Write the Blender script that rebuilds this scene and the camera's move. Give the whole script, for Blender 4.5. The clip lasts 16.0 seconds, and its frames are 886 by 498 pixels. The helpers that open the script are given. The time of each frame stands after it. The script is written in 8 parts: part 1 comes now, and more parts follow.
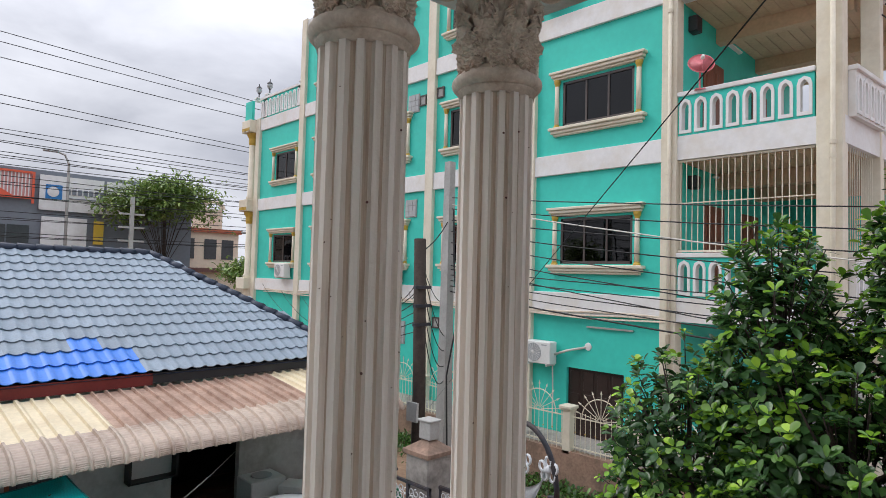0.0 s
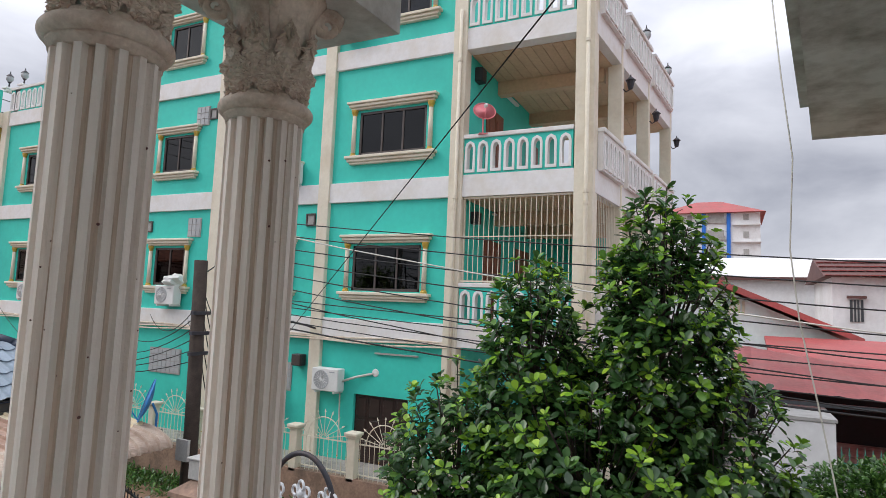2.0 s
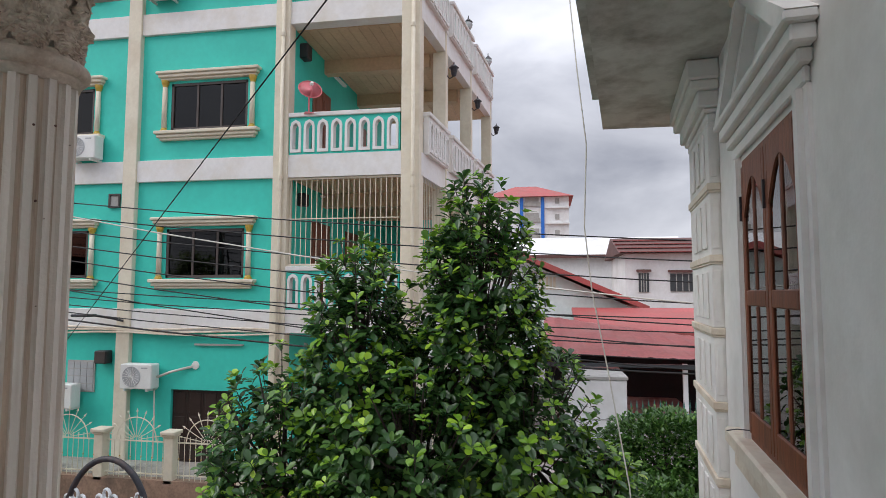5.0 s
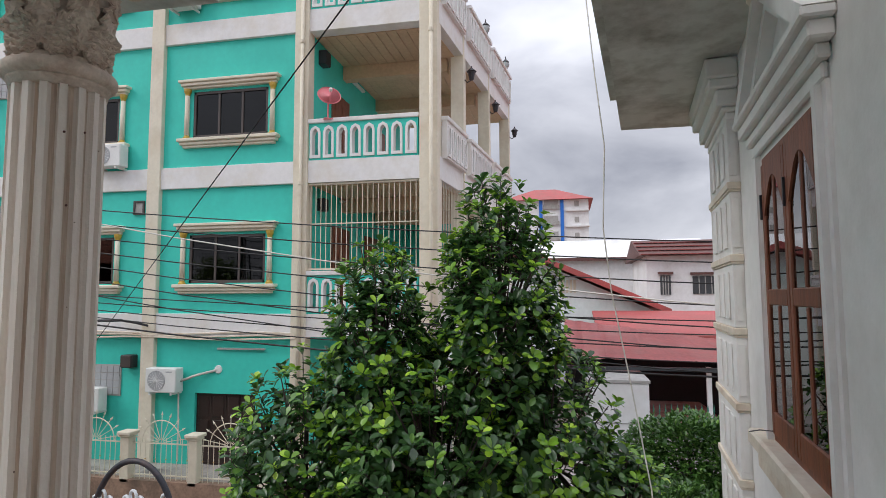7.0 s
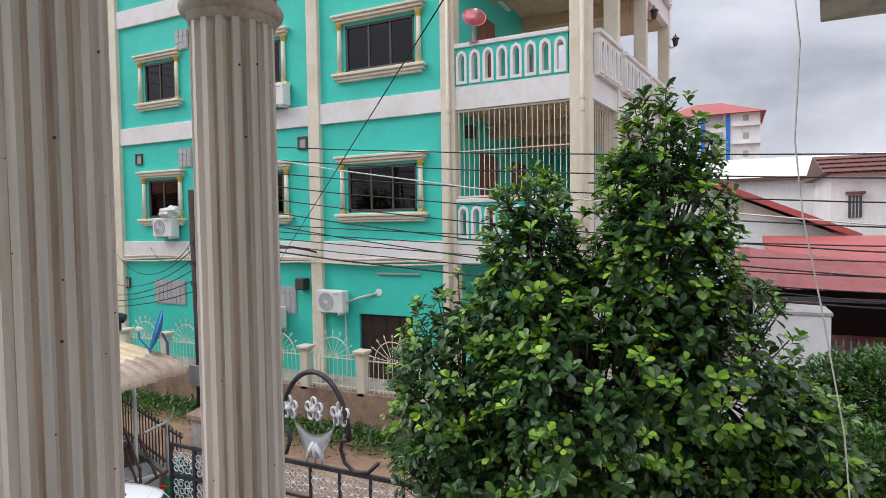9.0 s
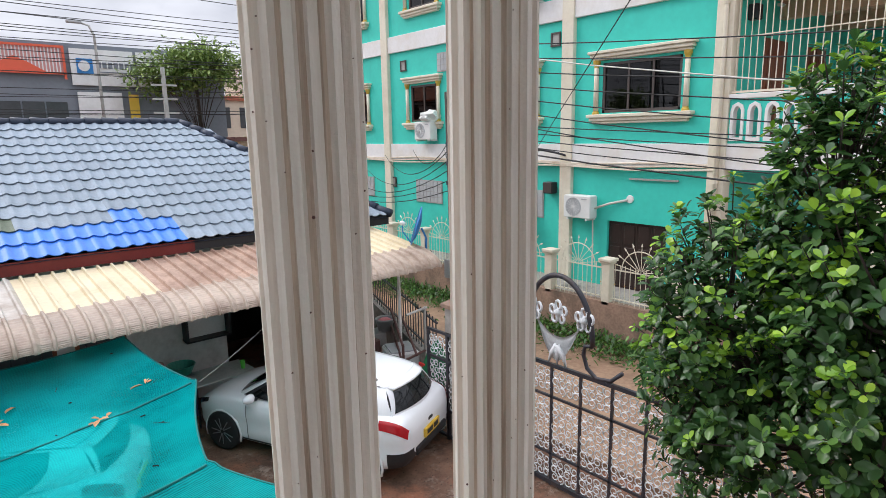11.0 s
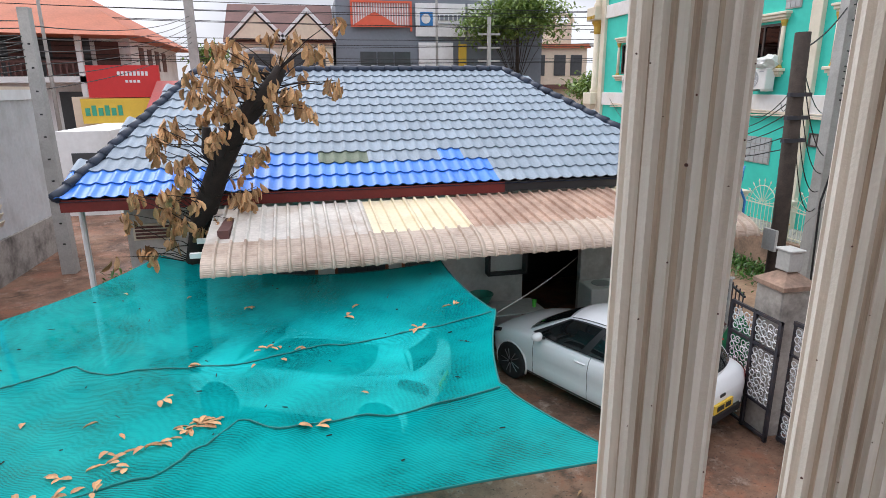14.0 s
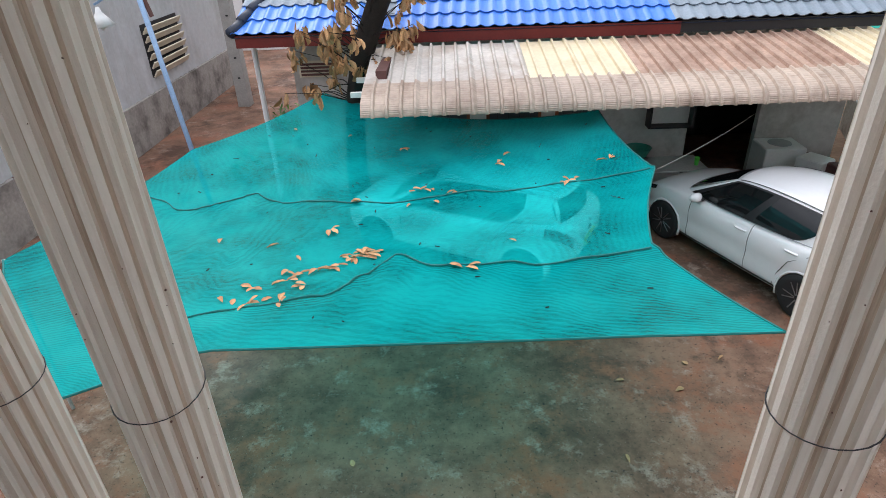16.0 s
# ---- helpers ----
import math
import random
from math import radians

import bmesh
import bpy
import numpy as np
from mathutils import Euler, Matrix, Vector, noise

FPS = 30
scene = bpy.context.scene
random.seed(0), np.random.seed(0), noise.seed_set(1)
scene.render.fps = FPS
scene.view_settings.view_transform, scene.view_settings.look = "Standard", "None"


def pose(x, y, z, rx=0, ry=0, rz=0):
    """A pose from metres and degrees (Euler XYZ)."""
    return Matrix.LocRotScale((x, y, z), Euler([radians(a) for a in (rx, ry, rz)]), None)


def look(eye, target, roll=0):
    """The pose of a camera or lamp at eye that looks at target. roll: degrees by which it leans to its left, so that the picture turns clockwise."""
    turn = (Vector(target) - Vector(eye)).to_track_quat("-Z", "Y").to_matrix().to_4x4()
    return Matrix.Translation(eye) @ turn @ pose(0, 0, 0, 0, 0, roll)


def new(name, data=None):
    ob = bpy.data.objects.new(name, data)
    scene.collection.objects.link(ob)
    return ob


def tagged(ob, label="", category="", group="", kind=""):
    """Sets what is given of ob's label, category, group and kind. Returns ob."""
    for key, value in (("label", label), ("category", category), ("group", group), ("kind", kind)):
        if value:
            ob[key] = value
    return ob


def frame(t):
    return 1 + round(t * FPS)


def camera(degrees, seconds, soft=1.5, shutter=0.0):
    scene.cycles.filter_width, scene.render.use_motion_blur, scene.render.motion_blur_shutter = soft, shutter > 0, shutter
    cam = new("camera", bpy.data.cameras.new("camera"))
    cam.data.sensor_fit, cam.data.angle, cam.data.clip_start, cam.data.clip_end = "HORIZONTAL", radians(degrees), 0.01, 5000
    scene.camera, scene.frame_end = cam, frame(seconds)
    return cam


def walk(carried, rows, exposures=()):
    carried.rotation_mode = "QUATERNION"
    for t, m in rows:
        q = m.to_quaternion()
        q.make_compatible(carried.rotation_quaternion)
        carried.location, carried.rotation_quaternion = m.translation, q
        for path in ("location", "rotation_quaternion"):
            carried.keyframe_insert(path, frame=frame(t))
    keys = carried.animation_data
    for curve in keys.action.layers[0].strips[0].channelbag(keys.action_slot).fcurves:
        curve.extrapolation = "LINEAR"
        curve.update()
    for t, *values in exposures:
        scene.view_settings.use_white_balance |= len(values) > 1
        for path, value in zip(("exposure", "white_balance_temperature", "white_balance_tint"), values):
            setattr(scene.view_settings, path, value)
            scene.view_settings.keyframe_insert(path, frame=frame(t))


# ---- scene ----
cam = camera(73.4, 16.0, soft=0.8)

PATH = [
    (0, (0.639, -1.154, 4.784), (2.04, 0.27, 4.869), 1.5),
    (0.5, (0.637, -1.165, 4.789), (2.146, 0.141, 4.917), 1.9),
    (1, (0.65, -1.189, 4.794), (2.24, 0.013, 4.951), 1.6),
    (1.5, (0.677, -1.206, 4.798), (2.37, -0.157, 4.984), 1.6),
    (2, (0.683, -1.237, 4.803), (2.472, -0.363, 4.997), 2.3),
    (2.5, (0.705, -1.255, 4.803), (2.568, -0.535, 4.915), 2.1),
    (3, (0.759, -1.245, 4.809), (2.684, -0.713, 4.912), 2.5),
    (3.5, (0.754, -1.278, 4.813), (2.704, -0.853, 4.938), 1.9),
    (4, (0.718, -1.283, 4.786), (2.683, -0.938, 4.927), 0.7),
    (6.5, (0.708, -1.305, 4.787), (2.668, -0.943, 4.947), -0.7),
    (7, (0.696, -1.299, 4.774), (2.648, -0.895, 4.936), -0.2),
    (7.5, (0.681, -1.284, 4.782), (2.612, -0.771, 4.871), 0.1),
    (8, (0.689, -1.301, 4.787), (2.586, -0.669, 4.831), -0.1),
    (10.5, (0.916, -1.037, 4.71), (2.382, 0.286, 4.394), -1.2),
    (11, (0.943, -1.027, 4.698), (2.221, 0.464, 4.32), -1.1),
    (11.5, (0.934, -1.016, 4.69), (2.035, 0.602, 4.274), -1.9),
    (12, (0.908, -1.004, 4.686), (1.823, 0.716, 4.236), -1.6),
    (12.5, (0.893, -0.992, 4.684), (1.711, 0.769, 4.204), -1.1),
    (13, (0.883, -0.983, 4.683), (1.622, 0.807, 4.181), -0.6),
    (13.5, (0.866, -0.976, 4.684), (1.492, 0.85, 4.164), 0.0),
    (14, (0.827, -0.986, 4.69), (1.237, 0.9, 4.164), -0.5),
    (14.5, (0.788, -0.998, 4.695), (0.969, 0.912, 4.133), -1.6),
    (15, (0.762, -1.005, 4.692), (0.828, 0.892, 4.063), -1.3),
    (15.5, (0.758, -0.994, 4.675), (0.741, 0.83, 3.854), -1.5),
    (16, (0.742, -0.945, 4.725), (0.654, 0.789, 3.733), -2.5),
]
walk(cam, [(t, look(eye, target, roll)) for t, eye, target, roll in PATH], exposures=[(0.0, -0.07), (1.5, -0.08), (4.0, -0.18), (8.0, -0.13), (10.5, 0.22), (13.0, 0.24), (16.0, 0.22)])
SKY_STRENGTH, SKY_ZENITH, SUN_STRENGTH = 0.93, 2.5, 1.1

# ---- world and light ----
world = bpy.data.worlds.new("overcast")
scene.world = world
world.use_nodes = True
wn, wl = world.node_tree.nodes, world.node_tree.links
wn.clear()
w_out = wn.new("ShaderNodeOutputWorld")
w_bg = wn.new("ShaderNodeBackground")
w_sky = wn.new("ShaderNodeTexSky")
w_sky.sky_type = "NISHITA"
w_sky.sun_disc = False
w_sky.sun_elevation, w_sky.sun_rotation = radians(44), radians(326)
w_sky.air_density, w_sky.dust_density = 1.0, 3.0
w_co = wn.new("ShaderNodeTexCoord")
w_map = wn.new("ShaderNodeMapping")
w_map.inputs["Scale"].default_value = (1.0, 1.0, 2.6)
w_n1 = wn.new("ShaderNodeTexNoise")
w_n1.inputs["Scale"].default_value, w_n1.inputs["Detail"].default_value = 2.6, 7.0
w_n1.inputs["Roughness"].default_value, w_n1.inputs["Distortion"].default_value = 0.52, 0.25
w_ramp = wn.new("ShaderNodeValToRGB")
w_ramp.color_ramp.elements[0].position, w_ramp.color_ramp.elements[0].color = 0.30, (0.50, 0.52, 0.61, 1)
w_ramp.color_ramp.elements[1].position, w_ramp.color_ramp.elements[1].color = 0.66, (1.06, 1.08, 1.18, 1)
w_sep = wn.new("ShaderNodeSeparateXYZ")
w_rise = wn.new("ShaderNodeMapRange")
w_rise.inputs["From Min"].default_value, w_rise.inputs["From Max"].default_value = 0.25, 1.0
w_rise.inputs["To Min"].default_value, w_rise.inputs["To Max"].default_value = 1.0, SKY_ZENITH
w_mix = wn.new("ShaderNodeMix")
w_mix.data_type = "RGBA"
w_mix.inputs[0].default_value = 0.9
w_dim = wn.new("ShaderNodeVectorMath")
w_dim.operation = "SCALE"
w_dim.inputs["Scale"].default_value = 0.09
w_mul = wn.new("ShaderNodeVectorMath")
w_mul.operation = "SCALE"
wl.new(w_co.outputs["Generated"], w_map.inputs["Vector"])
wl.new(w_map.outputs[0], w_n1.inputs["Vector"])
wl.new(w_n1.outputs[0], w_ramp.inputs[0])
wl.new(w_co.outputs["Generated"], w_sep.inputs[0])
wl.new(w_sep.outputs["Z"], w_rise.inputs["Value"])
wl.new(w_sky.outputs[0], w_dim.inputs[0])
wl.new(w_dim.outputs[0], w_mix.inputs[6])
wl.new(w_ramp.outputs[0], w_mix.inputs[7])
wl.new(w_mix.outputs[2], w_mul.inputs[0])
wl.new(w_rise.outputs[0], w_mul.inputs["Scale"])
wl.new(w_mul.outputs[0], w_bg.inputs["Color"])
w_bg.inputs["Strength"].default_value = SKY_STRENGTH
wl.new(w_bg.outputs[0], w_out.inputs[0])

sun_data = bpy.data.lights.new("sun", "SUN")
sun_data.energy, sun_data.angle, sun_data.color = SUN_STRENGTH, radians(30), (1.0, 0.97, 0.92)
sun = new("sun", sun_data)
sun.matrix_world = look((-28, 42, 48), (0, 0, 0))

# ---- materials ----
MATS = {}


def mat(name, colour, rough=0.7, metal=0.0, vary=0.12, scale=3.0, dirt=None, dirt_amount=0.0, dirt_scale=1.2,
        bump=0.15, bump_scale=60.0, each=0.0, spec=0.5, streak=1.0, island=0.0):
    """A surface with tone variation at two scales, stains, fine relief; each: tone change from object to object."""
    if name in MATS:
        return MATS[name]
    m = bpy.data.materials.new(name)
    m.use_nodes = True
    nt = m.node_tree
    n, l = nt.nodes, nt.links
    b = n["Principled BSDF"]
    b.inputs["Roughness"].default_value, b.inputs["Metallic"].default_value = rough, metal
    b.inputs["Specular IOR Level"].default_value = spec
    co = n.new("ShaderNodeTexCoord")
    mp = n.new("ShaderNodeMapping")
    mp.inputs["Scale"].default_value = (1, 1, streak)
    l.new(co.outputs["Object"], mp.inputs[0])
    n1 = n.new("ShaderNodeTexNoise")
    n1.inputs["Scale"].default_value, n1.inputs["Detail"].default_value = scale, 6
    n2 = n.new("ShaderNodeTexNoise")
    n2.inputs["Scale"].default_value, n2.inputs["Detail"].default_value = scale * 9, 4
    l.new(mp.outputs[0], n1.inputs["Vector"])
    l.new(mp.outputs[0], n2.inputs["Vector"])
    add = n.new("ShaderNodeMath")
    add.operation = "ADD"
    l.new(n1.outputs[0], add.inputs[0])
    l.new(n2.outputs[0], add.inputs[1])
    rng = n.new("ShaderNodeMapRange")
    rng.inputs["From Min"].default_value, rng.inputs["From Max"].default_value = 0.7, 1.3
    rng.inputs["To Min"].default_value, rng.inputs["To Max"].default_value = 1 - vary, 1 + vary
    l.new(add.outputs[0], rng.inputs["Value"])
    tone = rng.outputs[0]
    for source, amount in (("ShaderNodeObjectInfo", each), ("ShaderNodeNewGeometry", island)):
        if amount:
            oi = n.new(source)
            r2 = n.new("ShaderNodeMapRange")
            r2.inputs["To Min"].default_value, r2.inputs["To Max"].default_value = 1 - amount, 1 + amount
            l.new(oi.outputs["Random" if each and source == "ShaderNodeObjectInfo" else "Random Per Island"], r2.inputs["Value"])
            mu = n.new("ShaderNodeMath")
            mu.operation = "MULTIPLY"
            l.new(tone, mu.inputs[0])
            l.new(r2.outputs[0], mu.inputs[1])
            tone = mu.outputs[0]
    vm = n.new("ShaderNodeVectorMath")
    vm.operation = "SCALE"
    vm.inputs[0].default_value = colour[:3]
    l.new(tone, vm.inputs["Scale"])
    out = vm.outputs[0]
    if dirt is not None:
        n3 = n.new("ShaderNodeTexNoise")
        n3.inputs["Scale"].default_value, n3.inputs["Detail"].default_value = dirt_scale, 9
        n3.inputs["Roughness"].default_value = 0.65
        l.new(mp.outputs[0], n3.inputs["Vector"])
        r3 = n.new("ShaderNodeMapRange")
        r3.inputs["From Min"].default_value, r3.inputs["From Max"].default_value = 0.47, 0.68
        r3.inputs["To Max"].default_value = dirt_amount
        l.new(n3.outputs[0], r3.inputs["Value"])
        mx = n.new("ShaderNodeMix")
        mx.data_type = "RGBA"
        mx.inputs[7].default_value = (*dirt[:3], 1)
        l.new(r3.outputs[0], mx.inputs[0])
        l.new(out, mx.inputs[6])
        out = mx.outputs[2]
    l.new(out, b.inputs["Base Color"])
    if bump:
        n4 = n.new("ShaderNodeTexNoise")
        n4.inputs["Scale"].default_value, n4.inputs["Detail"].default_value = bump_scale, 4
        l.new(co.outputs["Object"], n4.inputs["Vector"])
        bp = n.new("ShaderNodeBump")
        bp.inputs["Strength"].default_value, bp.inputs["Distance"].default_value = bump, 0.01
        l.new(n4.outputs[0], bp.inputs["Height"])
        l.new(bp.outputs[0], b.inputs["Normal"])
    MATS[name] = m
    return m


def glass_mat(name, tint, rough=0.03, clear=0.25, ior=1.9):
    """Tinted glazing: a glossy coat over a see-through pane."""
    if name in MATS:
        return MATS[name]
    m = bpy.data.materials.new(name)
    m.use_nodes = True
    n, l = m.node_tree.nodes, m.node_tree.links
    n.clear()
    out = n.new("ShaderNodeOutputMaterial")
    gl = n.new("ShaderNodeBsdfGlossy")
    gl.inputs["Roughness"].default_value = rough
    tr = n.new("ShaderNodeBsdfTransparent")
    tr.inputs["Color"].default_value = (*[c * clear for c in tint], 1)
    fr = n.new("ShaderNodeFresnel")
    fr.inputs["IOR"].default_value = ior
    mx = n.new("ShaderNodeMixShader")
    l.new(fr.outputs[0], mx.inputs[0])
    l.new(tr.outputs[0], mx.inputs[1])
    l.new(gl.outputs[0], mx.inputs[2])
    l.new(mx.outputs[0], out.inputs[0])
    MATS[name] = m
    return m


M_COLUMN = mat("column_paint", (0.86, 0.785, 0.72), 0.6, vary=0.08, scale=5.0, dirt=(0.52, 0.39, 0.30), dirt_amount=0.4, dirt_scale=26.0, bump=0.25, bump_scale=90, streak=0.05)
# browner and more streaked than the fillets
M_GROOVE = mat("column_groove_tone", (0.66, 0.535, 0.435), 0.75, vary=0.16, scale=7.0, dirt=(0.27, 0.165, 0.115), dirt_amount=0.8, dirt_scale=30.0, bump=0.3, bump_scale=90, streak=0.045)
M_CAPITAL = mat("capital_plaster", (0.66, 0.56, 0.475), 0.7, vary=0.15, scale=8, dirt=(0.34, 0.20, 0.135), dirt_amount=0.6, dirt_scale=14, bump=0.3, bump_scale=80)
M_HOUSE_WHITE = mat("white_wall_paint", (0.82, 0.80, 0.775), 0.6, vary=0.05, scale=1.5, dirt=(0.45, 0.40, 0.34), dirt_amount=0.35, dirt_scale=1.6, bump=0.08)
# white plaster greyed down to carry the shade under the awning
M_SHADED_WALL = mat("worn_shaded_plaster", (0.56, 0.545, 0.52), 0.8, vary=0.10, scale=1.5, dirt=(0.26, 0.22, 0.19), dirt_amount=0.6, dirt_scale=1.8, bump=0.1)
M_SOFFIT = mat("soffit_paint", (0.66, 0.655, 0.63), 0.7, vary=0.07, scale=2, dirt=(0.25, 0.22, 0.19), dirt_amount=0.85, dirt_scale=2.2, bump=0.12)
M_CREAM_TRIM = mat("cream_trim", (0.74, 0.66, 0.55), 0.6, vary=0.08, scale=3, dirt=(0.48, 0.30, 0.18), dirt_amount=0.5, dirt_scale=4, bump=0.1)
M_WOOD = mat("window_wood", (0.23, 0.068, 0.030), 0.5, vary=0.35, scale=5, bump=0.12, bump_scale=50, streak=0.12, dirt=(0.06, 0.02, 0.012), dirt_amount=0.6, dirt_scale=9)
M_TEAL = mat("teal_wall_paint", (0.045, 0.60, 0.49), 0.65, vary=0.05, scale=0.9, dirt=(0.03, 0.46, 0.38), dirt_amount=0.5, dirt_scale=0.7, bump=0.06, bump_scale=35)
M_BAND = mat("white_band_paint", (0.78, 0.77, 0.76), 0.65, vary=0.05, scale=1.2, dirt=(0.62, 0.55, 0.44), dirt_amount=0.5, dirt_scale=0.9, bump=0.06)
M_CREAM = mat("cream_pillar_paint", (0.74, 0.68, 0.55), 0.65, vary=0.06, scale=1.4, dirt=(0.58, 0.48, 0.34), dirt_amount=0.5, dirt_scale=1.2, bump=0.06)
M_GOLD = mat("gold_paint", (0.55, 0.36, 0.06), 0.4, vary=0.15, scale=8, bump=0.1)
M_DARK_FRAME = mat("dark_aluminium", (0.075, 0.06, 0.055), 0.4, vary=0.1, scale=6, bump=0.03)
M_GLASS = glass_mat("dark_window_glass", (0.45, 0.55, 0.7), 0.02, 0.25, 1.55)
M_CLEAR = glass_mat("clear_window_glass", (0.8, 0.85, 0.85), 0.01, 0.5)
# near-black: holds the shade of unlit interiors in its colour
M_ROOM_SHADE = mat("room_shade", (0.013, 0.013, 0.015), 0.9, vary=0.2, scale=2, bump=0)
M_CEIL_BOARD = mat("veranda_boards", (0.58, 0.41, 0.265), 0.7, vary=0.1, scale=1.5, bump=0.08, each=0.04)
M_ASPHALT = mat("wet_concrete", (0.15, 0.098, 0.075), 0.40, vary=0.3, scale=0.9, dirt=(0.30, 0.235, 0.19), dirt_amount=0.75, dirt_scale=0.85, bump=0.35, bump_scale=28)
M_GROUND = mat("wet_yard", (0.15, 0.098, 0.075))


def wet_ground(m):
    """Concrete with wet dark patches, red mud and pale worn areas; the wet parts are glossier."""
    n, l = m.node_tree.nodes, m.node_tree.links
    b = n["Principled BSDF"]
    co = n.new("ShaderNodeTexCoord")
    def field(scale, detail, lo, hi, rough=0.6):
        t = n.new("ShaderNodeTexNoise")
        t.inputs["Scale"].default_value, t.inputs["Detail"].default_value, t.inputs["Roughness"].default_value = scale, detail, rough
        l.new(co.outputs["Object"], t.inputs["Vector"])
        r = n.new("ShaderNodeMapRange")
        r.inputs["From Min"].default_value, r.inputs["From Max"].default_value = lo, hi
        l.new(t.outputs[0], r.inputs["Value"])
        return r.outputs[0]
    def mix(fac, a, c):
        x = n.new("ShaderNodeMix")
        x.data_type = "RGBA"
        l.new(fac, x.inputs[0])
        for sock, val in ((x.inputs[6], a), (x.inputs[7], c)):
            if isinstance(val, tuple):
                sock.default_value = (*val, 1)
            else:
                l.new(val, sock)
        return x.outputs[2]
    c = mix(field(0.7, 10, 0.42, 0.60, 0.75), (0.26, 0.15, 0.102), (0.105, 0.062, 0.045))
    c = mix(field(1.1, 10, 0.50, 0.62, 0.75), c, (0.27, 0.115, 0.068))
    c = mix(field(1.9, 12, 0.54, 0.66, 0.8), c, (0.36, 0.27, 0.22))
    c = mix(field(0.9, 8, 0.57, 0.66, 0.7), c, (0.095, 0.062, 0.045))
    c = mix(field(26.0, 5, 0.58, 0.72), c, (0.04, 0.032, 0.028))
    c = mix(field(60.0, 4, 0.66, 0.74), c, (0.40, 0.31, 0.25))
    l.new(c, b.inputs["Base Color"])
    w = n.new("ShaderNodeMapRange")
    w.inputs["To Min"].default_value, w.inputs["To Max"].default_value = 0.85, 0.45
    l.new(field(0.55, 8, 0.48, 0.58), w.inputs["Value"])
    l.new(w.outputs[0], b.inputs["Roughness"])
    b.inputs["Specular IOR Level"].default_value = 0.15
    return m


wet_ground(M_GROUND)
M_ROOF = mat("grey_blue_roof_tile", (0.26, 0.315, 0.375), 0.7, vary=0.12, scale=3.5, dirt=(0.23, 0.25, 0.26), dirt_amount=0.5, dirt_scale=2.5, bump=0.08, bump_scale=45, each=0.11)
M_ROOF_BLUE = mat("bright_blue_roof_tile", (0.05, 0.215, 0.72), 0.42, vary=0.1, scale=3, bump=0.06, each=0.07)
M_ROOF_GREEN = mat("mossy_roof_tile", (0.13, 0.16, 0.11), 0.65, vary=0.25, scale=4, bump=0.15, each=0.1)
M_ROOF_DARK = mat("dark_navy_ridge_and_gap", (0.025, 0.035, 0.06), 0.5, vary=0.2, scale=4, bump=0.1)
M_FASCIA = mat("dark_red_fascia", (0.17, 0.018, 0.014), 0.55, vary=0.15, scale=3, bump=0.06)
M_SHEET = mat("aged_white_sheet", (0.62, 0.58, 0.53), 0.45, vary=0.15, scale=2.2, dirt=(0.36, 0.26, 0.19), dirt_amount=0.7, dirt_scale=1.7, bump=0.08, each=0.06)
M_SHEET_RUST = mat("rusty_sheet", (0.43, 0.29, 0.22), 0.6, vary=0.2, scale=2.5, dirt=(0.22, 0.12, 0.08), dirt_amount=0.75, dirt_scale=2.0, bump=0.1, each=0.10)
M_SHEET_YELLOW = mat("cream_yellow_sheet", (0.74, 0.64, 0.45), 0.45, vary=0.1, scale=2, dirt=(0.5, 0.36, 0.2), dirt_amount=0.4, bump=0.06)
M_BARK = mat("bark", (0.045, 0.032, 0.025), 0.9, vary=0.4, scale=9, bump=0.6, bump_scale=35)
M_CAR = mat("white_car_paint", (0.90, 0.905, 0.91), 0.18, vary=0.015, scale=2, bump=0, spec=0.6)
M_SILVER = mat("silver_car_paint", (0.70, 0.72, 0.74), 0.25, vary=0.02, scale=2, bump=0)
M_TYRE = mat("tyre_rubber", (0.02, 0.02, 0.021), 0.8, vary=0.2, scale=9, bump=0.1)
M_BLACK = mat("black_plastic", (0.02, 0.02, 0.022), 0.5, vary=0.2, scale=6, bump=0.03)
M_RIM = mat("alloy", (0.32, 0.33, 0.35), 0.3, metal=0.9, vary=0.1, scale=5, bump=0)
M_RED_LAMP = mat("red_lamp", (0.42, 0.01, 0.015), 0.15, vary=0.1, scale=9, bump=0)
M_IRON = mat("black_iron", (0.03, 0.03, 0.04), 0.5, vary=0.25, scale=8, dirt=(0.10, 0.06, 0.045), dirt_amount=0.5, dirt_scale=9, bump=0.15)
M_SILVER_PAINT = mat("silver_scroll_paint", (0.66, 0.67, 0.69), 0.45, vary=0.15, scale=8, bump=0.15)
M_CONCRETE = mat("weathered_concrete", (0.36, 0.33, 0.30), 0.85, vary=0.18, scale=2, dirt=(0.07, 0.06, 0.055), dirt_amount=0.85, dirt_scale=1.3, bump=0.3, bump_scale=25)
M_STAIN_WALL = mat("mud_stained_wall", (0.34, 0.22, 0.16), 0.85, vary=0.25, scale=2, dirt=(0.10, 0.075, 0.06), dirt_amount=0.85, dirt_scale=1.6, bump=0.3, bump_scale=25)
M_POLE = mat("pole_concrete", (0.42, 0.41, 0.39), 0.85, vary=0.12, scale=3, dirt=(0.2, 0.19, 0.17), dirt_amount=0.5, bump=0.2)
M_WIRE = mat("black_cable", (0.015, 0.015, 0.016), 0.6, vary=0.1, bump=0)
M_WIRE_PALE = mat("pale_cable", (0.6, 0.58, 0.52), 0.6, vary=0.1, bump=0)
M_GREY_METAL = mat("grey_cladding", (0.56, 0.57, 0.58), 0.5, vary=0.08, scale=1.2, dirt=(0.34, 0.33, 0.31), dirt_amount=0.5, dirt_scale=0.8, bump=0.05)
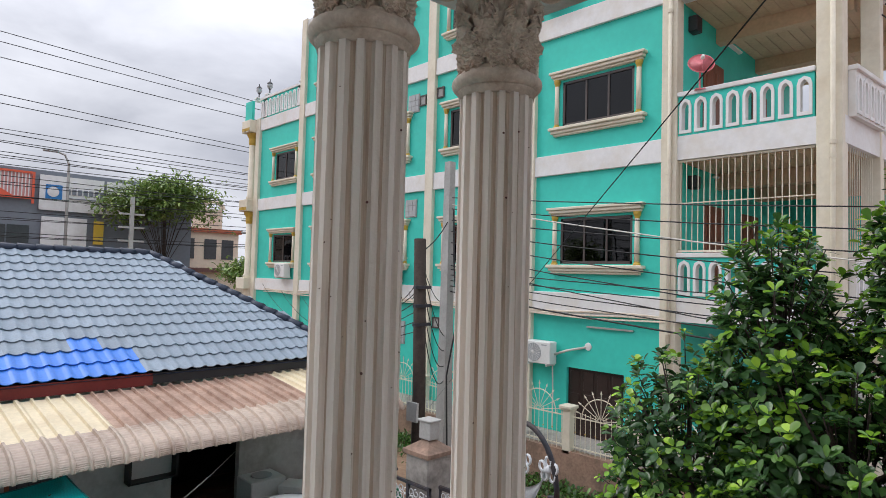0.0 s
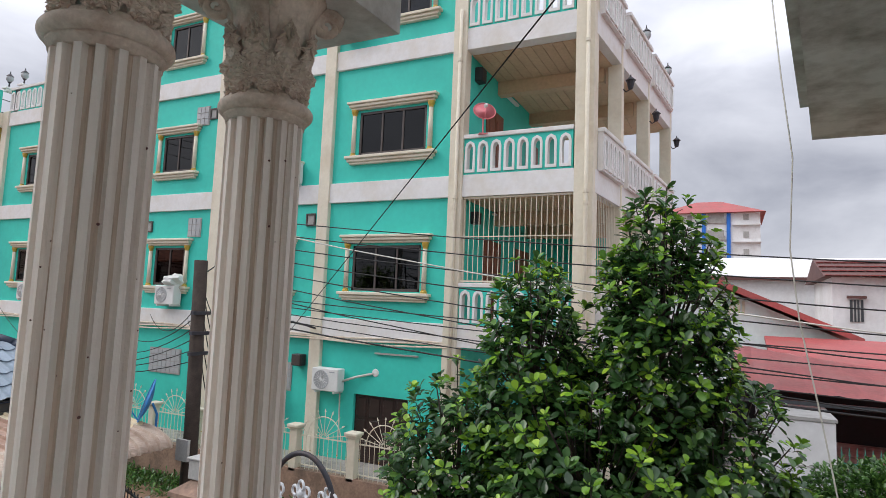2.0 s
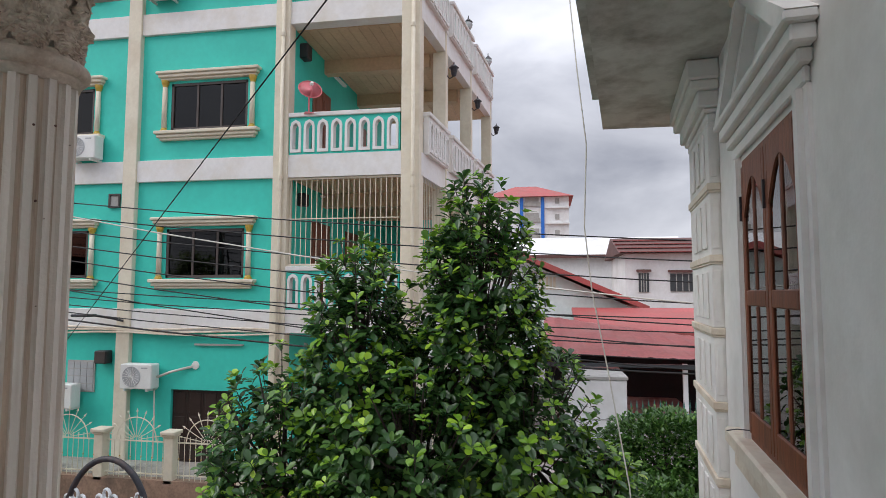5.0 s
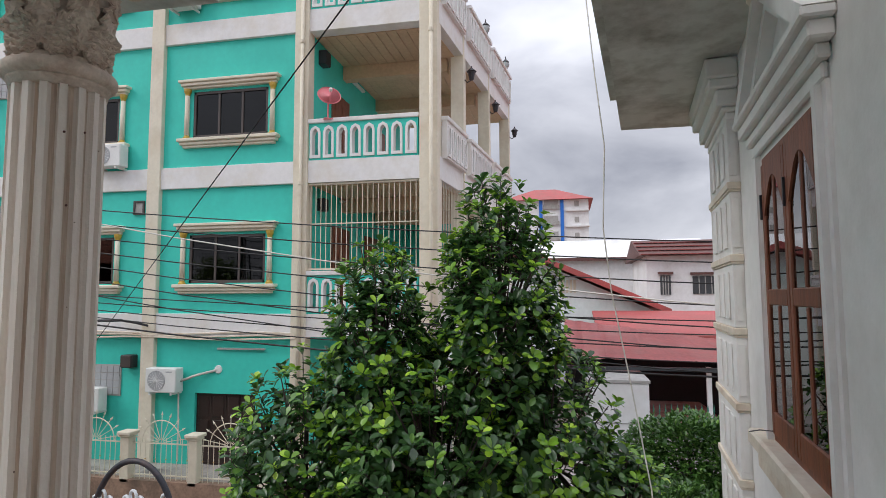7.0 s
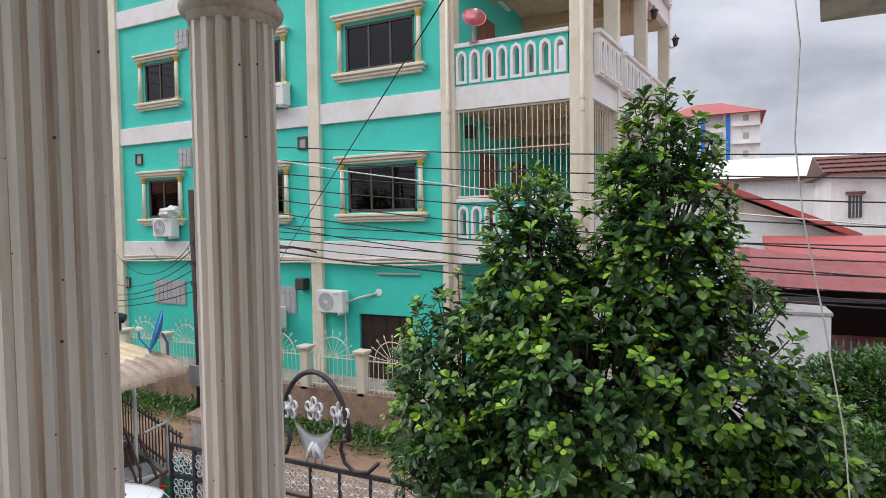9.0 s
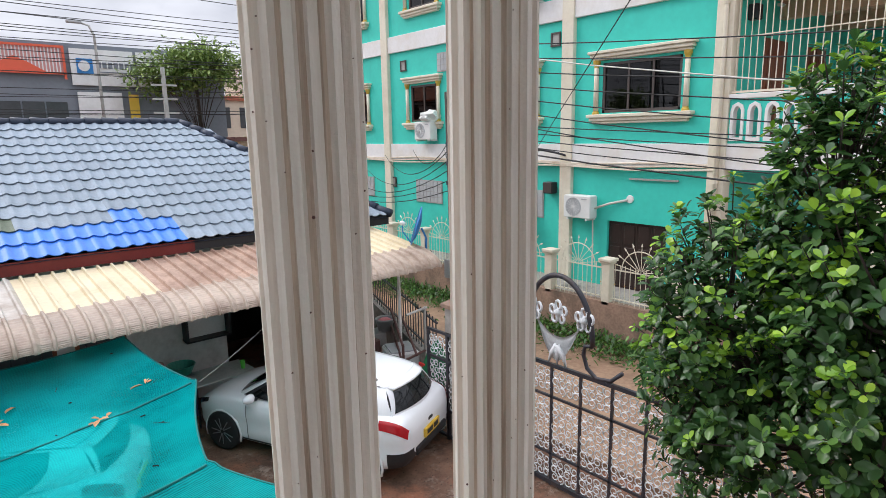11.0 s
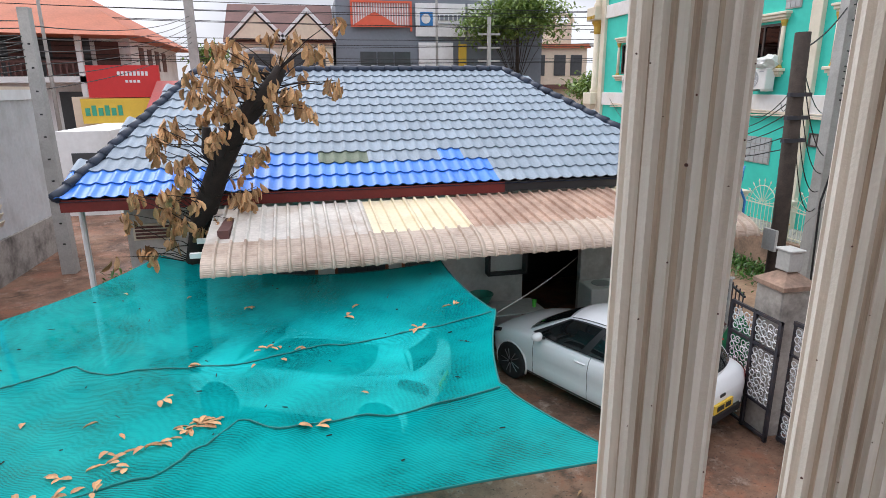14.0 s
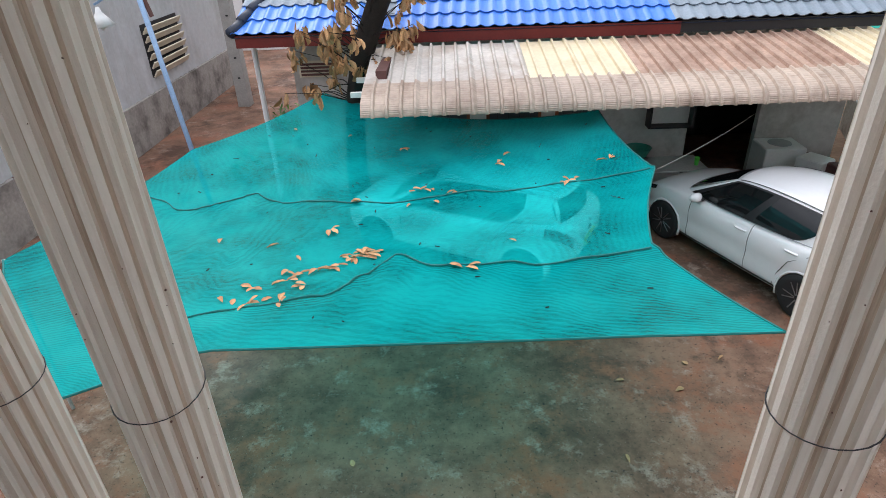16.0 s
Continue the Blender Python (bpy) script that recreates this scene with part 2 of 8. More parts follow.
M_BLUE_PAINT = mat("pale_blue_pole_paint", (0.28, 0.42, 0.62), 0.5, vary=0.15, scale=5, bump=0.1)
M_RED_ROOF = mat("red_roof", (0.42, 0.085, 0.08), 0.6, vary=0.15, scale=0.8, dirt=(0.30, 0.14, 0.11), dirt_amount=0.5, dirt_scale=0.5, bump=0.1, each=0.06)
M_ORANGE_ROOF = mat("terracotta_roof", (0.45, 0.13, 0.065), 0.7, vary=0.15, scale=1, bump=0.1)
M_BROWN_ROOF = mat("brown_roof", (0.13, 0.058, 0.05), 0.7, vary=0.2, scale=1, bump=0.15)
M_FAR_WHITE = mat("far_white_wall", (0.80, 0.80, 0.80), 0.8, vary=0.06, scale=0.5, dirt=(0.45, 0.42, 0.38), dirt_amount=0.4, dirt_scale=0.4, bump=0)
M_FAR_BEIGE = mat("far_beige_wall", (0.74, 0.62, 0.49), 0.8, vary=0.08, scale=0.5, bump=0)
M_FAR_GREY = mat("slate_grey_cladding", (0.19, 0.21, 0.245), 0.6, vary=0.08, scale=0.5, bump=0)
M_FAR_DARK = mat("far_dark_opening", (0.05, 0.055, 0.06), 0.35, vary=0.2, scale=0.8, bump=0)
M_SIGN_RED = mat("sign_red", (0.60, 0.03, 0.03), 0.5, vary=0.06, bump=0)
M_SIGN_ORANGE = mat("sign_orange_red", (0.72, 0.12, 0.06), 0.5, vary=0.06, bump=0)
M_SIGN_YELLOW = mat("sign_yellow", (0.75, 0.50, 0.06), 0.5, vary=0.06, bump=0)
M_SIGN_BLUE = mat("sign_blue", (0.03, 0.20, 0.50), 0.5, vary=0.06, bump=0)
M_SIGN_NAVY = mat("sign_navy", (0.04, 0.06, 0.16), 0.5, vary=0.06, bump=0)
M_BRIGHT_BLUE = mat("bright_blue_paint", (0.02, 0.17, 0.62), 0.5, vary=0.06, bump=0)
M_GRASS = mat("grass_green", (0.085, 0.19, 0.03), 0.8, vary=0.35, scale=6, bump=0, island=0.5)
M_SAND = mat("red_sand_ground", (0.36, 0.23, 0.15), 0.9, vary=0.25, scale=1.2, dirt=(0.23, 0.13, 0.085), dirt_amount=0.7, dirt_scale=0.9, bump=0.4, bump_scale=18)
M_GREEN_STEEL = mat("green_steel", (0.04, 0.18, 0.14), 0.5, vary=0.15, bump=0)
M_PINK = mat("pink_dish_paint", (0.74, 0.22, 0.25), 0.45, vary=0.12, scale=4, bump=0.03)
M_WHITE_PLASTIC = mat("white_plastic", (0.76, 0.76, 0.74), 0.4, vary=0.05, bump=0)
M_GREY_PLASTIC = mat("grey_fan_grille", (0.42, 0.43, 0.44), 0.5, vary=0.1, bump=0)
M_DEAD_LEAF = mat("dead_leaf", (0.50, 0.285, 0.135), 0.7, vary=0.3, scale=8, bump=0.1, bump_scale=40, island=0.45)


def leaf_mat(name, colour, tip):
    m = bpy.data.materials.new(name)
    m.use_nodes = True
    n, l = m.node_tree.nodes, m.node_tree.links
    b = n["Principled BSDF"]
    b.inputs["Roughness"].default_value = 0.24
    b.inputs["Specular IOR Level"].default_value = 0.55
    geo = n.new("ShaderNodeNewGeometry")
    rp = n.new("ShaderNodeValToRGB")
    e = rp.color_ramp.elements
    e[0].position, e[0].color = 0.0, (*[c * 0.55 for c in colour], 1)
    e[1].position, e[1].color = 1.0, (*tip, 1)
    mid = e.new(0.72)
    mid.color = (*colour, 1)
    l.new(geo.outputs["Random Per Island"], rp.inputs[0])
    l.new(rp.outputs[0], b.inputs["Base Color"])
    tr = n.new("ShaderNodeBsdfTranslucent")
    l.new(rp.outputs[0], tr.inputs["Color"])
    mx = n.new("ShaderNodeMixShader")
    mx.inputs[0].default_value = 0.28
    l.new(b.outputs[0], mx.inputs[1])
    l.new(tr.outputs[0], mx.inputs[2])
    l.new(mx.outputs[0], n["Material Output"].inputs[0])
    return m


M_LEAF = leaf_mat("broad_leaf", (0.058, 0.140, 0.042), (0.17, 0.34, 0.07))
M_LEAF_YOUNG = leaf_mat("young_leaf", (0.22, 0.44, 0.04), (0.46, 0.70, 0.07))
M_LEAF_BUSH = leaf_mat("bush_leaf", (0.07, 0.17, 0.035), (0.16, 0.31, 0.06))
M_DARK_BARK = mat("wet_dark_bark", (0.020, 0.014, 0.011), 0.9, vary=0.4, scale=9, bump=0.6, bump_scale=35)
M_LEAF_FAR = leaf_mat("far_leaf", (0.22, 0.33, 0.09), (0.40, 0.50, 0.15))


def net_mat():
    """Woven shade cloth: coloured threads that let part of the light pass."""
    m = bpy.data.materials.new("teal_shade_cloth")
    m.use_nodes = True
    n, l = m.node_tree.nodes, m.node_tree.links
    b = n["Principled BSDF"]
    b.inputs["Roughness"].default_value = 0.8
    b.inputs["Specular IOR Level"].default_value = 0.04
    co = n.new("ShaderNodeTexCoord")
    wv = n.new("ShaderNodeTexWave")
    wv.inputs["Scale"].default_value, wv.inputs["Distortion"].default_value = 14.0, 3.5
    wv.inputs["Detail"].default_value = 2.0
    wv.bands_direction = "Y"
    l.new(co.outputs["Object"], wv.inputs["Vector"])
    ns = n.new("ShaderNodeTexNoise")
    ns.inputs["Scale"].default_value, ns.inputs["Detail"].default_value = 1.3, 6
    l.new(co.outputs["Object"], ns.inputs["Vector"])
    ad = n.new("ShaderNodeMath")
    ad.operation = "MULTIPLY_ADD"
    ad.inputs[1].default_value = 0.26
    mp = n.new("ShaderNodeMapping")
    mp.inputs["Scale"].default_value = (9, 110, 9)
    l.new(co.outputs["Object"], mp.inputs[0])
    th = n.new("ShaderNodeTexNoise")
    th.inputs["Scale"].default_value, th.inputs["Detail"].default_value = 1.6, 5
    l.new(mp.outputs[0], th.inputs["Vector"])
    wt = n.new("ShaderNodeMath")
    wt.operation = "MULTIPLY_ADD"
    wt.inputs[1].default_value = 1.5
    l.new(th.outputs[0], wt.inputs[0])
    l.new(wv.outputs[0], wt.inputs[2])
    l.new(wt.outputs[0], ad.inputs[0])
    l.new(ns.outputs[0], ad.inputs[2])
    rp = n.new("ShaderNodeValToRGB")
    rp.color_ramp.elements[0].position, rp.color_ramp.elements[0].color = 0.58, (0.0, 0.31, 0.33, 1)
    rp.color_ramp.elements[1].position, rp.color_ramp.elements[1].color = 1.0, (0.002, 0.76, 0.77, 1)
    l.new(ad.outputs[0], rp.inputs[0])
    l.new(rp.outputs[0], b.inputs["Base Color"])
    tl = n.new("ShaderNodeBsdfTranslucent")
    l.new(rp.outputs[0], tl.inputs["Color"])
    tp = n.new("ShaderNodeBsdfTransparent")
    tp.inputs["Color"].default_value = (0.22, 1.0, 1.0, 1)
    m1, m2 = n.new("ShaderNodeMixShader"), n.new("ShaderNodeMixShader")
    m1.inputs[0].default_value, m2.inputs[0].default_value = 0.28, 0.50
    l.new(b.outputs[0], m1.inputs[1])
    l.new(tl.outputs[0], m1.inputs[2])
    l.new(m1.outputs[0], m2.inputs[1])
    l.new(tp.outputs[0], m2.inputs[2])
    l.new(m2.outputs[0], n["Material Output"].inputs[0])
    return m


M_NET = net_mat()

# ---- building helpers ----


def part(name, bm, material, parent=None, label="", smooth=False, kind=""):
    me = bpy.data.meshes.new(name)
    if smooth:
        for f in bm.faces:
            f.smooth = True
    bm.to_mesh(me)
    bm.free()
    for mm in (material if isinstance(material, (list, tuple)) else (material,)):
        me.materials.append(mm)
    ob = new(name, me)
    ob.parent = parent
    return tagged(ob, label=label, kind=kind)


def shared(name, me, parent, m=None):
    """One more object on a mesh that exists."""
    ob = new(name, me)
    ob.parent = parent
    if m is not None:
        ob.matrix_basis = m
    return ob


def thing(name, label, category, at=(0, 0, 0), turn=0.0, group="", kind=""):
    ob = new(name)
    ob.matrix_basis = pose(*at, 0, 0, turn)
    return tagged(ob, label, category, group, kind)


def box(bm, x0, y0, z0, x1, y1, z1, bevel=0.0, m=None):
    vs = [bm.verts.new(c) for c in ((x0, y0, z0), (x1, y0, z0), (x1, y1, z0), (x0, y1, z0), (x0, y0, z1), (x1, y0, z1), (x1, y1, z1), (x0, y1, z1))]
    fs = [bm.faces.new([vs[i] for i in q]) for q in ((0, 3, 2, 1), (4, 5, 6, 7), (0, 1, 5, 4), (1, 2, 6, 5), (2, 3, 7, 6), (3, 0, 4, 7))]
    if bevel:
        es = list({e for f in fs for e in f.edges})
        r = bmesh.ops.bevel(bm, geom=es, offset=bevel, segments=1, affect="EDGES", clamp_overlap=True)
        vs = list({v for f in r["faces"] for v in f.verts} | {v for v in vs if v.is_valid})
    if m is not None:
        bmesh.ops.transform(bm, matrix=m, verts=[v for v in vs if v.is_valid])
    return bm


def boxes(*rows, bevel=0.0):
    bm = bmesh.new()
    for r in rows:
        box(bm, *r, bevel=bevel)
    return bm


def lathe(bm, profile, segs=20, at=(0, 0, 0), m=None):
    """Rows of (radius, z) turned round a vertical line."""
    rings = []
    for r, z in profile:
        rings.append([bm.verts.new((at[0] + r * math.cos(2 * math.pi * i / segs), at[1] + r * math.sin(2 * math.pi * i / segs), at[2] + z)) for i in range(segs)])
    for a, b in zip(rings, rings[1:]):
        for i in range(segs):
            bm.faces.new((a[i], a[(i + 1) % segs], b[(i + 1) % segs], b[i]))
    if profile[0][0] > 1e-4:
        bm.faces.new(list(reversed(rings[0])))
    if profile[-1][0] > 1e-4:
        bm.faces.new(rings[-1])
    if m is not None:
        bmesh.ops.transform(bm, matrix=m, verts=[v for r in rings for v in r])
    return bm


def tube(bm, points, radius, segs=6, closed=False):
    """A round bar along points; radius: one, or one a point."""
    pts = [Vector(p) for p in points]
    rr = radius if isinstance(radius, (list, tuple)) else [radius] * len(pts)
    rings, side = [], None
    for i, p in enumerate(pts):
        if closed:
            d = (pts[(i + 1) % len(pts)] - pts[i - 1])
        else:
            d = (pts[min(i + 1, len(pts) - 1)] - pts[max(i - 1, 0)])
        d = d.normalized() if d.length > 1e-9 else Vector((0, 0, 1))
        if side is None:
            side = d.cross(Vector((0, 0, 1)) if abs(d.z) < 0.9 else Vector((1, 0, 0))).normalized()
        side = (side - d * side.dot(d)).normalized()
        up = d.cross(side)
        rings.append([bm.verts.new(p + rr[i] * (math.cos(2 * math.pi * k / segs) * side + math.sin(2 * math.pi * k / segs) * up)) for k in range(segs)])
    pairs = list(zip(rings, rings[1:])) + ([(rings[-1], rings[0])] if closed else [])
    for a, b in pairs:
        for k in range(segs):
            bm.faces.new((a[k], a[(k + 1) % segs], b[(k + 1) % segs], b[k]))
    if not closed:
        bm.faces.new(list(reversed(rings[0])))
        bm.faces.new(rings[-1])
    return bm


def slab(bm, outline, lo, hi, axis="z"):
    """An outline extruded from lo to hi along an axis. Outline points are the other two coordinates in order."""
    def at(p, h):
        return {"z": (p[0], p[1], h), "y": (p[0], h, p[1]), "x": (h, p[0], p[1])}[axis]
    a = [bm.verts.new(at(p, lo)) for p in outline]
    b = [bm.verts.new(at(p, hi)) for p in outline]
    bm.faces.new(a)
    bm.faces.new(list(reversed(b)))
    for i in range(len(outline)):
        j = (i + 1) % len(outline)
        bm.faces.new((a[j], a[i], b[i], b[j]))
    bmesh.ops.recalc_face_normals(bm, faces=bm.faces[:])
    return bm


def wall_yz(bm, x0, x1, y0, y1, z0, z1, holes):
    """A wall across x with rectangular openings (y0, y1, z0, z1) that go through it."""
    ys = sorted({y0, y1, *[v for h in holes for v in h[:2]]})
    zs = sorted({z0, z1, *[v for h in holes for v in h[2:]]})
    for ya, yb in zip(ys, ys[1:]):
        run = None
        for za, zb in zip(zs, zs[1:]):
            solid = not any(h[0] < (ya + yb) / 2 < h[1] and h[2] < (za + zb) / 2 < h[3] for h in holes)
            if solid:
                run = (run[0], zb) if run else (za, zb)
            if (not solid or zb == zs[-1]) and run:
                box(bm, x0, ya, run[0], x1, yb, run[1])
                run = None
    bmesh.ops.remove_doubles(bm, verts=bm.verts[:], dist=0.0005)
    return bm


def sag(a, b, drop, n=14):
    a, b = Vector(a), Vector(b)
    return [a.lerp(b, i / n) - Vector((0, 0, drop * 4 * (i / n) * (1 - i / n))) for i in range(n + 1)]


def cable(name, a, b, drop, radius, material=None, label="black overhead cable sagging between poles", group="overhead cables"):
    bm = tube(bmesh.new(), sag(a, b, drop), radius, 5)
    return tagged(part(name, bm, material or M_WIRE), label, "cable", group)

# ---- ground ----
bm = bmesh.new()
bmesh.ops.create_grid(bm, x_segments=60, y_segments=60, size=1.0)
for v in bm.verts:
    r = max(abs(v.co.x), abs(v.co.y))
    s = 30 * r + 1500 * max(0, r - 0.8) ** 2 * 20
    d = v.co.xy / r if r > 1e-6 else v.co.xy
    v.co = Vector((d.x * s + 2, d.y * s + 6, 0))
    if s < 30:
        v.co.z = 0.02 * noise.noise(v.co * 0.6)
ground = tagged(part("ground", bm, M_GROUND, smooth=True), "wet brown stained concrete yard and ground", "ground", kind="structure")

# sandy lane between the iron gate and the teal building's fence
bm = bmesh.new()
slab(bm, [(7.6, -14), (11.86, -14), (11.86, 30), (8.4, 30), (7.6, 7)], -0.2, 0.10)
tagged(part("road", bm, M_SAND), "reddish sandy lane beside the fence", "lane", kind="structure")

# ---- own house: porch columns, wall, window, soffit ----
COLUMNS = [(-0.53, 0.23), (-0.06, 0.18), (1.510, 0.03), (2.018, 0.03)]
COL_R, NECK = 0.112, 5.355


def fluted_shaft(z0, z1):
    """A shaft with sixteen flat fillets and wide rounded grooves."""
    bm = bmesh.new()
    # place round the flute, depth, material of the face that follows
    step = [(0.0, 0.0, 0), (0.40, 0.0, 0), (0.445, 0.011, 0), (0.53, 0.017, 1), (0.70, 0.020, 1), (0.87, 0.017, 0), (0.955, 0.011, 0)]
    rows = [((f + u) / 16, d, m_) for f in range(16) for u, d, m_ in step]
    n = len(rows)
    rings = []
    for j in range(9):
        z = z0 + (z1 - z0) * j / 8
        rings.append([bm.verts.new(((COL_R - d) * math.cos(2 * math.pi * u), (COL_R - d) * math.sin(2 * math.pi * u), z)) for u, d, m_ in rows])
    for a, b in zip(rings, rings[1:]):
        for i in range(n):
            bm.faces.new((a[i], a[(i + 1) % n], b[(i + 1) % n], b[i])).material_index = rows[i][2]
    return bm


def acanthus(width, height, curl):
    """A lobed leaf that stands up from z = 0 along a wall at y = 0 and rolls over at its tip."""
    bm = bmesh.new()
    rows = 30
    verts = []
    for j in range(rows + 1):
        s = j / rows
        w = width * (0.55 + 0.45 * math.sin(math.pi * min(1, s * 1.15))) * (0.86 + 0.14 * math.cos(s * 9 * math.pi))
        if s > 0.85:
            w *= 1 - (s - 0.85) * 3.2
        out = 0.004 + 0.012 * s + curl * max(0, s - 0.62) ** 1.6 * 3.2
        z = height * (s if s < 0.86 else 0.86 - (s - 0.86) * 0.8)
        row = []
        for k in range(9):
            u = k / 4 - 1
            ridge = 0.009 * (1 - abs(u)) ** 0.6 + 0.0075 * math.cos(2 * math.pi * (7 * s - 1.6 * abs(u))) * (0.35 + abs(u))
            row.append(bm.verts.new((u * w / 2, -(out + ridge), z - 0.018 * abs(u) * height / 0.12)))
        verts.append(row)
    for a, b in zip(verts, verts[1:]):
        for k in range(8):
            bm.faces.new((a[k], a[k + 1], b[k + 1], b[k]))
    bmesh.ops.recalc_face_normals(bm, faces=bm.faces[:])
    bmesh.ops.solidify(bm, geom=bm.faces[:], thickness=0.006)
    bmesh.ops.recalc_face_normals(bm, faces=bm.faces[:])
    return bm


def scroll_points(r0, turns, steps=22):
    return [(r0 * (1 - 0.78 * i / steps) * math.cos(2 * math.pi * turns * i / steps), r0 * (1 - 0.78 * i / steps) * math.sin(2 * math.pi * turns * i / steps)) for i in range(steps + 1)]


leaf_bm = acanthus(0.088, 0.125, 0.028)
leaf_me = bpy.data.meshes.new("acanthus_leaf")
leaf_bm.to_mesh(leaf_me)
leaf_bm.free()
leaf_me.materials.append(M_CAPITAL)
leaf2_bm = acanthus(0.092, 0.235, 0.030)
leaf2_me = bpy.data.meshes.new("tall_acanthus_leaf")
leaf2_bm.to_mesh(leaf2_me)
leaf2_bm.free()
leaf2_me.materials.append(M_CAPITAL)


def porch_column(x, y):
    col = thing("porch_column", "weathered cream fluted column with leafy plaster capital", "column", (x, y, 0), group="porch columns")
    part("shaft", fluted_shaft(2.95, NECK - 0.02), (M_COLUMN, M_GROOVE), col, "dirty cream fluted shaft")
    rows = [(COL_R - 0.012, -0.034), (COL_R + 0.003, -0.034), (COL_R + 0.004, -0.020), (COL_R + 0.009, -0.018), (COL_R + 0.009, -0.012)]
    rows += [(COL_R + 0.006 + 0.021 * math.sin(math.pi * i / 10), 0.010 - 0.021 * math.cos(math.pi * i / 10)) for i in range(11)]
    ring = lathe(bmesh.new(), rows + [(COL_R + 0.002, 0.034), (COL_R + 0.001, 0.044), (COL_R - 0.012, 0.052)], 48, (0, 0, NECK))
    part("neck_ring", ring, M_CAPITAL, col, smooth=True)
    base = lathe(bmesh.new(), [(0.17, 2.75), (0.17, 2.83), (0.15, 2.84), (0.155, 2.88), (0.14, 2.92), (0.125, 2.96), (0.10, 2.97)], 32)
    part("base", base, M_COLUMN, col, smooth=True)
    bell = lathe(bmesh.new(), [(0.100, 0.0), (0.100, 0.10), (0.106, 0.18), (0.118, 0.25), (0.150, 0.31), (0.165, 0.33)], 32)
    bell_ob = part("capital", bell, M_CAPITAL, col, "carved leafy capital stained brown", smooth=True)
    bell_ob.matrix_basis = pose(0, 0, NECK + 0.045)
    for i in range(8):
        a = 45 * i
        r = 0.098
        shared("leaf", leaf_me, bell_ob, pose(r * math.sin(radians(a)), -r * math.cos(radians(a)), 0.0, 0, 0, a))
        a += 22.5
        shared("leaf", leaf2_me, bell_ob, pose(r * math.sin(radians(a)), -r * math.cos(radians(a)), 0.02, 0, 0, a))
    for i in range(4):
        a = 45 + 90 * i
        bm = bmesh.new()
        pts = [(0, -(0.165 + p[0]), 0.275 + p[1]) for p in scroll_points(0.048, 1.8)]
        tube(bm, [(0, -0.09, 0.15), (0, -0.115, 0.24), (0, -0.155, 0.315)] + list(pts), [0.012, 0.016, 0.018] + [0.018 - 0.010 * k / 22 for k in range(23)], 7)
        ob = part("volute", bm, M_CAPITAL, bell_ob, smooth=True)
        ob.matrix_basis = pose(0, 0, 0, 0, 0, a)
    ab = bmesh.new()
    slab(ab, [(p[0], p[1]) for p in ((-0.20, -0.20), (0, -0.165), (0.20, -0.20), (0.165, 0), (0.20, 0.20), (0, 0.165), (-0.20, 0.20), (-0.165, 0))], 0.33, 0.37)
    ob = part("abacus", ab, M_CAPITAL, bell_ob)
    return col


for cx, cy in COLUMNS:
    porch_column(cx, cy)

# porch roof over the columns
bm = bmesh.new()
slab(bm, [(-1.0, -0.02), (2.36, -0.22), (2.36, 0.30), (-1.0, 0.52)], 5.725, 6.05)
tagged(part("beam", bm, M_SOFFIT), "grey-white beam resting on the columns", "beam", kind="structure")
# the unseen rear depth of this slab is set to dim the columns
bm = bmesh.new()
slab(bm, [(-3.0, -1.05), (2.44, -1.40), (2.44, -0.95), (2.55, -0.95), (2.55, 0.62), (-3.0, 0.62)], 6.05, 6.22)
tagged(part("ceiling", bm, M_SOFFIT), "stained white porch ceiling slab, unseen rear depth set for shade", "ceiling", kind="structure")
bm = bmesh.new()
slab(bm, [(-3.0, -2.05), (2.3, -2.05), (2.3, 0.30), (-3.0, 0.55)], 2.55, 2.75)
tagged(part("floor", bm, M_CONCRETE), "grey balcony floor slab", "floor", kind="structure")

# house wall with its window; it stands a little askew to the columns
WALL_Y = -2.05
WALL_AT, WALL_TURN = (0.625, -1.801, 0), -6.2
WALL_END = 3.93
WIN_X0, WIN_X1, WIN_Z0, WIN_Z1 = 1.875, 2.70, 4.21, 5.33
bm = bmesh.new()
for r in ((-2.6, 0.0, WIN_X0, 6.2), (WIN_X1, 0.0, WALL_END, 6.2), (WIN_X0, 0.0, WIN_X1, WIN_Z0), (WIN_X0, WIN_Z1, WIN_X1, 6.2)):
    box(bm, r[0], -0.22, r[1], r[2], 0, r[3])
ob = part("wall_north", bm, M_HOUSE_WHITE)
ob.matrix_basis = pose(*WALL_AT, 0, 0, WALL_TURN)
tagged(ob, "white painted house wall with weather stains", "wall", kind="structure")
ob = part("wall_east", boxes((WALL_END - 0.22, -7, 0, WALL_END, -0.223, 6.2), (-2.8, -7, 0, -2.603, 1.9, 6.2), (-2.8, -7.2, 0, WALL_END, -7.003, 6.2)), M_HOUSE_WHITE)
ob.matrix_basis = pose(*WALL_AT, 0, 0, WALL_TURN)
tagged(ob, "white painted house walls", "wall", kind="structure")
bm = bmesh.new()
slab(bm, [(2.45, -1.38), (5.0, -1.70), (5.0, -9), (-3.2, -9), (-3.2, WALL_Y), (2.45, WALL_Y)], 5.95, 6.04)
slab(bm, [(2.45, -1.33), (4.6, -1.60), (4.6, -2.2), (2.45, -2.2)], 6.04, 6.16)
tagged(part("ceiling", bm, M_SOFFIT), "white roof overhang with grey damp stains", "soffit", kind="structure")
bm = bmesh.new()
slab(bm, [(-3.4, -9.2), (4.9, -9.2), (4.9, -1.7), (2.46, -1.42), (2.46, -2.06), (-3.4, -2.06)], 6.26, 6.34)
tagged(part("roof", bm, M_CONCRETE), "flat concrete house roof", "roof", kind="structure")

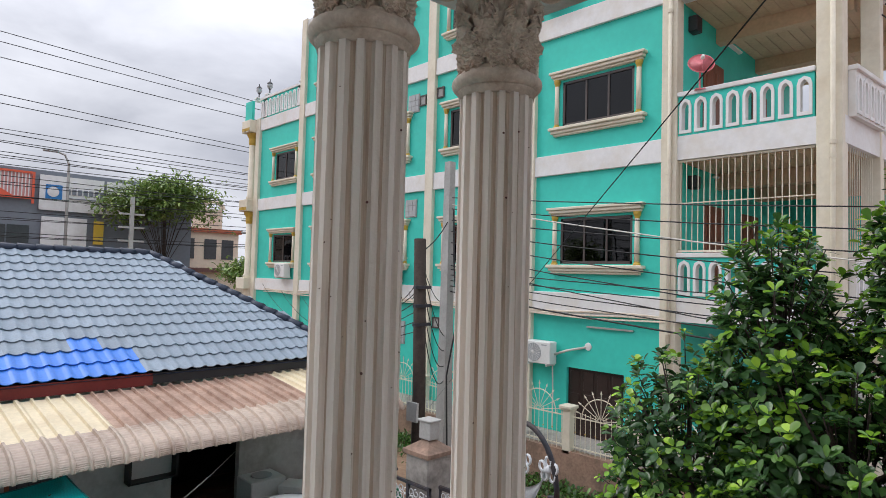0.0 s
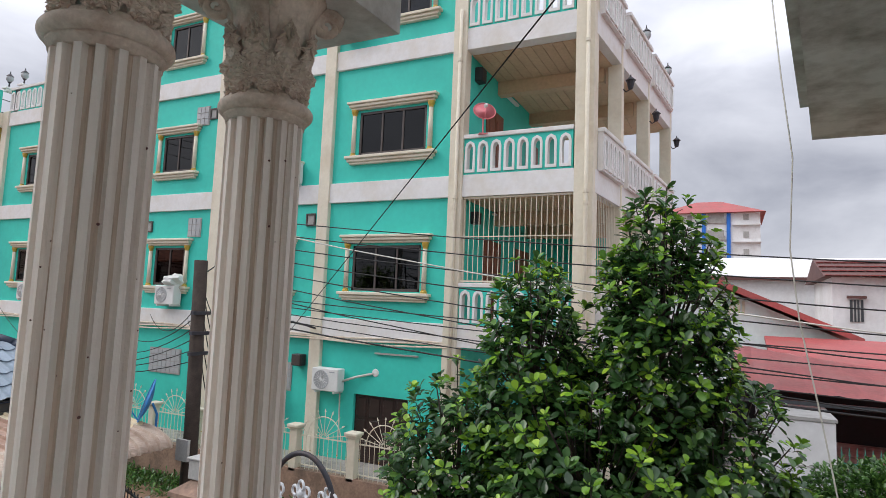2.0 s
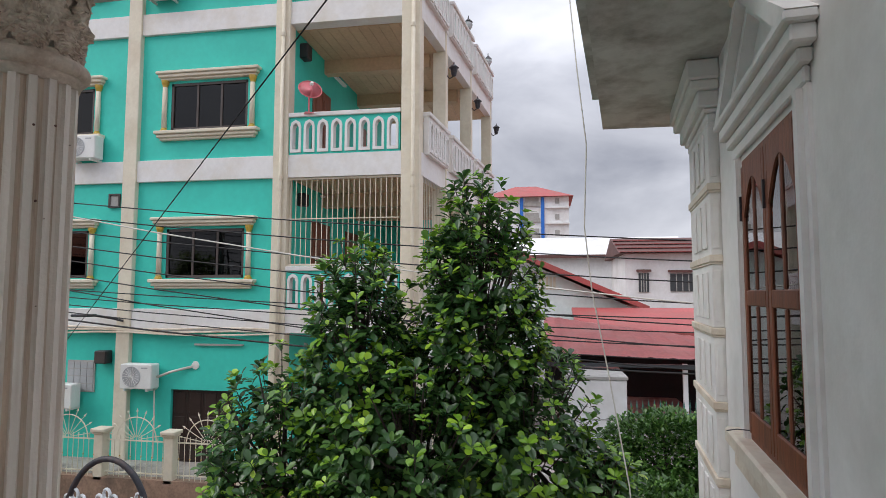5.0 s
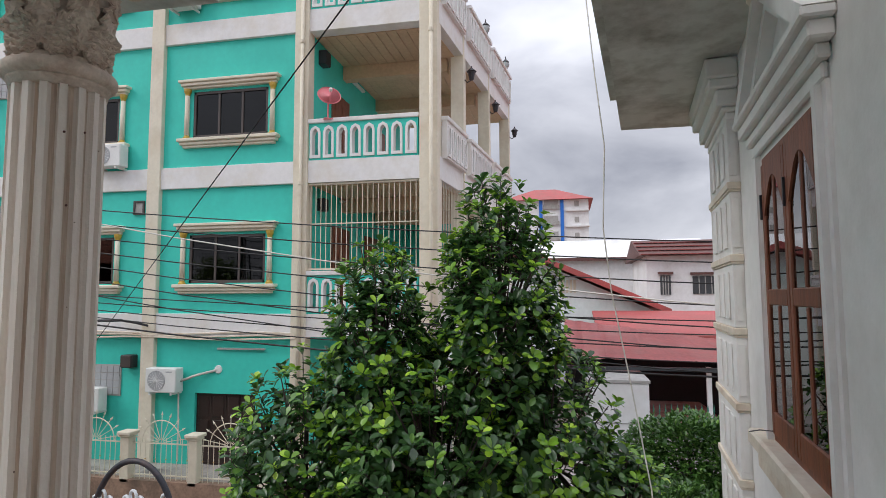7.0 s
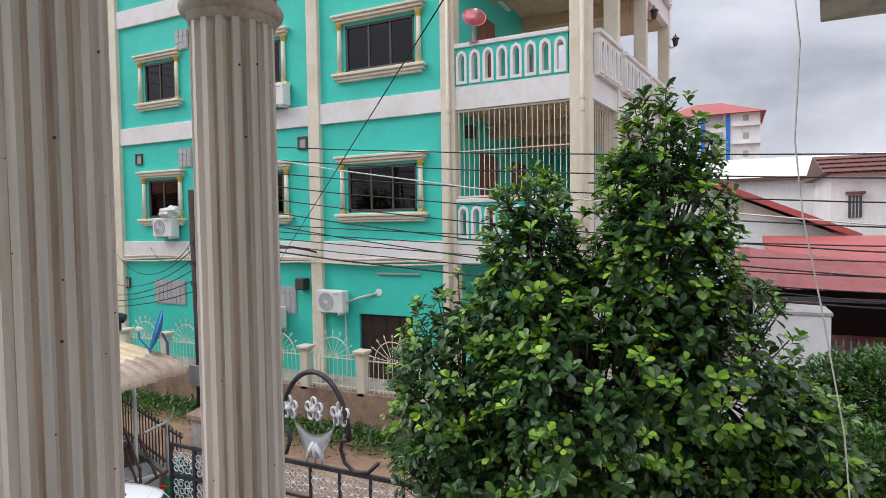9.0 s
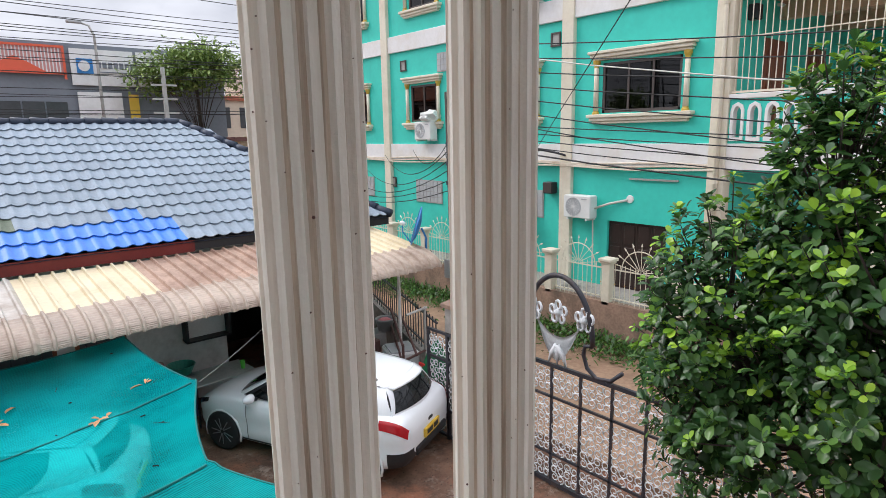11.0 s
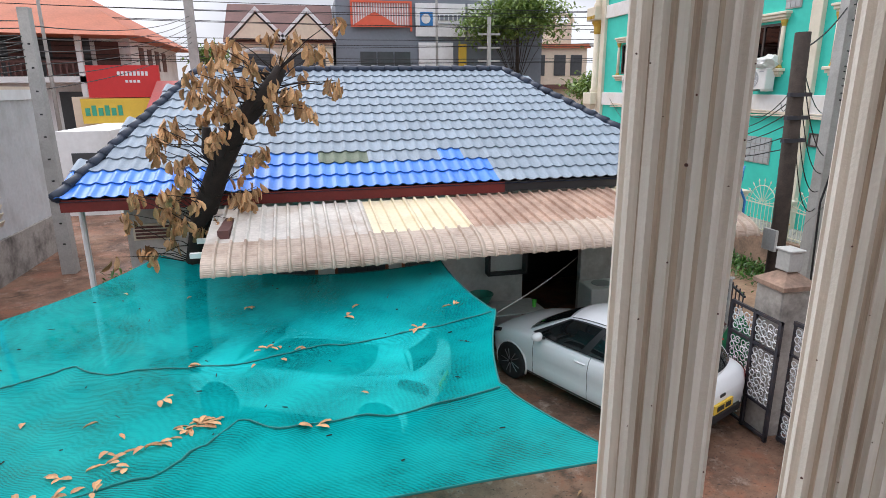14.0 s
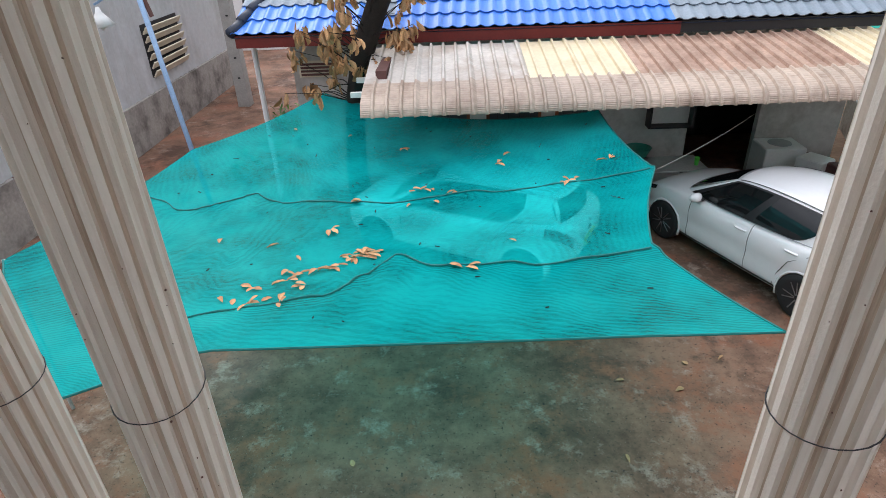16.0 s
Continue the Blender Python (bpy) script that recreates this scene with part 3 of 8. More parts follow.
# ---- teal building ----
FX = 13.30
PIL = [1.65, 4.66, 8.5, 12.4, 16.25, 20.1, 23.8]
BANDS = [(3.89, 4.41), (7.41, 7.93), (11.02, 11.55), (14.55, 15.05)]
BACK = 21.6
teal = thing("apartment_building", "bright teal apartment building with white bands and verandas", "building", (0, 0, 0))

# bay, window centre, glass width, panes
WINDOWS = [(6.55, 1.98, 3), (10.62, 1.98, 3), (14.30, 1.30, 2), (18.2, 1.30, 2), (21.45, 1.60, 2)]
FLOOR_TOPS = [4.41, 7.93, 11.55]
holes = []
for yc, w, n in WINDOWS:
    for k, f in enumerate(FLOOR_TOPS):
        if k == 2 and yc > 20.1:
            continue
        holes.append((yc - w / 2, yc + w / 2, f + 0.72, f + 1.87))
holes.append((5.73, 7.28, 0.9, 2.56))
for ya, yb in zip(PIL[1:], PIL[2:]):
    for za, zb in ((0.0, 4.15), (4.15, 7.67), (7.67, 11.28), (11.28, 14.6)):
        if za > 11 and ya > 20:
            continue
        bm = wall_yz(bmesh.new(), FX + 0.08, FX + 0.30, ya, yb, za, zb, [h for h in holes if ya < h[0] < yb and za < h[2] < zb])
        part("wall", bm, M_TEAL, teal, "flat teal painted wall")
for r in ((FX + 0.30, 4.5, 0.0, BACK, 4.72, 14.6), (BACK, 4.5, 0.0, BACK + 0.2, 24.0, 11.1), (FX + 0.3, 23.8, 0.0, BACK, 24.0, 11.1), (BACK, 4.5, 11.1, BACK + 0.2, 20.1, 14.6), (FX + 0.3, 19.9, 11.1, BACK, 20.1, 14.6)):
    part("side_wall", boxes(r), M_TEAL, teal)
part("roof_slab", boxes((FX + 0.1, 4.5, 14.6, BACK + 0.3, 20.25, 14.8)), M_BAND, teal)
part("roof_slab", boxes((FX + 0.1, 20.1, 11.3, BACK + 0.3, 23.95, 11.5)), M_BAND, teal)
# near-black sheets give the rooms behind the windows their shade
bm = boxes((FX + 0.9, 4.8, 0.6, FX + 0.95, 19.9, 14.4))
part("room_backing", bm, M_ROOM_SHADE, teal)
part("room_backing", boxes((FX + 0.9, 19.9, 0.6, FX + 0.95, 23.7, 11.0)), M_ROOM_SHADE, teal)
for f0, f1 in BANDS:
    y1 = 20.25 if f0 > 14 else 23.95
    for ya, yb in zip(PIL[1:], PIL[2:]):
        if yb <= y1 + 0.1:
            part("band", boxes((FX, ya + 0.17, f0, FX + 0.28, yb - 0.17, f1), bevel=0.01), M_BAND, teal)
for y in PIL[1:]:
    top = 15.1 if y < 20.5 and y > 4.5 else 11.6
    part("pilaster", boxes((FX - 0.05, y - 0.175, 0.0, FX + 0.28, y + 0.175, top), bevel=0.012), M_CREAM, teal)


def facade_window(yc, zf, w, panes):
    """Dark sliding window with a moulded cornice, small gold-capped columns and a moulded ledge."""
    x = FX
    za, zb = zf + 0.72, zf + 1.87
    win = part("window", boxes((x + 0.09, yc - w / 2, za, x + 0.15, yc - w / 2 + 0.06, zb), (x + 0.09, yc + w / 2 - 0.06, za, x + 0.15, yc + w / 2, zb), (x + 0.09, yc - w / 2, za, x + 0.15, yc + w / 2, za + 0.07), (x + 0.09, yc - w / 2, zb - 0.06, x + 0.15, yc + w / 2, zb)), M_DARK_FRAME, teal, "dark sliding window with carved cream surround")
    step = (w - 0.12) / panes
    for k in range(panes):
        y0 = yc - w / 2 + 0.06 + k * step
        part("pane", boxes((x + 0.125, y0, za + 0.07, x + 0.133, y0 + step, zb - 0.06)), M_GLASS, win)
        if k:
            part("mullion", boxes((x + 0.10, y0 - 0.025, za + 0.07, x + 0.145, y0 + 0.025, zb - 0.06)), M_DARK_FRAME, win)
    if zf < 5:
        for k in range(1, 6):
            part("bar", boxes((x + 0.17, yc - w / 2 + w * k / 6 - 0.009, za, x + 0.185, yc - w / 2 + w * k / 6 + 0.009, zb)), M_GREY_PLASTIC, win)
        for k in range(1, 4):
            part("bar", boxes((x + 0.19, yc - w / 2, za + 0.29 * k - 0.009, x + 0.205, yc + w / 2, za + 0.29 * k + 0.009)), M_GREY_PLASTIC, win)
    h = w / 2 + 0.14
    bm = boxes((x - 0.02, yc - h - 0.10, zb + 0.06, x + 0.10, yc + h + 0.10, zb + 0.12), (x - 0.07, yc - h - 0.14, zb + 0.12, x + 0.10, yc + h + 0.14, zb + 0.20), (x - 0.11, yc - h - 0.19, zb + 0.20, x + 0.10, yc + h + 0.19, zb + 0.27), bevel=0.015)
    part("cornice", bm, M_CREAM, win, "moulded cream cornice")
    bm = boxes((x - 0.11, yc - h - 0.19, za - 0.11, x + 0.10, yc + h + 0.19, za - 0.03), (x - 0.06, yc - h - 0.14, za - 0.19, x + 0.10, yc + h + 0.14, za - 0.11), (x - 0.02, yc - h - 0.08, za - 0.25, x + 0.10, yc + h + 0.08, za - 0.19), bevel=0.015)
    part("sill", bm, M_CREAM, win, "moulded cream ledge")
    for s in (-1, 1):
        c = (x + 0.03, yc + s * h, 0)
        part("side_column", lathe(bmesh.new(), [(0.062, za + 0.06), (0.055, zb - 0.10)], 12, c), M_CREAM, win, smooth=True)
        part("gold_capital", lathe(bmesh.new(), [(0.055, zb - 0.10), (0.06, zb - 0.06), (0.085, zb + 0.0), (0.09, zb + 0.06)], 12, c), M_GOLD, win, "gold capital")
        part("gold_foot", lathe(bmesh.new(), [(0.085, za - 0.03), (0.085, za + 0.01), (0.065, za + 0.03), (0.06, za + 0.06)], 12, c), M_GOLD, win, "gold foot")


for yc, w, n in WINDOWS:
    for k, f in enumerate(FLOOR_TOPS):
        if k == 2 and yc > 20.1:
            continue
        facade_window(yc, f, w, n)


# veranda: slabs, corner pillars, boards overhead
def south(x):
    return 1.44 - 0.107 * (x - FX)


for f0, f1 in BANDS[:3]:
    bm = bmesh.new()
    slab(bm, [(FX + 0.003, south(FX)), (BACK, south(BACK)), (BACK, 4.5), (FX + 0.003, 4.5)], f0, f1)
    part("veranda_slab", bm, M_BAND, teal)
COLS = [13.5, 15.6, 18.4, 21.4]
for i, cx in enumerate(COLS):
    w = 0.21 if i == 0 else 0.17
    y = south(cx) + w
    part("pillar", boxes((cx - w, y - w, 0.0, cx + w, y + w, 11.55 if i else 12.5), bevel=0.012), M_CREAM, teal, "cream square veranda pillar")
for f0 in (7.41, 11.02):
    for k in range(11):
        y0 = 1.75 + 0.25 * k
        part("ceiling_board", boxes((FX + 0.35, y0, f0 - 0.025, BACK - 0.1, y0 + 0.238, f0 - 0.003)), M_CEIL_BOARD, teal)
    bm = bmesh.new()
    slab(bm, [(FX + 0.35, south(FX) + 0.2), (BACK - 0.1, south(BACK) + 0.2), (BACK - 0.1, 1.738), (FX + 0.35, 1.738)], f0 - 0.024, f0 - 0.003)
    part("ceiling_board", bm, M_CEIL_BOARD, teal)
    for cx in COLS[1:3]:
        part("ceiling_beam", boxes((cx - 0.14, south(cx) + 0.45, f0 - 0.38, cx + 0.14, 4.5, f0 - 0.026)), M_CEIL_BOARD, teal)

ARCH_OUT = [(-0.13, 0.0), (0.13, 0.0), (0.13, 0.60), (0.10, 0.70), (0.0, 0.76), (-0.10, 0.70), (-0.13, 0.60)]
ARCH_IN = [(-0.075, 0.07), (0.075, 0.07), (0.075, 0.58), (0.05, 0.65), (0.0, 0.69), (-0.05, 0.65), (-0.075, 0.58)]


def arch_frame():
    """A white arched surround, along y and z, open in the middle."""
    bm = bmesh.new()
    rings = []
    for x in (-0.03, 0.15):
        rings.append([[bm.verts.new((x, p[0], p[1])) for p in o] for o in (ARCH_OUT, ARCH_IN)])
    n = len(ARCH_OUT)
    for i in range(n):
        j = (i + 1) % n
        (o0, i0), (o1, i1) = rings
        bm.faces.new((o0[i], o0[j], i0[j], i0[i]))
        bm.faces.new((o1[j], o1[i], i1[i], i1[j]))
        bm.faces.new((o0[j], o0[i], o1[i], o1[j]))
        bm.faces.new((i0[i], i0[j], i1[j], i1[i]))
    bmesh.ops.recalc_face_normals(bm, faces=bm.faces[:])
    return bm


arch_bm = arch_frame()
arch_me = bpy.data.meshes.new("arch_surround")
arch_bm.to_mesh(arch_me)
arch_bm.free()
arch_me.materials.append(M_BAND)


def balustrade(m, length, z, count, panel_mat, rail=True):
    """A parapet along local y from 0 to length, pierced by arched openings."""
    pitch = length / count
    holes = [(pitch * (k + 0.5) - 0.10, pitch * (k + 0.5) + 0.10, z + 0.10, z + 0.76) for k in range(count)]
    ob = part("balustrade", wall_yz(bmesh.new(), 0.0, 0.12, 0, length, z, z + 0.87, holes), panel_mat, teal, "pierced balustrade with white arches")
    ob.matrix_basis = m
    part("hand_rail", boxes((-0.05, -0.02, z + 0.87, 0.17, length + 0.02, z + 0.97), bevel=0.012), M_BAND, ob)
    for k in range(count):
        shared("arch_surround", arch_me, ob, pose(0, pitch * (k + 0.5), z + 0.05))
    return ob


for z in (4.41, 7.93, 11.55):
    balustrade(pose(FX + 0.02, 1.87, 0), 2.61, z, 8, M_TEAL)
side_turn = math.degrees(math.atan(-0.107))
for z in (4.41, 7.93, 11.55):
    for ca, cb, n in ((13.72, 15.42, 5), (15.78, 18.22, 7), (18.58, 21.22, 7)):
        L = (cb - ca) / math.cos(radians(side_turn))
        balustrade(pose(ca, south(ca) + 0.02, 0, 0, 0, side_turn - 90) @ pose(0, 0, 0, 0, 0, 180) @ pose(-0.12, -L, 0), L, z, n, M_BAND)
# parapet over the far bay
balustrade(pose(FX + 0.02, 20.3, 0), 3.4, 11.55, 10, M_TEAL)
# bars before the second-floor veranda
grille = part("grille_frame", boxes((FX + 0.05, 1.87, 5.40, FX + 0.09, 4.48, 5.44), (FX + 0.05, 1.87, 7.36, FX + 0.09, 4.48, 7.40), (FX + 0.05, 1.87, 6.45, FX + 0.09, 4.48, 6.47)), M_CREAM, teal, "cream window bars")
for k in range(21):
    y = 1.93 + 0.125 * k
    part("bar", tube(bmesh.new(), [(FX + 0.07, y, 5.4), (FX + 0.07, y, 7.40)], 0.010, 6), M_CREAM, grille)

part("veranda_end_wall", boxes((BACK - 0.32, south(BACK) + 0.45, 4.41, BACK - 0.12, 4.5, 7.38)), M_TEAL, teal)
for ca, cb in ((13.75, 15.40), (15.80, 18.20), (18.60, 21.20)):
    side_grille = part("grille_frame", tube(bmesh.new(), [(ca, south(ca) + 0.08, 5.42), (cb, south(cb) + 0.08, 5.42)], 0.018, 6), M_CREAM, teal, "cream window bars")
    for k in range(1, int((cb - ca) / 0.125)):
        x = ca + 0.125 * k
        part("bar", tube(bmesh.new(), [(x, south(x) + 0.08, 5.38), (x, south(x) + 0.08, 7.41)], 0.010, 5), M_CREAM, side_grille)

# ---- neighbour's house ----
EAVE_Y, EAVE_Z, RIDGE_Y, RIDGE_Z = 8.95, 3.10, 14.0, 5.10
SLOPE = math.atan2(RIDGE_Z - EAVE_Z, RIDGE_Y - EAVE_Y)
house = thing("neighbour_house", "low white house with a grey-blue tiled hip roof", "house")
HL, HR, RL, RR = -3.03, 8.10, -1.60, 5.65
bm = bmesh.new()
v = [bm.verts.new(c) for c in ((HL, EAVE_Y, EAVE_Z - 0.06), (HR, EAVE_Y, EAVE_Z - 0.06), (RR, RIDGE_Y, RIDGE_Z - 0.06), (RL, RIDGE_Y, RIDGE_Z - 0.06), (HL, 19.0, EAVE_Z - 0.06), (HR, 19.0, EAVE_Z - 0.06))]
for q in ((0, 1, 2, 3), (1, 5, 2), (5, 4, 3, 2), (4, 0, 3), (0, 4, 5, 1)):
    bm.faces.new([v[i] for i in q])
# navy underlay shows between tile rows as their gap shadow
roof = part("roof", bm, M_ROOF_DARK, house, "faded grey-blue roof tiles with bright blue replacements")


def tile_mesh(material):
    """A roof tile two waves wide that overlaps the row below it."""
    bm = bmesh.new()
    n, w, L = 16, 0.44, 0.44

    def wave(k):
        a = 4 * math.pi * k / n
        return 0.017 * math.sin(a) - 0.004 * math.cos(2 * a)
    rows = []
    for s, z in ((-0.012, 0.008), (-0.016, 0.024), (-0.016, 0.024), (L, -0.004)):
        rows.append([bm.verts.new((w * k / n, s, z + wave(k))) for k in range(n + 1)])
    for a, b in ((rows[0], rows[1]), (rows[2], rows[3])):
        for k in range(n):
            bm.faces.new((a[k], a[k + 1], b[k + 1], b[k])).smooth = a is rows[2]
    me = bpy.data.meshes.new("roof_tile")
    bm.to_mesh(me)
    bm.free()
    me.materials.append(material)
    return me


TILES = {"grey": tile_mesh(M_ROOF), "blue": tile_mesh(M_ROOF_BLUE), "green": tile_mesh(M_ROOF_GREEN)}
run = math.hypot(RIDGE_Y - EAVE_Y, RIDGE_Z - EAVE_Z)
rows_n = 13
row_step = run / rows_n
for j in range(rows_n):
    s = j * row_step
    f = (s + 0.2) / run
    xl, xr = HL + (RL - HL) * f, HR + (RR - HR) * f
    k0, k1 = int(math.floor((xl - HL) / 0.44)), int(math.ceil((xr - HL) / 0.44))
    for k in range(k0, k1):
        x = HL + 0.44 * k
        if x < xl - 0.30 or x + 0.44 > xr + 0.30:
            continue
        xc = x + 0.22
        kind = "grey"
        if (j == 0 and xc < 4.1) or (j == 1 and xc < 3.9 and not -0.9 < xc < -0.3) or (j == 2 and (-0.2 < xc < 0.75 or 3.0 < xc < 3.5)) or (j == 3 and 3.0 < xc < 3.3):
            kind = "blue"
        elif j in (2, 3) and 0.75 < xc < 1.65 and not (j == 3 and xc > 1.0):
            kind = "green"
        shared("roof_tile", TILES[kind], roof, pose(x, EAVE_Y + s * math.cos(SLOPE), EAVE_Z + s * math.sin(SLOPE), math.degrees(SLOPE)))


def ridge_caps(a, b, count):
    a, b = Vector(a), Vector(b)
    d = (b - a) / count
    for i in range(count):
        p, q = a + d * i, a + d * (i + 1.15)
        part("ridge_cap", tube(bmesh.new(), [p, q + Vector((0, 0, -0.02))], [0.085, 0.07], 8), M_ROOF_DARK, roof, smooth=True)


ridge_caps((RL, RIDGE_Y, RIDGE_Z + 0.03), (RR, RIDGE_Y, RIDGE_Z + 0.03), 22)
ridge_caps((HL, EAVE_Y, EAVE_Z + 0.02), (RL, RIDGE_Y, RIDGE_Z + 0.03), 16)
ridge_caps((HR, EAVE_Y, EAVE_Z + 0.02), (RR, RIDGE_Y, RIDGE_Z + 0.03), 17)
part("fascia", boxes((HL + 0.05, EAVE_Y + 0.02, EAVE_Z - 0.22, 4.12, EAVE_Y + 0.06, EAVE_Z - 0.03)), M_FASCIA, house, "dark red fascia board")
# this stretch of fascia is blackened to hold the eave's shade
part("fascia", boxes((4.12, EAVE_Y + 0.03, EAVE_Z - 0.20, HR - 0.05, EAVE_Y + 0.06, EAVE_Z - 0.03)), M_BLACK, house, "fascia board coloured black for the eave shade")
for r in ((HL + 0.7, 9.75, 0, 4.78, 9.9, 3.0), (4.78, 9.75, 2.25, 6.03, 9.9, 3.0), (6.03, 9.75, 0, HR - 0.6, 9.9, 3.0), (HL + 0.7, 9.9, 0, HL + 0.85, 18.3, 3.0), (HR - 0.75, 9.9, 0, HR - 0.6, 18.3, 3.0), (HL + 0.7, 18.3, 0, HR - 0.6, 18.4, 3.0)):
    part("wall", boxes(r), M_SHADED_WALL, house, "worn white plastered wall, greyed for the awning's shade")
# black sheet painted in for the shade beyond the doorway
part("inner_wall", boxes((1.5, 12.4, 0, 7.4, 12.5, 3.0)), M_ROOM_SHADE, house, "near-black sheet for the shade inside the room")

# corrugated awning over the yard
awning = thing("corrugated_awning", "long corrugated metal awning with rusty and faded sheets", "awning")
M_SHEET_CURVE = mat("aged_beige_sheet", (0.50, 0.40, 0.325), 0.5, vary=0.16, scale=1.8, dirt=(0.24, 0.155, 0.11), dirt_amount=0.7, dirt_scale=2.2, bump=0.05, each=0.10, streak=0.6)
AW_L, AW_R = -0.47, 7.85
bend = [(7.45, 2.665), (7.22, 2.635), (7.06, 2.59), (6.93, 2.535), (6.85, 2.47), (6.82, 2.405), (6.82, 2.375)]
profile = [(8.92, 2.86), (8.1, 2.755)]
for (ya, za), (yb, zb) in zip(bend, bend[1:]):
    for k in range(6):
        profile.append((ya + (yb - ya) * k / 6, za + (zb - za) * k / 6))
profile.append(bend[-1])


def awning_sheet(x0, width, mats):
    bm = bmesh.new()
    ribs = max(1, round(width / 0.19))
    xs = []
    for r in range(ribs):
        a = x0 + width * r / ribs
        for u, h in ((0.0, 0), (0.70, 0), (0.76, 0.040), (0.90, 0.040)):
            xs.append((a + u * width / ribs, h))
    xs.append((x0 + width + 0.03, 0))
    lines = []
    for i, (y, z) in enumerate(profile):
        a, b = profile[max(i - 1, 0)], profile[min(i + 1, len(profile) - 1)]
        d = Vector((b[0] - a[0], b[1] - a[1])).normalized()
        nrm = Vector((d.y, -d.x))
        crimp = 0.005 * (i % 2) if i > 2 else 0.0
        lines.append([bm.verts.new((x, y + nrm.x * (h or crimp), z + nrm.y * (h or crimp))) for x, h in xs])
    for i, (a, b) in enumerate(zip(lines, lines[1:])):
        for k in range(len(xs) - 1):
            fc = bm.faces.new((a[k], a[k + 1], b[k + 1], b[k]))
            fc.material_index = 0 if i < 2 else 1
    return bm


def skewed(x, y):
    return y + 0.055 * (x - AW_L)


for k in range(11):
    w = (AW_R - AW_L) / 11
    x0 = AW_L + k * w
    top = M_SHEET if k < 3 else M_SHEET_YELLOW if k in (3, 4) else M_SHEET_RUST if k < 9 else M_SHEET_YELLOW
    ob = part("sheet", awning_sheet(x0, w, None), (top, M_SHEET_CURVE), awning, "faded corrugated sheet")
    ob.matrix_basis = Matrix(((1, 0, 0, 0), (0.055, 1, 0, -0.055 * AW_L - 0.16), (0, 0, 1, 0), (0, 0, 0, 1)))
for px in (7.21,):
    part("post", tube(bmesh.new(), [(px, 7.55, 0), (px, 7.55, 2.60)], 0.03, 8), M_HOUSE_WHITE, awning, "slim white post")
part("rail", boxes((AW_L, 7.35, 2.52, AW_R, 7.41, 2.58)), M_IRON, awning)
part("end_board", boxes((AW_L - 0.05, 7.45, 2.60, AW_L + 0.10, 8.75, 2.80)), M_BROWN_ROOF, awning, "dark brown weathered end board")
for y in (7.5, 8.1, 8.7):
    part("rafter", boxes((AW_L - 0.45, y, 2.42 + 0.10 * (y - 7.5), AW_L + 0.6, y + 0.07, 2.49 + 0.10 * (y - 7.5))), M_HOUSE_WHITE, awning)

# ---- shade net ----
NET = {"fl": (-1.25, 2.45, 1.95), "fr": (3.02, 2.55, 1.98), "r": (2.93, 5.62, 2.0), "p2": (2.60, 7.35, 2.16), "p1": (-1.60, 8.75, 2.13), "pole": (-2.95, 6.55, 2.05), "ml": (-3.75, 3.85, 1.95)}
fl, fr, pr, p2, p1, pp, ml = [Vector(NET[k]) for k in ("fl", "fr", "r", "p2", "p1", "pole", "ml")]


def chain(points, n, dip):
    """Points along a chain of sagging spans."""
    out = []
    total = sum((b - a).length for a, b in zip(points, points[1:]))
    for i in range(n + 1):
        want, q = total * i / n, 0.0
        for a, b in zip(points, points[1:]):
            L = (b - a).length
            if want <= q + L + 1e-6:
                u = (want - q) / L
                p = a.lerp(b, u)
                c = 4 * u * (1 - u)
                out.append((p, c * dip * L))
                break
            q += L
    return out


ND = 72
far_e = chain([p1, p2], ND, 0.06)
near_e = chain([ml, Vector((-2.35, 1.85, 1.9)), fl, fr], ND, 0.0)
left_e = chain([ml, pp, p1], ND, 0.02)
right_e = chain([fr, Vector((2.42, 3.85, 1.98)), pr, p2], ND, 0.03)


# rolled seams as (u, v) across the cloth, and tension folds: from, to, height, width
SEAM_FAR = [(0.0, 0.30), (0.11, 0.36), (0.25, 0.528), (0.347, 0.569), (0.50, 0.556), (0.583, 0.597), (0.653, 0.625), (0.75, 0.611), (0.833, 0.625), (1.0, 0.645)]
SEAM_NEAR = [(0.30, 0.175), (0.389, 0.15), (0.472, 0.128), (0.542, 0.167), (0.597, 0.25), (0.625, 0.325), (0.708, 0.278), (0.80, 0.264), (0.847, 0.252), (0.903, 0.264), (1.0, 0.268)]
FOLDS = [((0.0, 1.0), (0.25, 0.53), 0.10, 0.05), ((0.60, 0.27), (0.80, 0.62), 0.06, 0.035), ((0.25, 0.53), (0.42, 0.20), 0.045, 0.05), ((0.86, 0.02), (0.80, 0.30), 0.03, 0.03), ((1.0, 1.0), (0.80, 0.60), 0.05, 0.05)]


def along(line, u):
    if u <= line[0][0]:
        return line[0][1]
    for (a, va), (b, vb) in zip(line, line[1:]):
        if u <= b:
            q = (u - a) / (b - a)
            return va + (vb - va) * q * q * (3 - 2 * q)
    return line[-1][1]


def inward(e, towards):
    return [p + (towards - p).normalized() * d - Vector((0, 0, 0.5 * d)) for p, d in e]


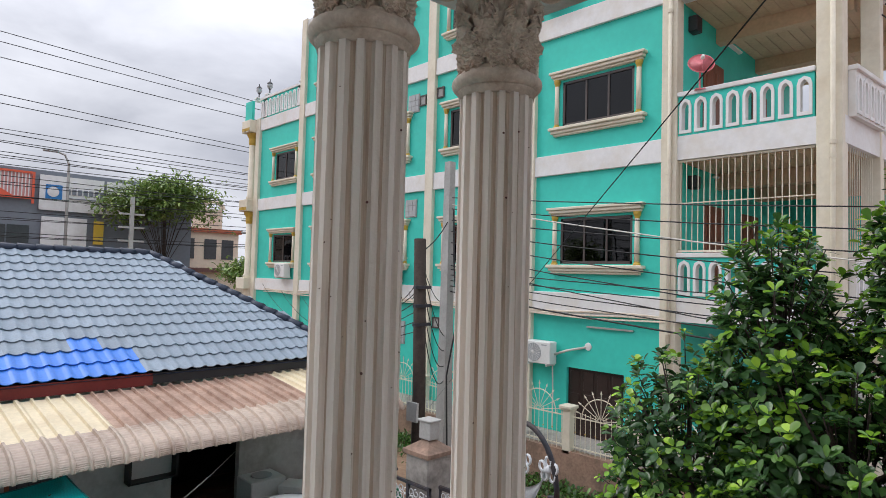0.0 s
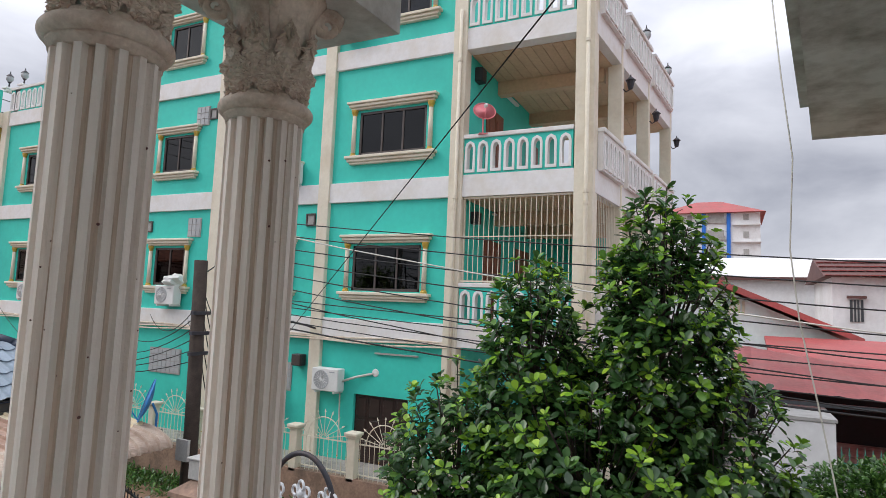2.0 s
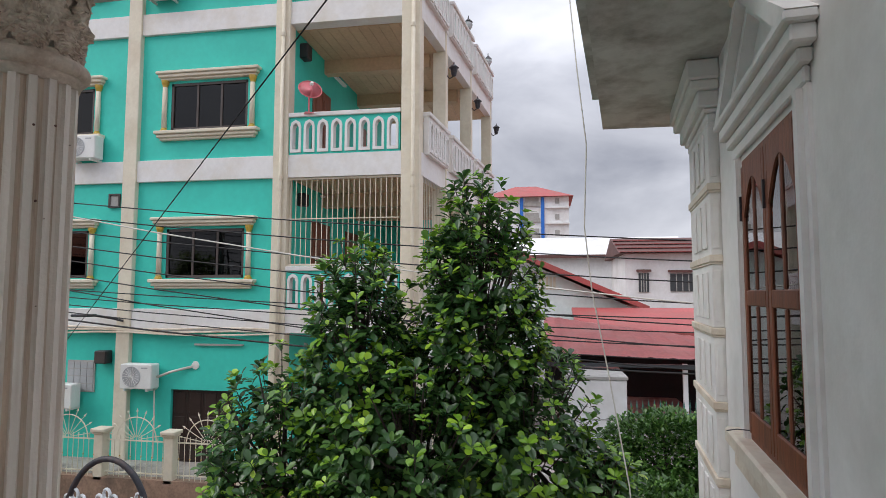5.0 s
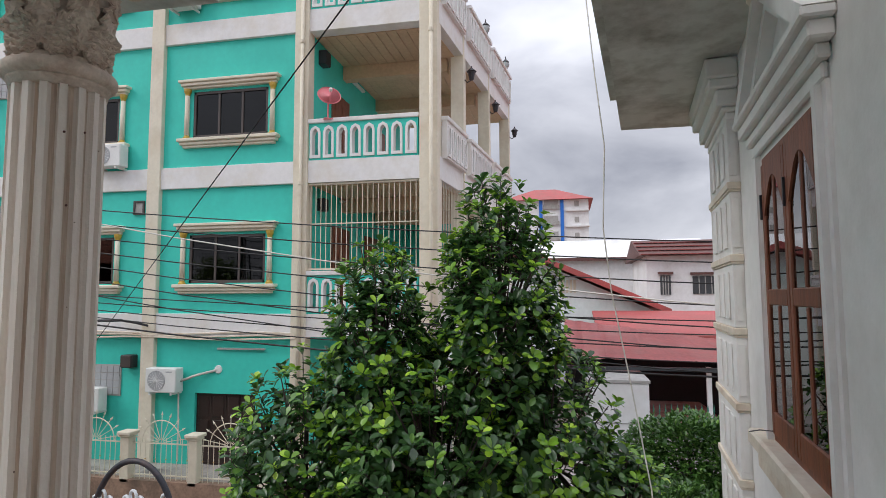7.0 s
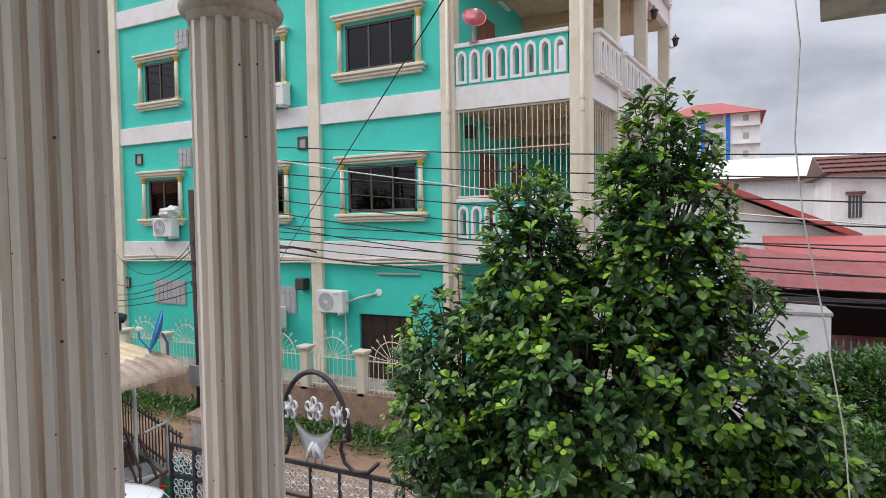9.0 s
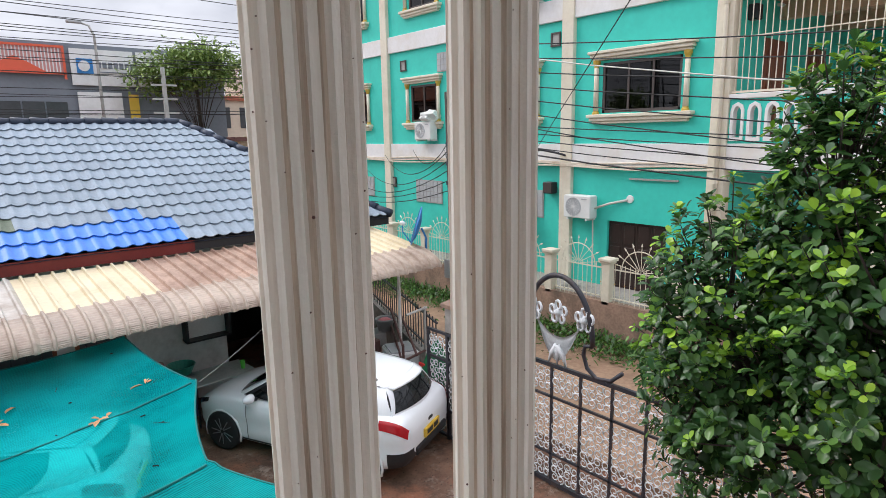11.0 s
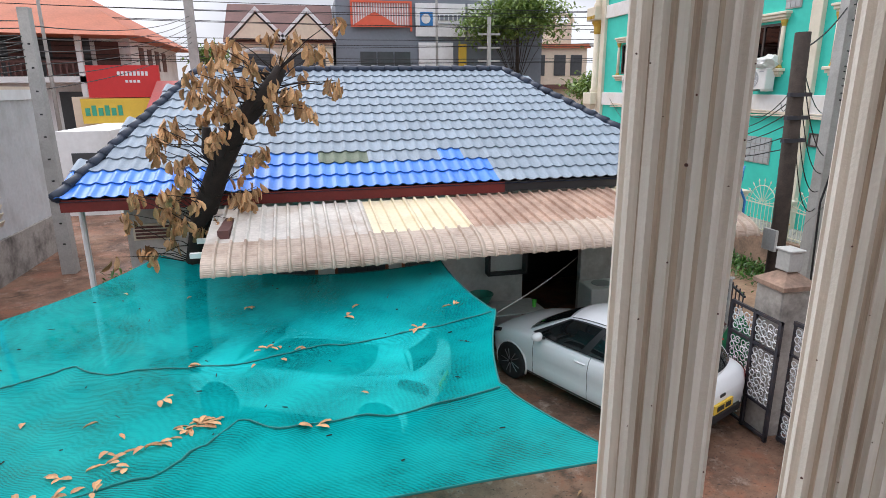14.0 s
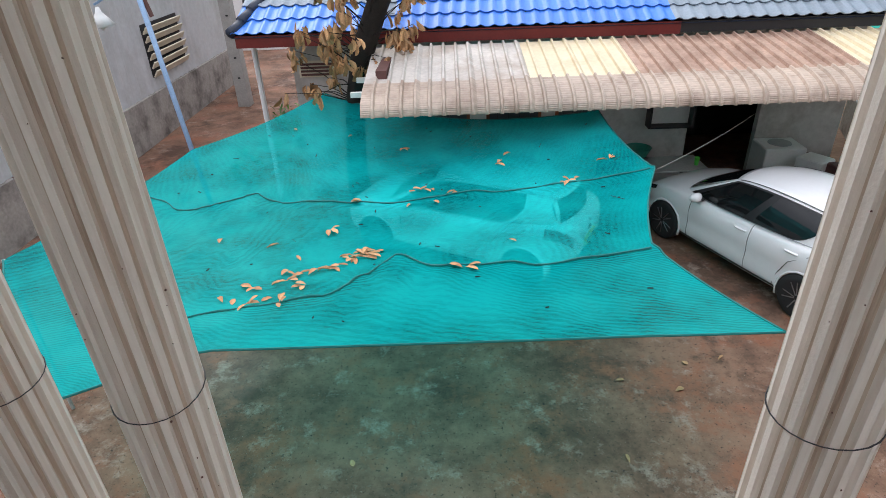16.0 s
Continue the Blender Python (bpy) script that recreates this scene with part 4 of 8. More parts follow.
mid = Vector((0.2, 5.2, 1.9))
far_p, near_p, left_p, right_p = [inward(e, mid) for e in (far_e, near_e, left_e, right_e)]
bm = bmesh.new()
grid = []
for j in range(ND + 1):
    v_ = j / ND
    row = []
    for i in range(ND + 1):
        u = i / ND
        c = ((1 - v_) * near_p[i] + v_ * far_p[i] + (1 - u) * left_p[j] + u * right_p[j]
             - ((1 - u) * (1 - v_) * near_p[0] + u * (1 - v_) * near_p[-1] + (1 - u) * v_ * far_p[0] + u * v_ * far_p[-1]))
        c = c.copy()
        c.z -= 0.26 * (16 * u * (1 - u) * v_ * (1 - v_)) ** 0.8
        c.z += (0.035 * noise.noise(Vector((u * 5, v_ * 5, 0.3))) + 0.022 * noise.noise(Vector((u * 26, v_ * 9, 1.3)))) * min(1, 8 * min(u, 1 - u, v_, 1 - v_))
        for line, h in ((SEAM_FAR, 0.030), (SEAM_NEAR, 0.030)):
            c.z += h * math.exp(-((v_ - along(line, u)) / 0.014) ** 2)
        for (ua, va), (ub, vb), h, wide in FOLDS:
            q = max(0.0, min(1.0, ((u - ua) * (ub - ua) + (v_ - va) * (vb - va)) / ((ub - ua) ** 2 + (vb - va) ** 2)))
            c.z += h * math.sin(math.pi * (0.15 + 0.7 * q)) * math.exp(-math.hypot(u - ua - q * (ub - ua), v_ - va - q * (vb - va)) / wide)
        row.append(bm.verts.new(c))
    grid.append(row)
for j in range(ND):
    for i in range(ND):
        bm.faces.new((grid[j][i], grid[j][i + 1], grid[j + 1][i + 1], grid[j + 1][i]))
net = tagged(part("shade_net", bm, M_NET, smooth=True), "sagging turquoise shade net stretched over a parked car", "shade net")

# ---- broad-leaved tree before the veranda ----


def leaf_verts(bm, at, d, up, length, width, fold, mat_i=0):
    """One bent, obovate leaf from its stalk at a point along d."""
    side = d.cross(up)
    if side.length < 1e-4:
        side = Vector((1, 0, 0))
    side.normalize()
    nrm = side.cross(d).normalized()
    def p(s, w, h):
        return bm.verts.new(at + d * (s * length) + side * (w * width) + nrm * (h * length))
    a, b, c = p(0, 0, 0), p(0.55, 0, -0.02), p(1.0, 0, -0.12)
    l1, l2, l3 = p(0.30, 0.34, fold), p(0.66, 0.52, fold - 0.03), p(0.91, 0.32, fold - 0.10)
    r1, r2, r3 = p(0.30, -0.34, fold), p(0.66, -0.52, fold - 0.03), p(0.91, -0.32, fold - 0.10)
    for q in ((a, b, l1), (b, l2, l1), (b, l3, l2), (b, c, l3), (a, r1, b), (b, r1, r2), (b, r2, r3), (b, r3, c)):
        f = bm.faces.new(q)
        f.material_index = mat_i
        f.smooth = True


def rosette(bm, bm_young, at, out, rng, size, young):
    for k in range(rng.randint(7, 10)):
        a = k * 2.4 + rng.random()
        t1 = out.orthogonal().normalized()
        t2 = out.cross(t1)
        rise = rng.uniform(-0.25, 1.3)
        d = (t1 * math.cos(a) + t2 * math.sin(a) + out * rise).normalized()
        L = size * rng.uniform(0.7, 1.15)
        target = bm_young if young and k >= 3 else bm
        leaf_verts(target, at + d * 0.012 - out * rng.uniform(0.0, 0.09) * (target is bm), d.normalized(), out + Vector((0, 0, 0.4)), L * (0.72 if target is bm_young else 1.0), L * rng.uniform(0.44, 0.60), rng.uniform(0.02, 0.12))


TREE = Vector((5.85, -0.25, 0))
LOBES = [((5.95, -0.72, 4.34), (0.62, 0.58, 1.54), 820), ((5.75, 0.30, 3.98), (0.66, 0.55, 1.28), 560), ((5.70, 0.98, 3.10), (0.75, 0.74, 1.22), 500),
         ((6.00, -1.10, 3.35), (0.70, 0.66, 1.12), 430), ((5.80, 0.05, 2.4), (1.00, 1.62, 1.45), 800), ((5.6, -0.2, 3.3), (0.95, 0.95, 1.1), 480), ((6.1, -1.72, 2.75), (0.55, 0.46, 0.85), 260)]
tree = thing("broadleaf_tree", "dense dark green broadleaf tree with lighter young shoots", "tree", TREE)
rng = random.Random(7)
bm = bmesh.new()
trunk_pts = [(0, 0, 0), (0.05, 0.02, 0.7), (0.0, -0.03, 1.5), (0.08, 0.0, 2.3)]
tube(bm, trunk_pts, [0.11, 0.095, 0.085, 0.07], 9)
tips = []
bm_l, bm_y = bmesh.new(), bmesh.new()
for c, r, count in LOBES:
    count = int(count * 1.15)
    c0 = Vector(c) - TREE
    tube(bm, [(0.0, -0.03, 1.5), (c0.x * 0.4, c0.y * 0.5, 1.5 + (c0.z - 1.5) * 0.45), tuple(c0), (c0.x + 0.03, c0.y, c0.z + r[2] * 0.75)], [0.06, 0.045, 0.03, 0.012], 7)
    for i in range(count):
        d = Vector((rng.gauss(0, 1), rng.gauss(0, 1), rng.gauss(0, 1))).normalized()
        s = rng.uniform(0.62, 1.04)
        p = c0 + Vector((d.x * r[0] * s, d.y * r[1] * s, d.z * r[2] * s))
        if p.z < 0.7:
            continue
        out = (d * 0.8 + Vector((0, 0, 0.75))).normalized()
        if i % 22 == 0:
            tube(bm, [c0 + (p - c0) * 0.25, c0 + (p - c0) * 0.6 - Vector((0, 0, 0.04)), p - out * 0.03], [0.016, 0.011, 0.005], 5)
        elif i % 2 == 0:
            tube(bm, [p - out * 0.22 - d * 0.05, p], [0.006, 0.004], 4)
        rosette(bm_l, bm_y, p, out, rng, 0.100 * rng.uniform(0.8, 1.2), s > 0.82 and d.z > -0.2 and rng.random() < (0.66 if p.z > 2.7 else 0.30))
part("trunk", bm, M_BARK, tree, "dark trunk and branches", smooth=True)
part("crown", bm_l, M_LEAF, tree, "crown of glossy dark leaves", kind="stuff")
part("young_foliage", bm_y, M_LEAF_YOUNG, tree, "yellow-green young leaves", kind="stuff")


def bush(name, at, size, count, leaf, material, label, seed, cat="bush", z0=0.0):
    rng = random.Random(seed)
    bm = bmesh.new()
    for i in range(count):
        d = Vector((rng.gauss(0, 1), rng.gauss(0, 1), rng.gauss(0, 1))).normalized()
        s = rng.uniform(0.55, 1.05) * (1 + 0.25 * noise.noise(d * 2.1 + Vector((at[0], at[1], 0))))
        p = Vector((d.x * size[0] * s, d.y * size[1] * s, size[2] * (1 + d.z * s)))
        if p.z < 0.02:
            continue
        for k in range(4):
            dd = (d + Vector((rng.uniform(-1, 1), rng.uniform(-1, 1), rng.uniform(-0.6, 0.8)))).normalized()
            leaf_verts(bm, p, dd, Vector((0, 0, 1)), leaf * rng.uniform(0.7, 1.3), leaf * rng.uniform(0.35, 0.55), 0.05)
    ob = thing(name, label, cat, (at[0], at[1], z0))
    st = tube(bmesh.new(), [(0, 0, 0), (0.04, 0.02, size[2] * 0.8), (0, 0.05, size[2] * 1.3)], [0.05, 0.04, 0.02], 7)
    for k in range(5):
        a = k * 1.3
        tube(st, [(0.02, 0.01, size[2] * 0.4), (size[0] * 0.4 * math.cos(a), size[1] * 0.4 * math.sin(a), size[2] * 1.0)], [0.03, 0.012], 6)
    part("stem", st, M_BARK, ob)
    part("foliage", bm, material, ob, kind="stuff")
    return ob


bush("hedge", (13.2, -3.6), (1.0, 1.35, 0.76), 3600, 0.11, M_LEAF_BUSH, "fine-leaved green hedge beside the house", 3, z0=0.92)
bush("hedge", (13.6, -5.6), (1.2, 1.2, 0.70), 2000, 0.11, M_LEAF_BUSH, "fine-leaved green hedge beside the house", 4, z0=0.92)
bush("hedge", (11.2, -3.0), (0.7, 1.2, 0.85), 1800, 0.11, M_LEAF_BUSH, "fine-leaved green hedge below the raised yard", 6)
bush("yard_tree", (7.0, -1.7), (0.9, 0.9, 1.25), 700, 0.12, M_LEAF_BUSH, "leafy green shrub under the tree", 5, "shrub")

# weeds along the foot of the fence
rng = random.Random(11)
bm = bmesh.new()
for i in range(7500):
    y = rng.uniform(1.0, 15.5)
    x = 11.9 - abs(rng.gauss(0, 0.55)) - 0.02
    h = rng.uniform(0.05, 0.26)
    p = Vector((x, y, 0.10 + h * rng.random()))
    dd = Vector((rng.uniform(-1, 1), rng.uniform(-1, 1), rng.uniform(0.1, 1.0))).normalized()
    leaf_verts(bm, p, dd, Vector((0, 0, 1)), rng.uniform(0.07, 0.17), rng.uniform(0.03, 0.07), 0.03)
tagged(part("weeds", bm, M_LEAF_BUSH), "green weeds growing along the fence wall", "weeds", kind="stuff")

# ---- fence of the teal building ----
bm = boxes((11.9, -6, -0.1, 12.1, 16, 0.99))
tagged(part("garden_wall", bm, M_STAIN_WALL), "low mud-stained retaining wall", "wall", kind="structure")
bm = boxes((12.1, -6, -0.1, 30, 26, 0.92))
tagged(part("pavement", bm, M_CONCRETE), "raised concrete yard of the teal building", "pavement", kind="structure")


def fence_bay(y, wheel):
    f = new("panel")
    f.matrix_basis = pose(0, y, 0.07)
    f.parent = fence
    part("rail", boxes((-0.012, -0.68, 0.08, 0.012, 0.68, 0.105)), M_CREAM, f)
    part("rail", boxes((-0.012, -0.68, 0.73, 0.012, 0.68, 0.755)), M_CREAM, f)
    for k in range(11):
        yy = -0.62 + 0.124 * k
        part("bar", tube(bmesh.new(), [(0, yy, 0.0), (0, yy, 0.86)], 0.008, 5), M_CREAM, f)
        if k % 2 == 0:
            part("stud", lathe(bmesh.new(), [(0.0, -0.02), (0.018, 0), (0.0, 0.02)], 6, (0, yy, 0.42)), M_GOLD, f)
    arc = [(0, 0.46 * math.cos(math.pi * i / 14), 0.76 + 0.46 * math.sin(math.pi * i / 14)) for i in range(15)]
    part("arc", tube(bmesh.new(), arc, 0.012, 6), M_CREAM, f)
    for i in range(9):
        a = math.pi * (i + 0.5) / 9
        c, s = math.cos(a), math.sin(a)
        ray = tube(bmesh.new(), [(0, 0.06 * c, 0.76 + 0.06 * s), (0, 0.57 * c, 0.76 + 0.57 * s), (0, 0.575 * c, 0.76 + 0.575 * s), (0, 0.65 * c, 0.76 + 0.65 * s)], [0.008, 0.008, 0.024, 0.001], 5)
        part("ray", ray, M_CREAM, f)


fence = thing("iron_fence", "cream iron fence with half-wheels of pointed rays and posts", "fence", (12.0, 0, 0.92))
for k in range(-2, 6):
    yp = 6.3 + 1.6 * k
    post = new("post")
    post.matrix_basis = pose(0, yp, 0)
    post.parent = fence
    part("shaft", boxes((-0.10, -0.10, 0, 0.10, 0.10, 0.93), bevel=0.012), M_CREAM, post)
    part("cap", boxes((-0.13, -0.13, 0.93, 0.13, 0.13, 0.98), (-0.16, -0.16, 0.98, 0.16, 0.16, 1.05), bevel=0.012), M_CREAM, post)
    fence_bay(yp + 0.8, True)

# ---- iron gate with silver scrolls ----
GX = 6.75
gate = thing("iron_gate", "black iron gate with silver scrollwork and a round crest", "gate", (GX, 0, 0))
part("top_rail", boxes((-0.022, 0.4, 1.705, 0.022, 5.0, 1.755)), M_IRON, gate)
part("mid_rail", boxes((-0.015, 0.4, 1.275, 0.015, 5.0, 1.305)), M_IRON, gate)
part("low_rail", boxes((-0.015, 0.4, 0.465, 0.015, 5.0, 0.495)), M_IRON, gate)
part("bottom_rail", boxes((-0.025, 0.4, 0.04, 0.025, 5.0, 0.10)), M_IRON, gate)
n_up = 11
for k in range(n_up):
    y = 0.42 + (4.56 / (n_up - 1)) * k
    part("upright", boxes((-0.015, y - 0.015, 0.02, 0.015, y + 0.015, 1.74)), M_IRON, gate)
def lattice(name, rows_):
    """Cast scrollwork: rows of small curls that touch one another."""
    bm = bmesh.new()
    for j in range(rows_):
        for i in range(4):
            y0, z0 = -0.162 + 0.108 * i, 0.065 + 0.105 * j
            flip, ph = (1 if (i + j) % 2 else -1), 0.8 * ((i * 3 + j * 5) % 7)
            tube(bm, [(0.006 * flip, y0 + flip * 0.062 * (1 - 0.65 * q / 12) * math.cos(7.5 * q / 12 + ph), z0 + 0.062 * (1 - 0.65 * q / 12) * math.sin(7.5 * q / 12 + ph)) for q in range(13)], [0.010 - 0.003 * q / 12 for q in range(13)], 4)
    me = bpy.data.meshes.new(name)
    bm.to_mesh(me)
    bm.free()
    me.materials.append(M_SILVER_PAINT)
    return me


scroll_me, small_me = lattice("scroll_panel", 7), lattice("small_scroll_panel", 3)
for k in range(n_up - 1):
    y = 0.42 + (4.56 / (n_up - 1)) * (k + 0.5)
    tagged(shared("scroll_panel", scroll_me, gate, pose(0, y, 0.49)), kind="stuff")
    tagged(shared("small_scroll_panel", small_me, gate, pose(0, y, 1.345)), kind="stuff")
    tagged(shared("small_scroll_panel", small_me, gate, pose(0, y, 0.10)), kind="stuff")
# crest: half hoop, curls at its feet, silver bow and drape
CY, CZ = 3.53, 2.14
hoop = [(0, CY + 0.53 * math.cos(math.pi * i / 20), CZ + 0.80 * math.sin(math.pi * i / 20)) for i in range(21)]
bm = bmesh.new()
tube(bm, hoop, 0.034, 8)
part("crest_hoop", bm, M_IRON, gate, "dark iron hoop", smooth=True)
for s in (-1, 1):
    curl = [(0, CY + s * 0.53, CZ), (0, CY + s * 0.42, CZ - 0.02), (0, CY + s * 0.40, CZ - 0.14), (0, CY + s * 0.46, CZ - 0.30), (0, CY + s * 0.60, CZ - 0.39), (0, CY + s * 0.80, CZ - 0.36), (0, CY + s * 0.95, CZ - 0.22)]
    part("crest_curl", tube(bmesh.new(), curl, 0.026, 7), M_IRON, gate, smooth=True)
drape = bmesh.new()
rows = []
for j in range(6):
    v_ = j / 5
    rows.append([drape.verts.new((0.02 * math.sin(j * 2.2), CY + (-0.46 + 0.92 * i / 14) * (1 - 0.22 * v_), CZ + 0.34 - (0.34 + 0.30 * v_) * (1 - (2 * i / 14 - 1) ** 2) - 0.02 * v_)) for i in range(15)])
for a, b in zip(rows, rows[1:]):
    for i in range(14):
        drape.faces.new((a[i], a[i + 1], b[i + 1], b[i]))
bmesh.ops.solidify(drape, geom=drape.faces[:], thickness=0.02)
part("crest_drape", drape, M_SILVER_PAINT, gate, "silver cast drape", smooth=True)
for s in (-1, 0, 1):
    bw = bmesh.new()
    z = CZ + 0.30 + (0.0 if s else 0.02)
    for k in range(5):
        a = 2 * math.pi * k / 5 + 0.3
        c = (0, CY + s * 0.40 + 0.095 * math.cos(a), z + 0.095 * math.sin(a))
        tube(bw, [(0.02 * math.cos(t_), c[1] + 0.058 * math.cos(t_), c[2] + 0.058 * math.sin(t_)) for t_ in [2 * math.pi * i / 9 for i in range(9)]], 0.018, 5, closed=True)
    lathe(bw, [(0, -0.06), (0.06, -0.02), (0.05, 0.03), (0, 0.06)], 8, (0, CY + s * 0.40, z))
    part("crest_bow", bw, M_SILVER_PAINT, gate, "silver cast bow", smooth=True)
bw = bmesh.new()
for k in range(3):
    tube(bw, [(0, CY, CZ - 0.12), (0, CY + 0.09 * (k - 1), CZ - 0.24), (0, CY + 0.14 * (k - 1), CZ - 0.38)], [0.05, 0.035, 0.01], 6)
part("crest_tassel", bw, M_SILVER_PAINT, gate, "silver cast tassel", smooth=True)

pillar = thing("gate_pillar", "square concrete gate pillar with a tiled cap", "pillar", (6.85, 5.35, 0))
part("shaft", boxes((-0.24, -0.24, 0, 0.24, 0.24, 2.12), bevel=0.015), M_CONCRETE, pillar)
bm = bmesh.new()
lathe(bm, [(0.34 * 1.15, 2.12), (0.34 * 1.15, 2.18), (0.30, 2.22), (0.10, 2.32), (0.0, 2.33)], 4, m=pose(0, 0, 0, 0, 0, 45))
part("cap", bm, M_STAIN_WALL, pillar)
mb = thing("meter_box", "grey metal box on the gate pillar", "box", (6.85, 5.35, 2.33))
part("case", boxes((-0.10, -0.12, 0, 0.10, 0.12, 0.26), bevel=0.01), M_POLE, mb)
part("lid", boxes((-0.12, -0.14, 0.26, 0.12, 0.14, 0.29), bevel=0.008), M_POLE, mb)
gl = thing("gate_leaf", "black iron gate leaf with silver scrolls standing open", "gate", (6.55, 4.98, 0), 0)
for y in (0.0, 0.45, 0.9):
    part("upright", boxes((-0.022, y, 0.02, 0.022, y + 0.045, 1.75)), M_IRON, gl)
for z in (0.05, 0.48, 1.28, 1.71):
    part("rail", boxes((-0.02, 0, z, 0.02, 0.94, z + 0.04)), M_IRON, gl)
for y in (0.24, 0.69):
    tagged(shared("scroll_panel", scroll_me, gl, pose(0, y, 0.50)), kind="stuff")
    tagged(shared("small_scroll_panel", small_me, gl, pose(0, y, 1.33)), kind="stuff")
ob = part("boundary_wall", boxes((-0.08, 0, 0, 0.07, 6.4, 0.9)), M_CONCRETE)
ob.matrix_basis = pose(7.06, 6.3, 0, 0, 0, -19.8)
tagged(ob, "low black-stained boundary wall", "wall", kind="structure")
rl = thing("railing", "dark iron railing on the boundary wall", "railing", (7.06, 6.3, 0.9), -19.8)
for z in (0.12, 0.68):
    part("rail", boxes((-0.015, 0, z, 0.015, 5.6, z + 0.03)), M_IRON, rl)
for k in range(36):
    part("bar", boxes((-0.008, 0.05 + 0.156 * k, 0, 0.008, 0.066 + 0.156 * k, 0.76)), M_IRON, rl)

# ---- cars ----


def smooth_line(pts):
    """A smooth curve through rows of numbers; call it with a place from 0 to the last row."""
    rows = [Vector(p) for p in pts]

    def at(u):
        i = min(max(int(math.floor(u)), 0), len(rows) - 2)
        q = u - i
        p0, p1, p2, p3 = rows[max(i - 1, 0)], rows[i], rows[i + 1], rows[min(i + 2, len(rows) - 1)]
        return 0.5 * (2 * p1 + (p2 - p0) * q + (2 * p0 - 5 * p1 + 4 * p2 - p3) * q * q + (3 * p1 - p0 - 3 * p2 + p3) * q ** 3)
    return at


def sheet(rows):
    """A bmesh over a grid of points."""
    bm = bmesh.new()
    vs = [[bm.verts.new(p) for p in r] for r in rows]
    for a, b in zip(vs, vs[1:]):
        for k in range(len(a) - 1):
            bm.faces.new((a[k], a[k + 1], b[k + 1], b[k]))
    return bm


def spread(a, b, n):
    return [a + (b - a) * i / n for i in range(n + 1)]


# place along the car, half width, underside, belt line, crown over the belt
CAR_LINE = [(-2.02, 0.56, 0.46, 0.80, 0.01), (-1.98, 0.70, 0.38, 0.90, 0.02), (-1.90, 0.78, 0.31, 0.99, 0.03), (-1.70, 0.825, 0.25, 1.035, 0.04), (-1.3, 0.85, 0.21, 1.02, 0.04),
            (-0.6, 0.862, 0.20, 0.985, 0.04), (0.2, 0.862, 0.20, 0.955, 0.04), (0.9, 0.855, 0.20, 0.93, 0.06), (1.35, 0.835, 0.21, 0.885, 0.075), (1.7, 0.78, 0.22, 0.80, 0.07),
            (1.93, 0.66, 0.25, 0.70, 0.045), (2.03, 0.52, 0.30, 0.62, 0.03), (2.07, 0.40, 0.36, 0.55, 0.01)]
CAR_AT = smooth_line(CAR_LINE)
BELT = smooth_line([(1.06, 0.66, 0.93), (0.55, 0.77, 0.955), (-0.1, 0.795, 0.975), (-0.8, 0.79, 1.0), (-1.35, 0.75, 1.035), (-1.74, 0.66, 1.06)])
ROOF_EDGE = smooth_line([(0.26, 0.53, 1.365), (0.0, 0.56, 1.425), (-0.42, 0.575, 1.46), (-0.9, 0.565, 1.45), (-1.3, 0.54, 1.415), (-1.56, 0.505, 1.38)])


def car_place(x):
    lo, hi = 0.0, len(CAR_LINE) - 1.0
    for _ in range(30):
        mid_ = (lo + hi) / 2
        lo, hi = (mid_, hi) if CAR_AT(mid_)[0] < x else (lo, mid_)
    return lo


def car_skin(u, k, out=0.0, s=1):
    """A point of the lower body: u along the car, k round half its section from the underside to the middle of the top."""
    x, hw, low, belt, crown = CAR_AT(u)
    h = belt - low
    sec = [(0.0, low), (hw * 0.80, low), (hw * 0.955, low + 0.05), (hw * 0.985, low + h * 0.25), (hw * 0.975, low + h * 0.45), (hw * 1.0, low + h * 0.66), (hw * 0.985, low + h * 0.82), (hw * 0.945, low + h * 0.95), (hw * 0.87, belt + 0.005), (hw * 0.45, belt + crown * 0.85), (0.0, belt + crown)]
    i = min(int(k), 9)
    a, b = sec[i], sec[i + 1]
    y, z = a[0] + (b[0] - a[0]) * (k - i), a[1] + (b[1] - a[1]) * (k - i)
    mid_z = low + h * 0.5
    d = Vector((0.35 if x > 1.8 else -0.5 if x < -1.85 else 0.0, y / max(hw, 0.1), (z - mid_z) / h)).normalized()
    return Vector((x + out * d.x, s * (y + out * d.y), z + out * d.z))


def car_side(u, v, s, sink=0.0):
    a, b = BELT(u), ROOF_EDGE(u)
    p = a.lerp(b, v)
    return Vector((p.x, s * (p.y + 0.035 * 4 * v * (1 - v) - sink), p.z))


def car_end(front, v, w, sink=0.0):
    u, sg, b0, b1 = (0.0, 1, 0.20, 0.10) if front else (5.0, -1, 0.16, 0.13)
    p = BELT(u).lerp(ROOF_EDGE(u), v)
    bow = (b0 + (b1 - b0) * v) * (1 - w * w) + 0.03 * 4 * v * (1 - v) - sink
    return Vector((p.x + sg * bow, p.y * w, p.z + 0.045 * v * (1 - w * w)))


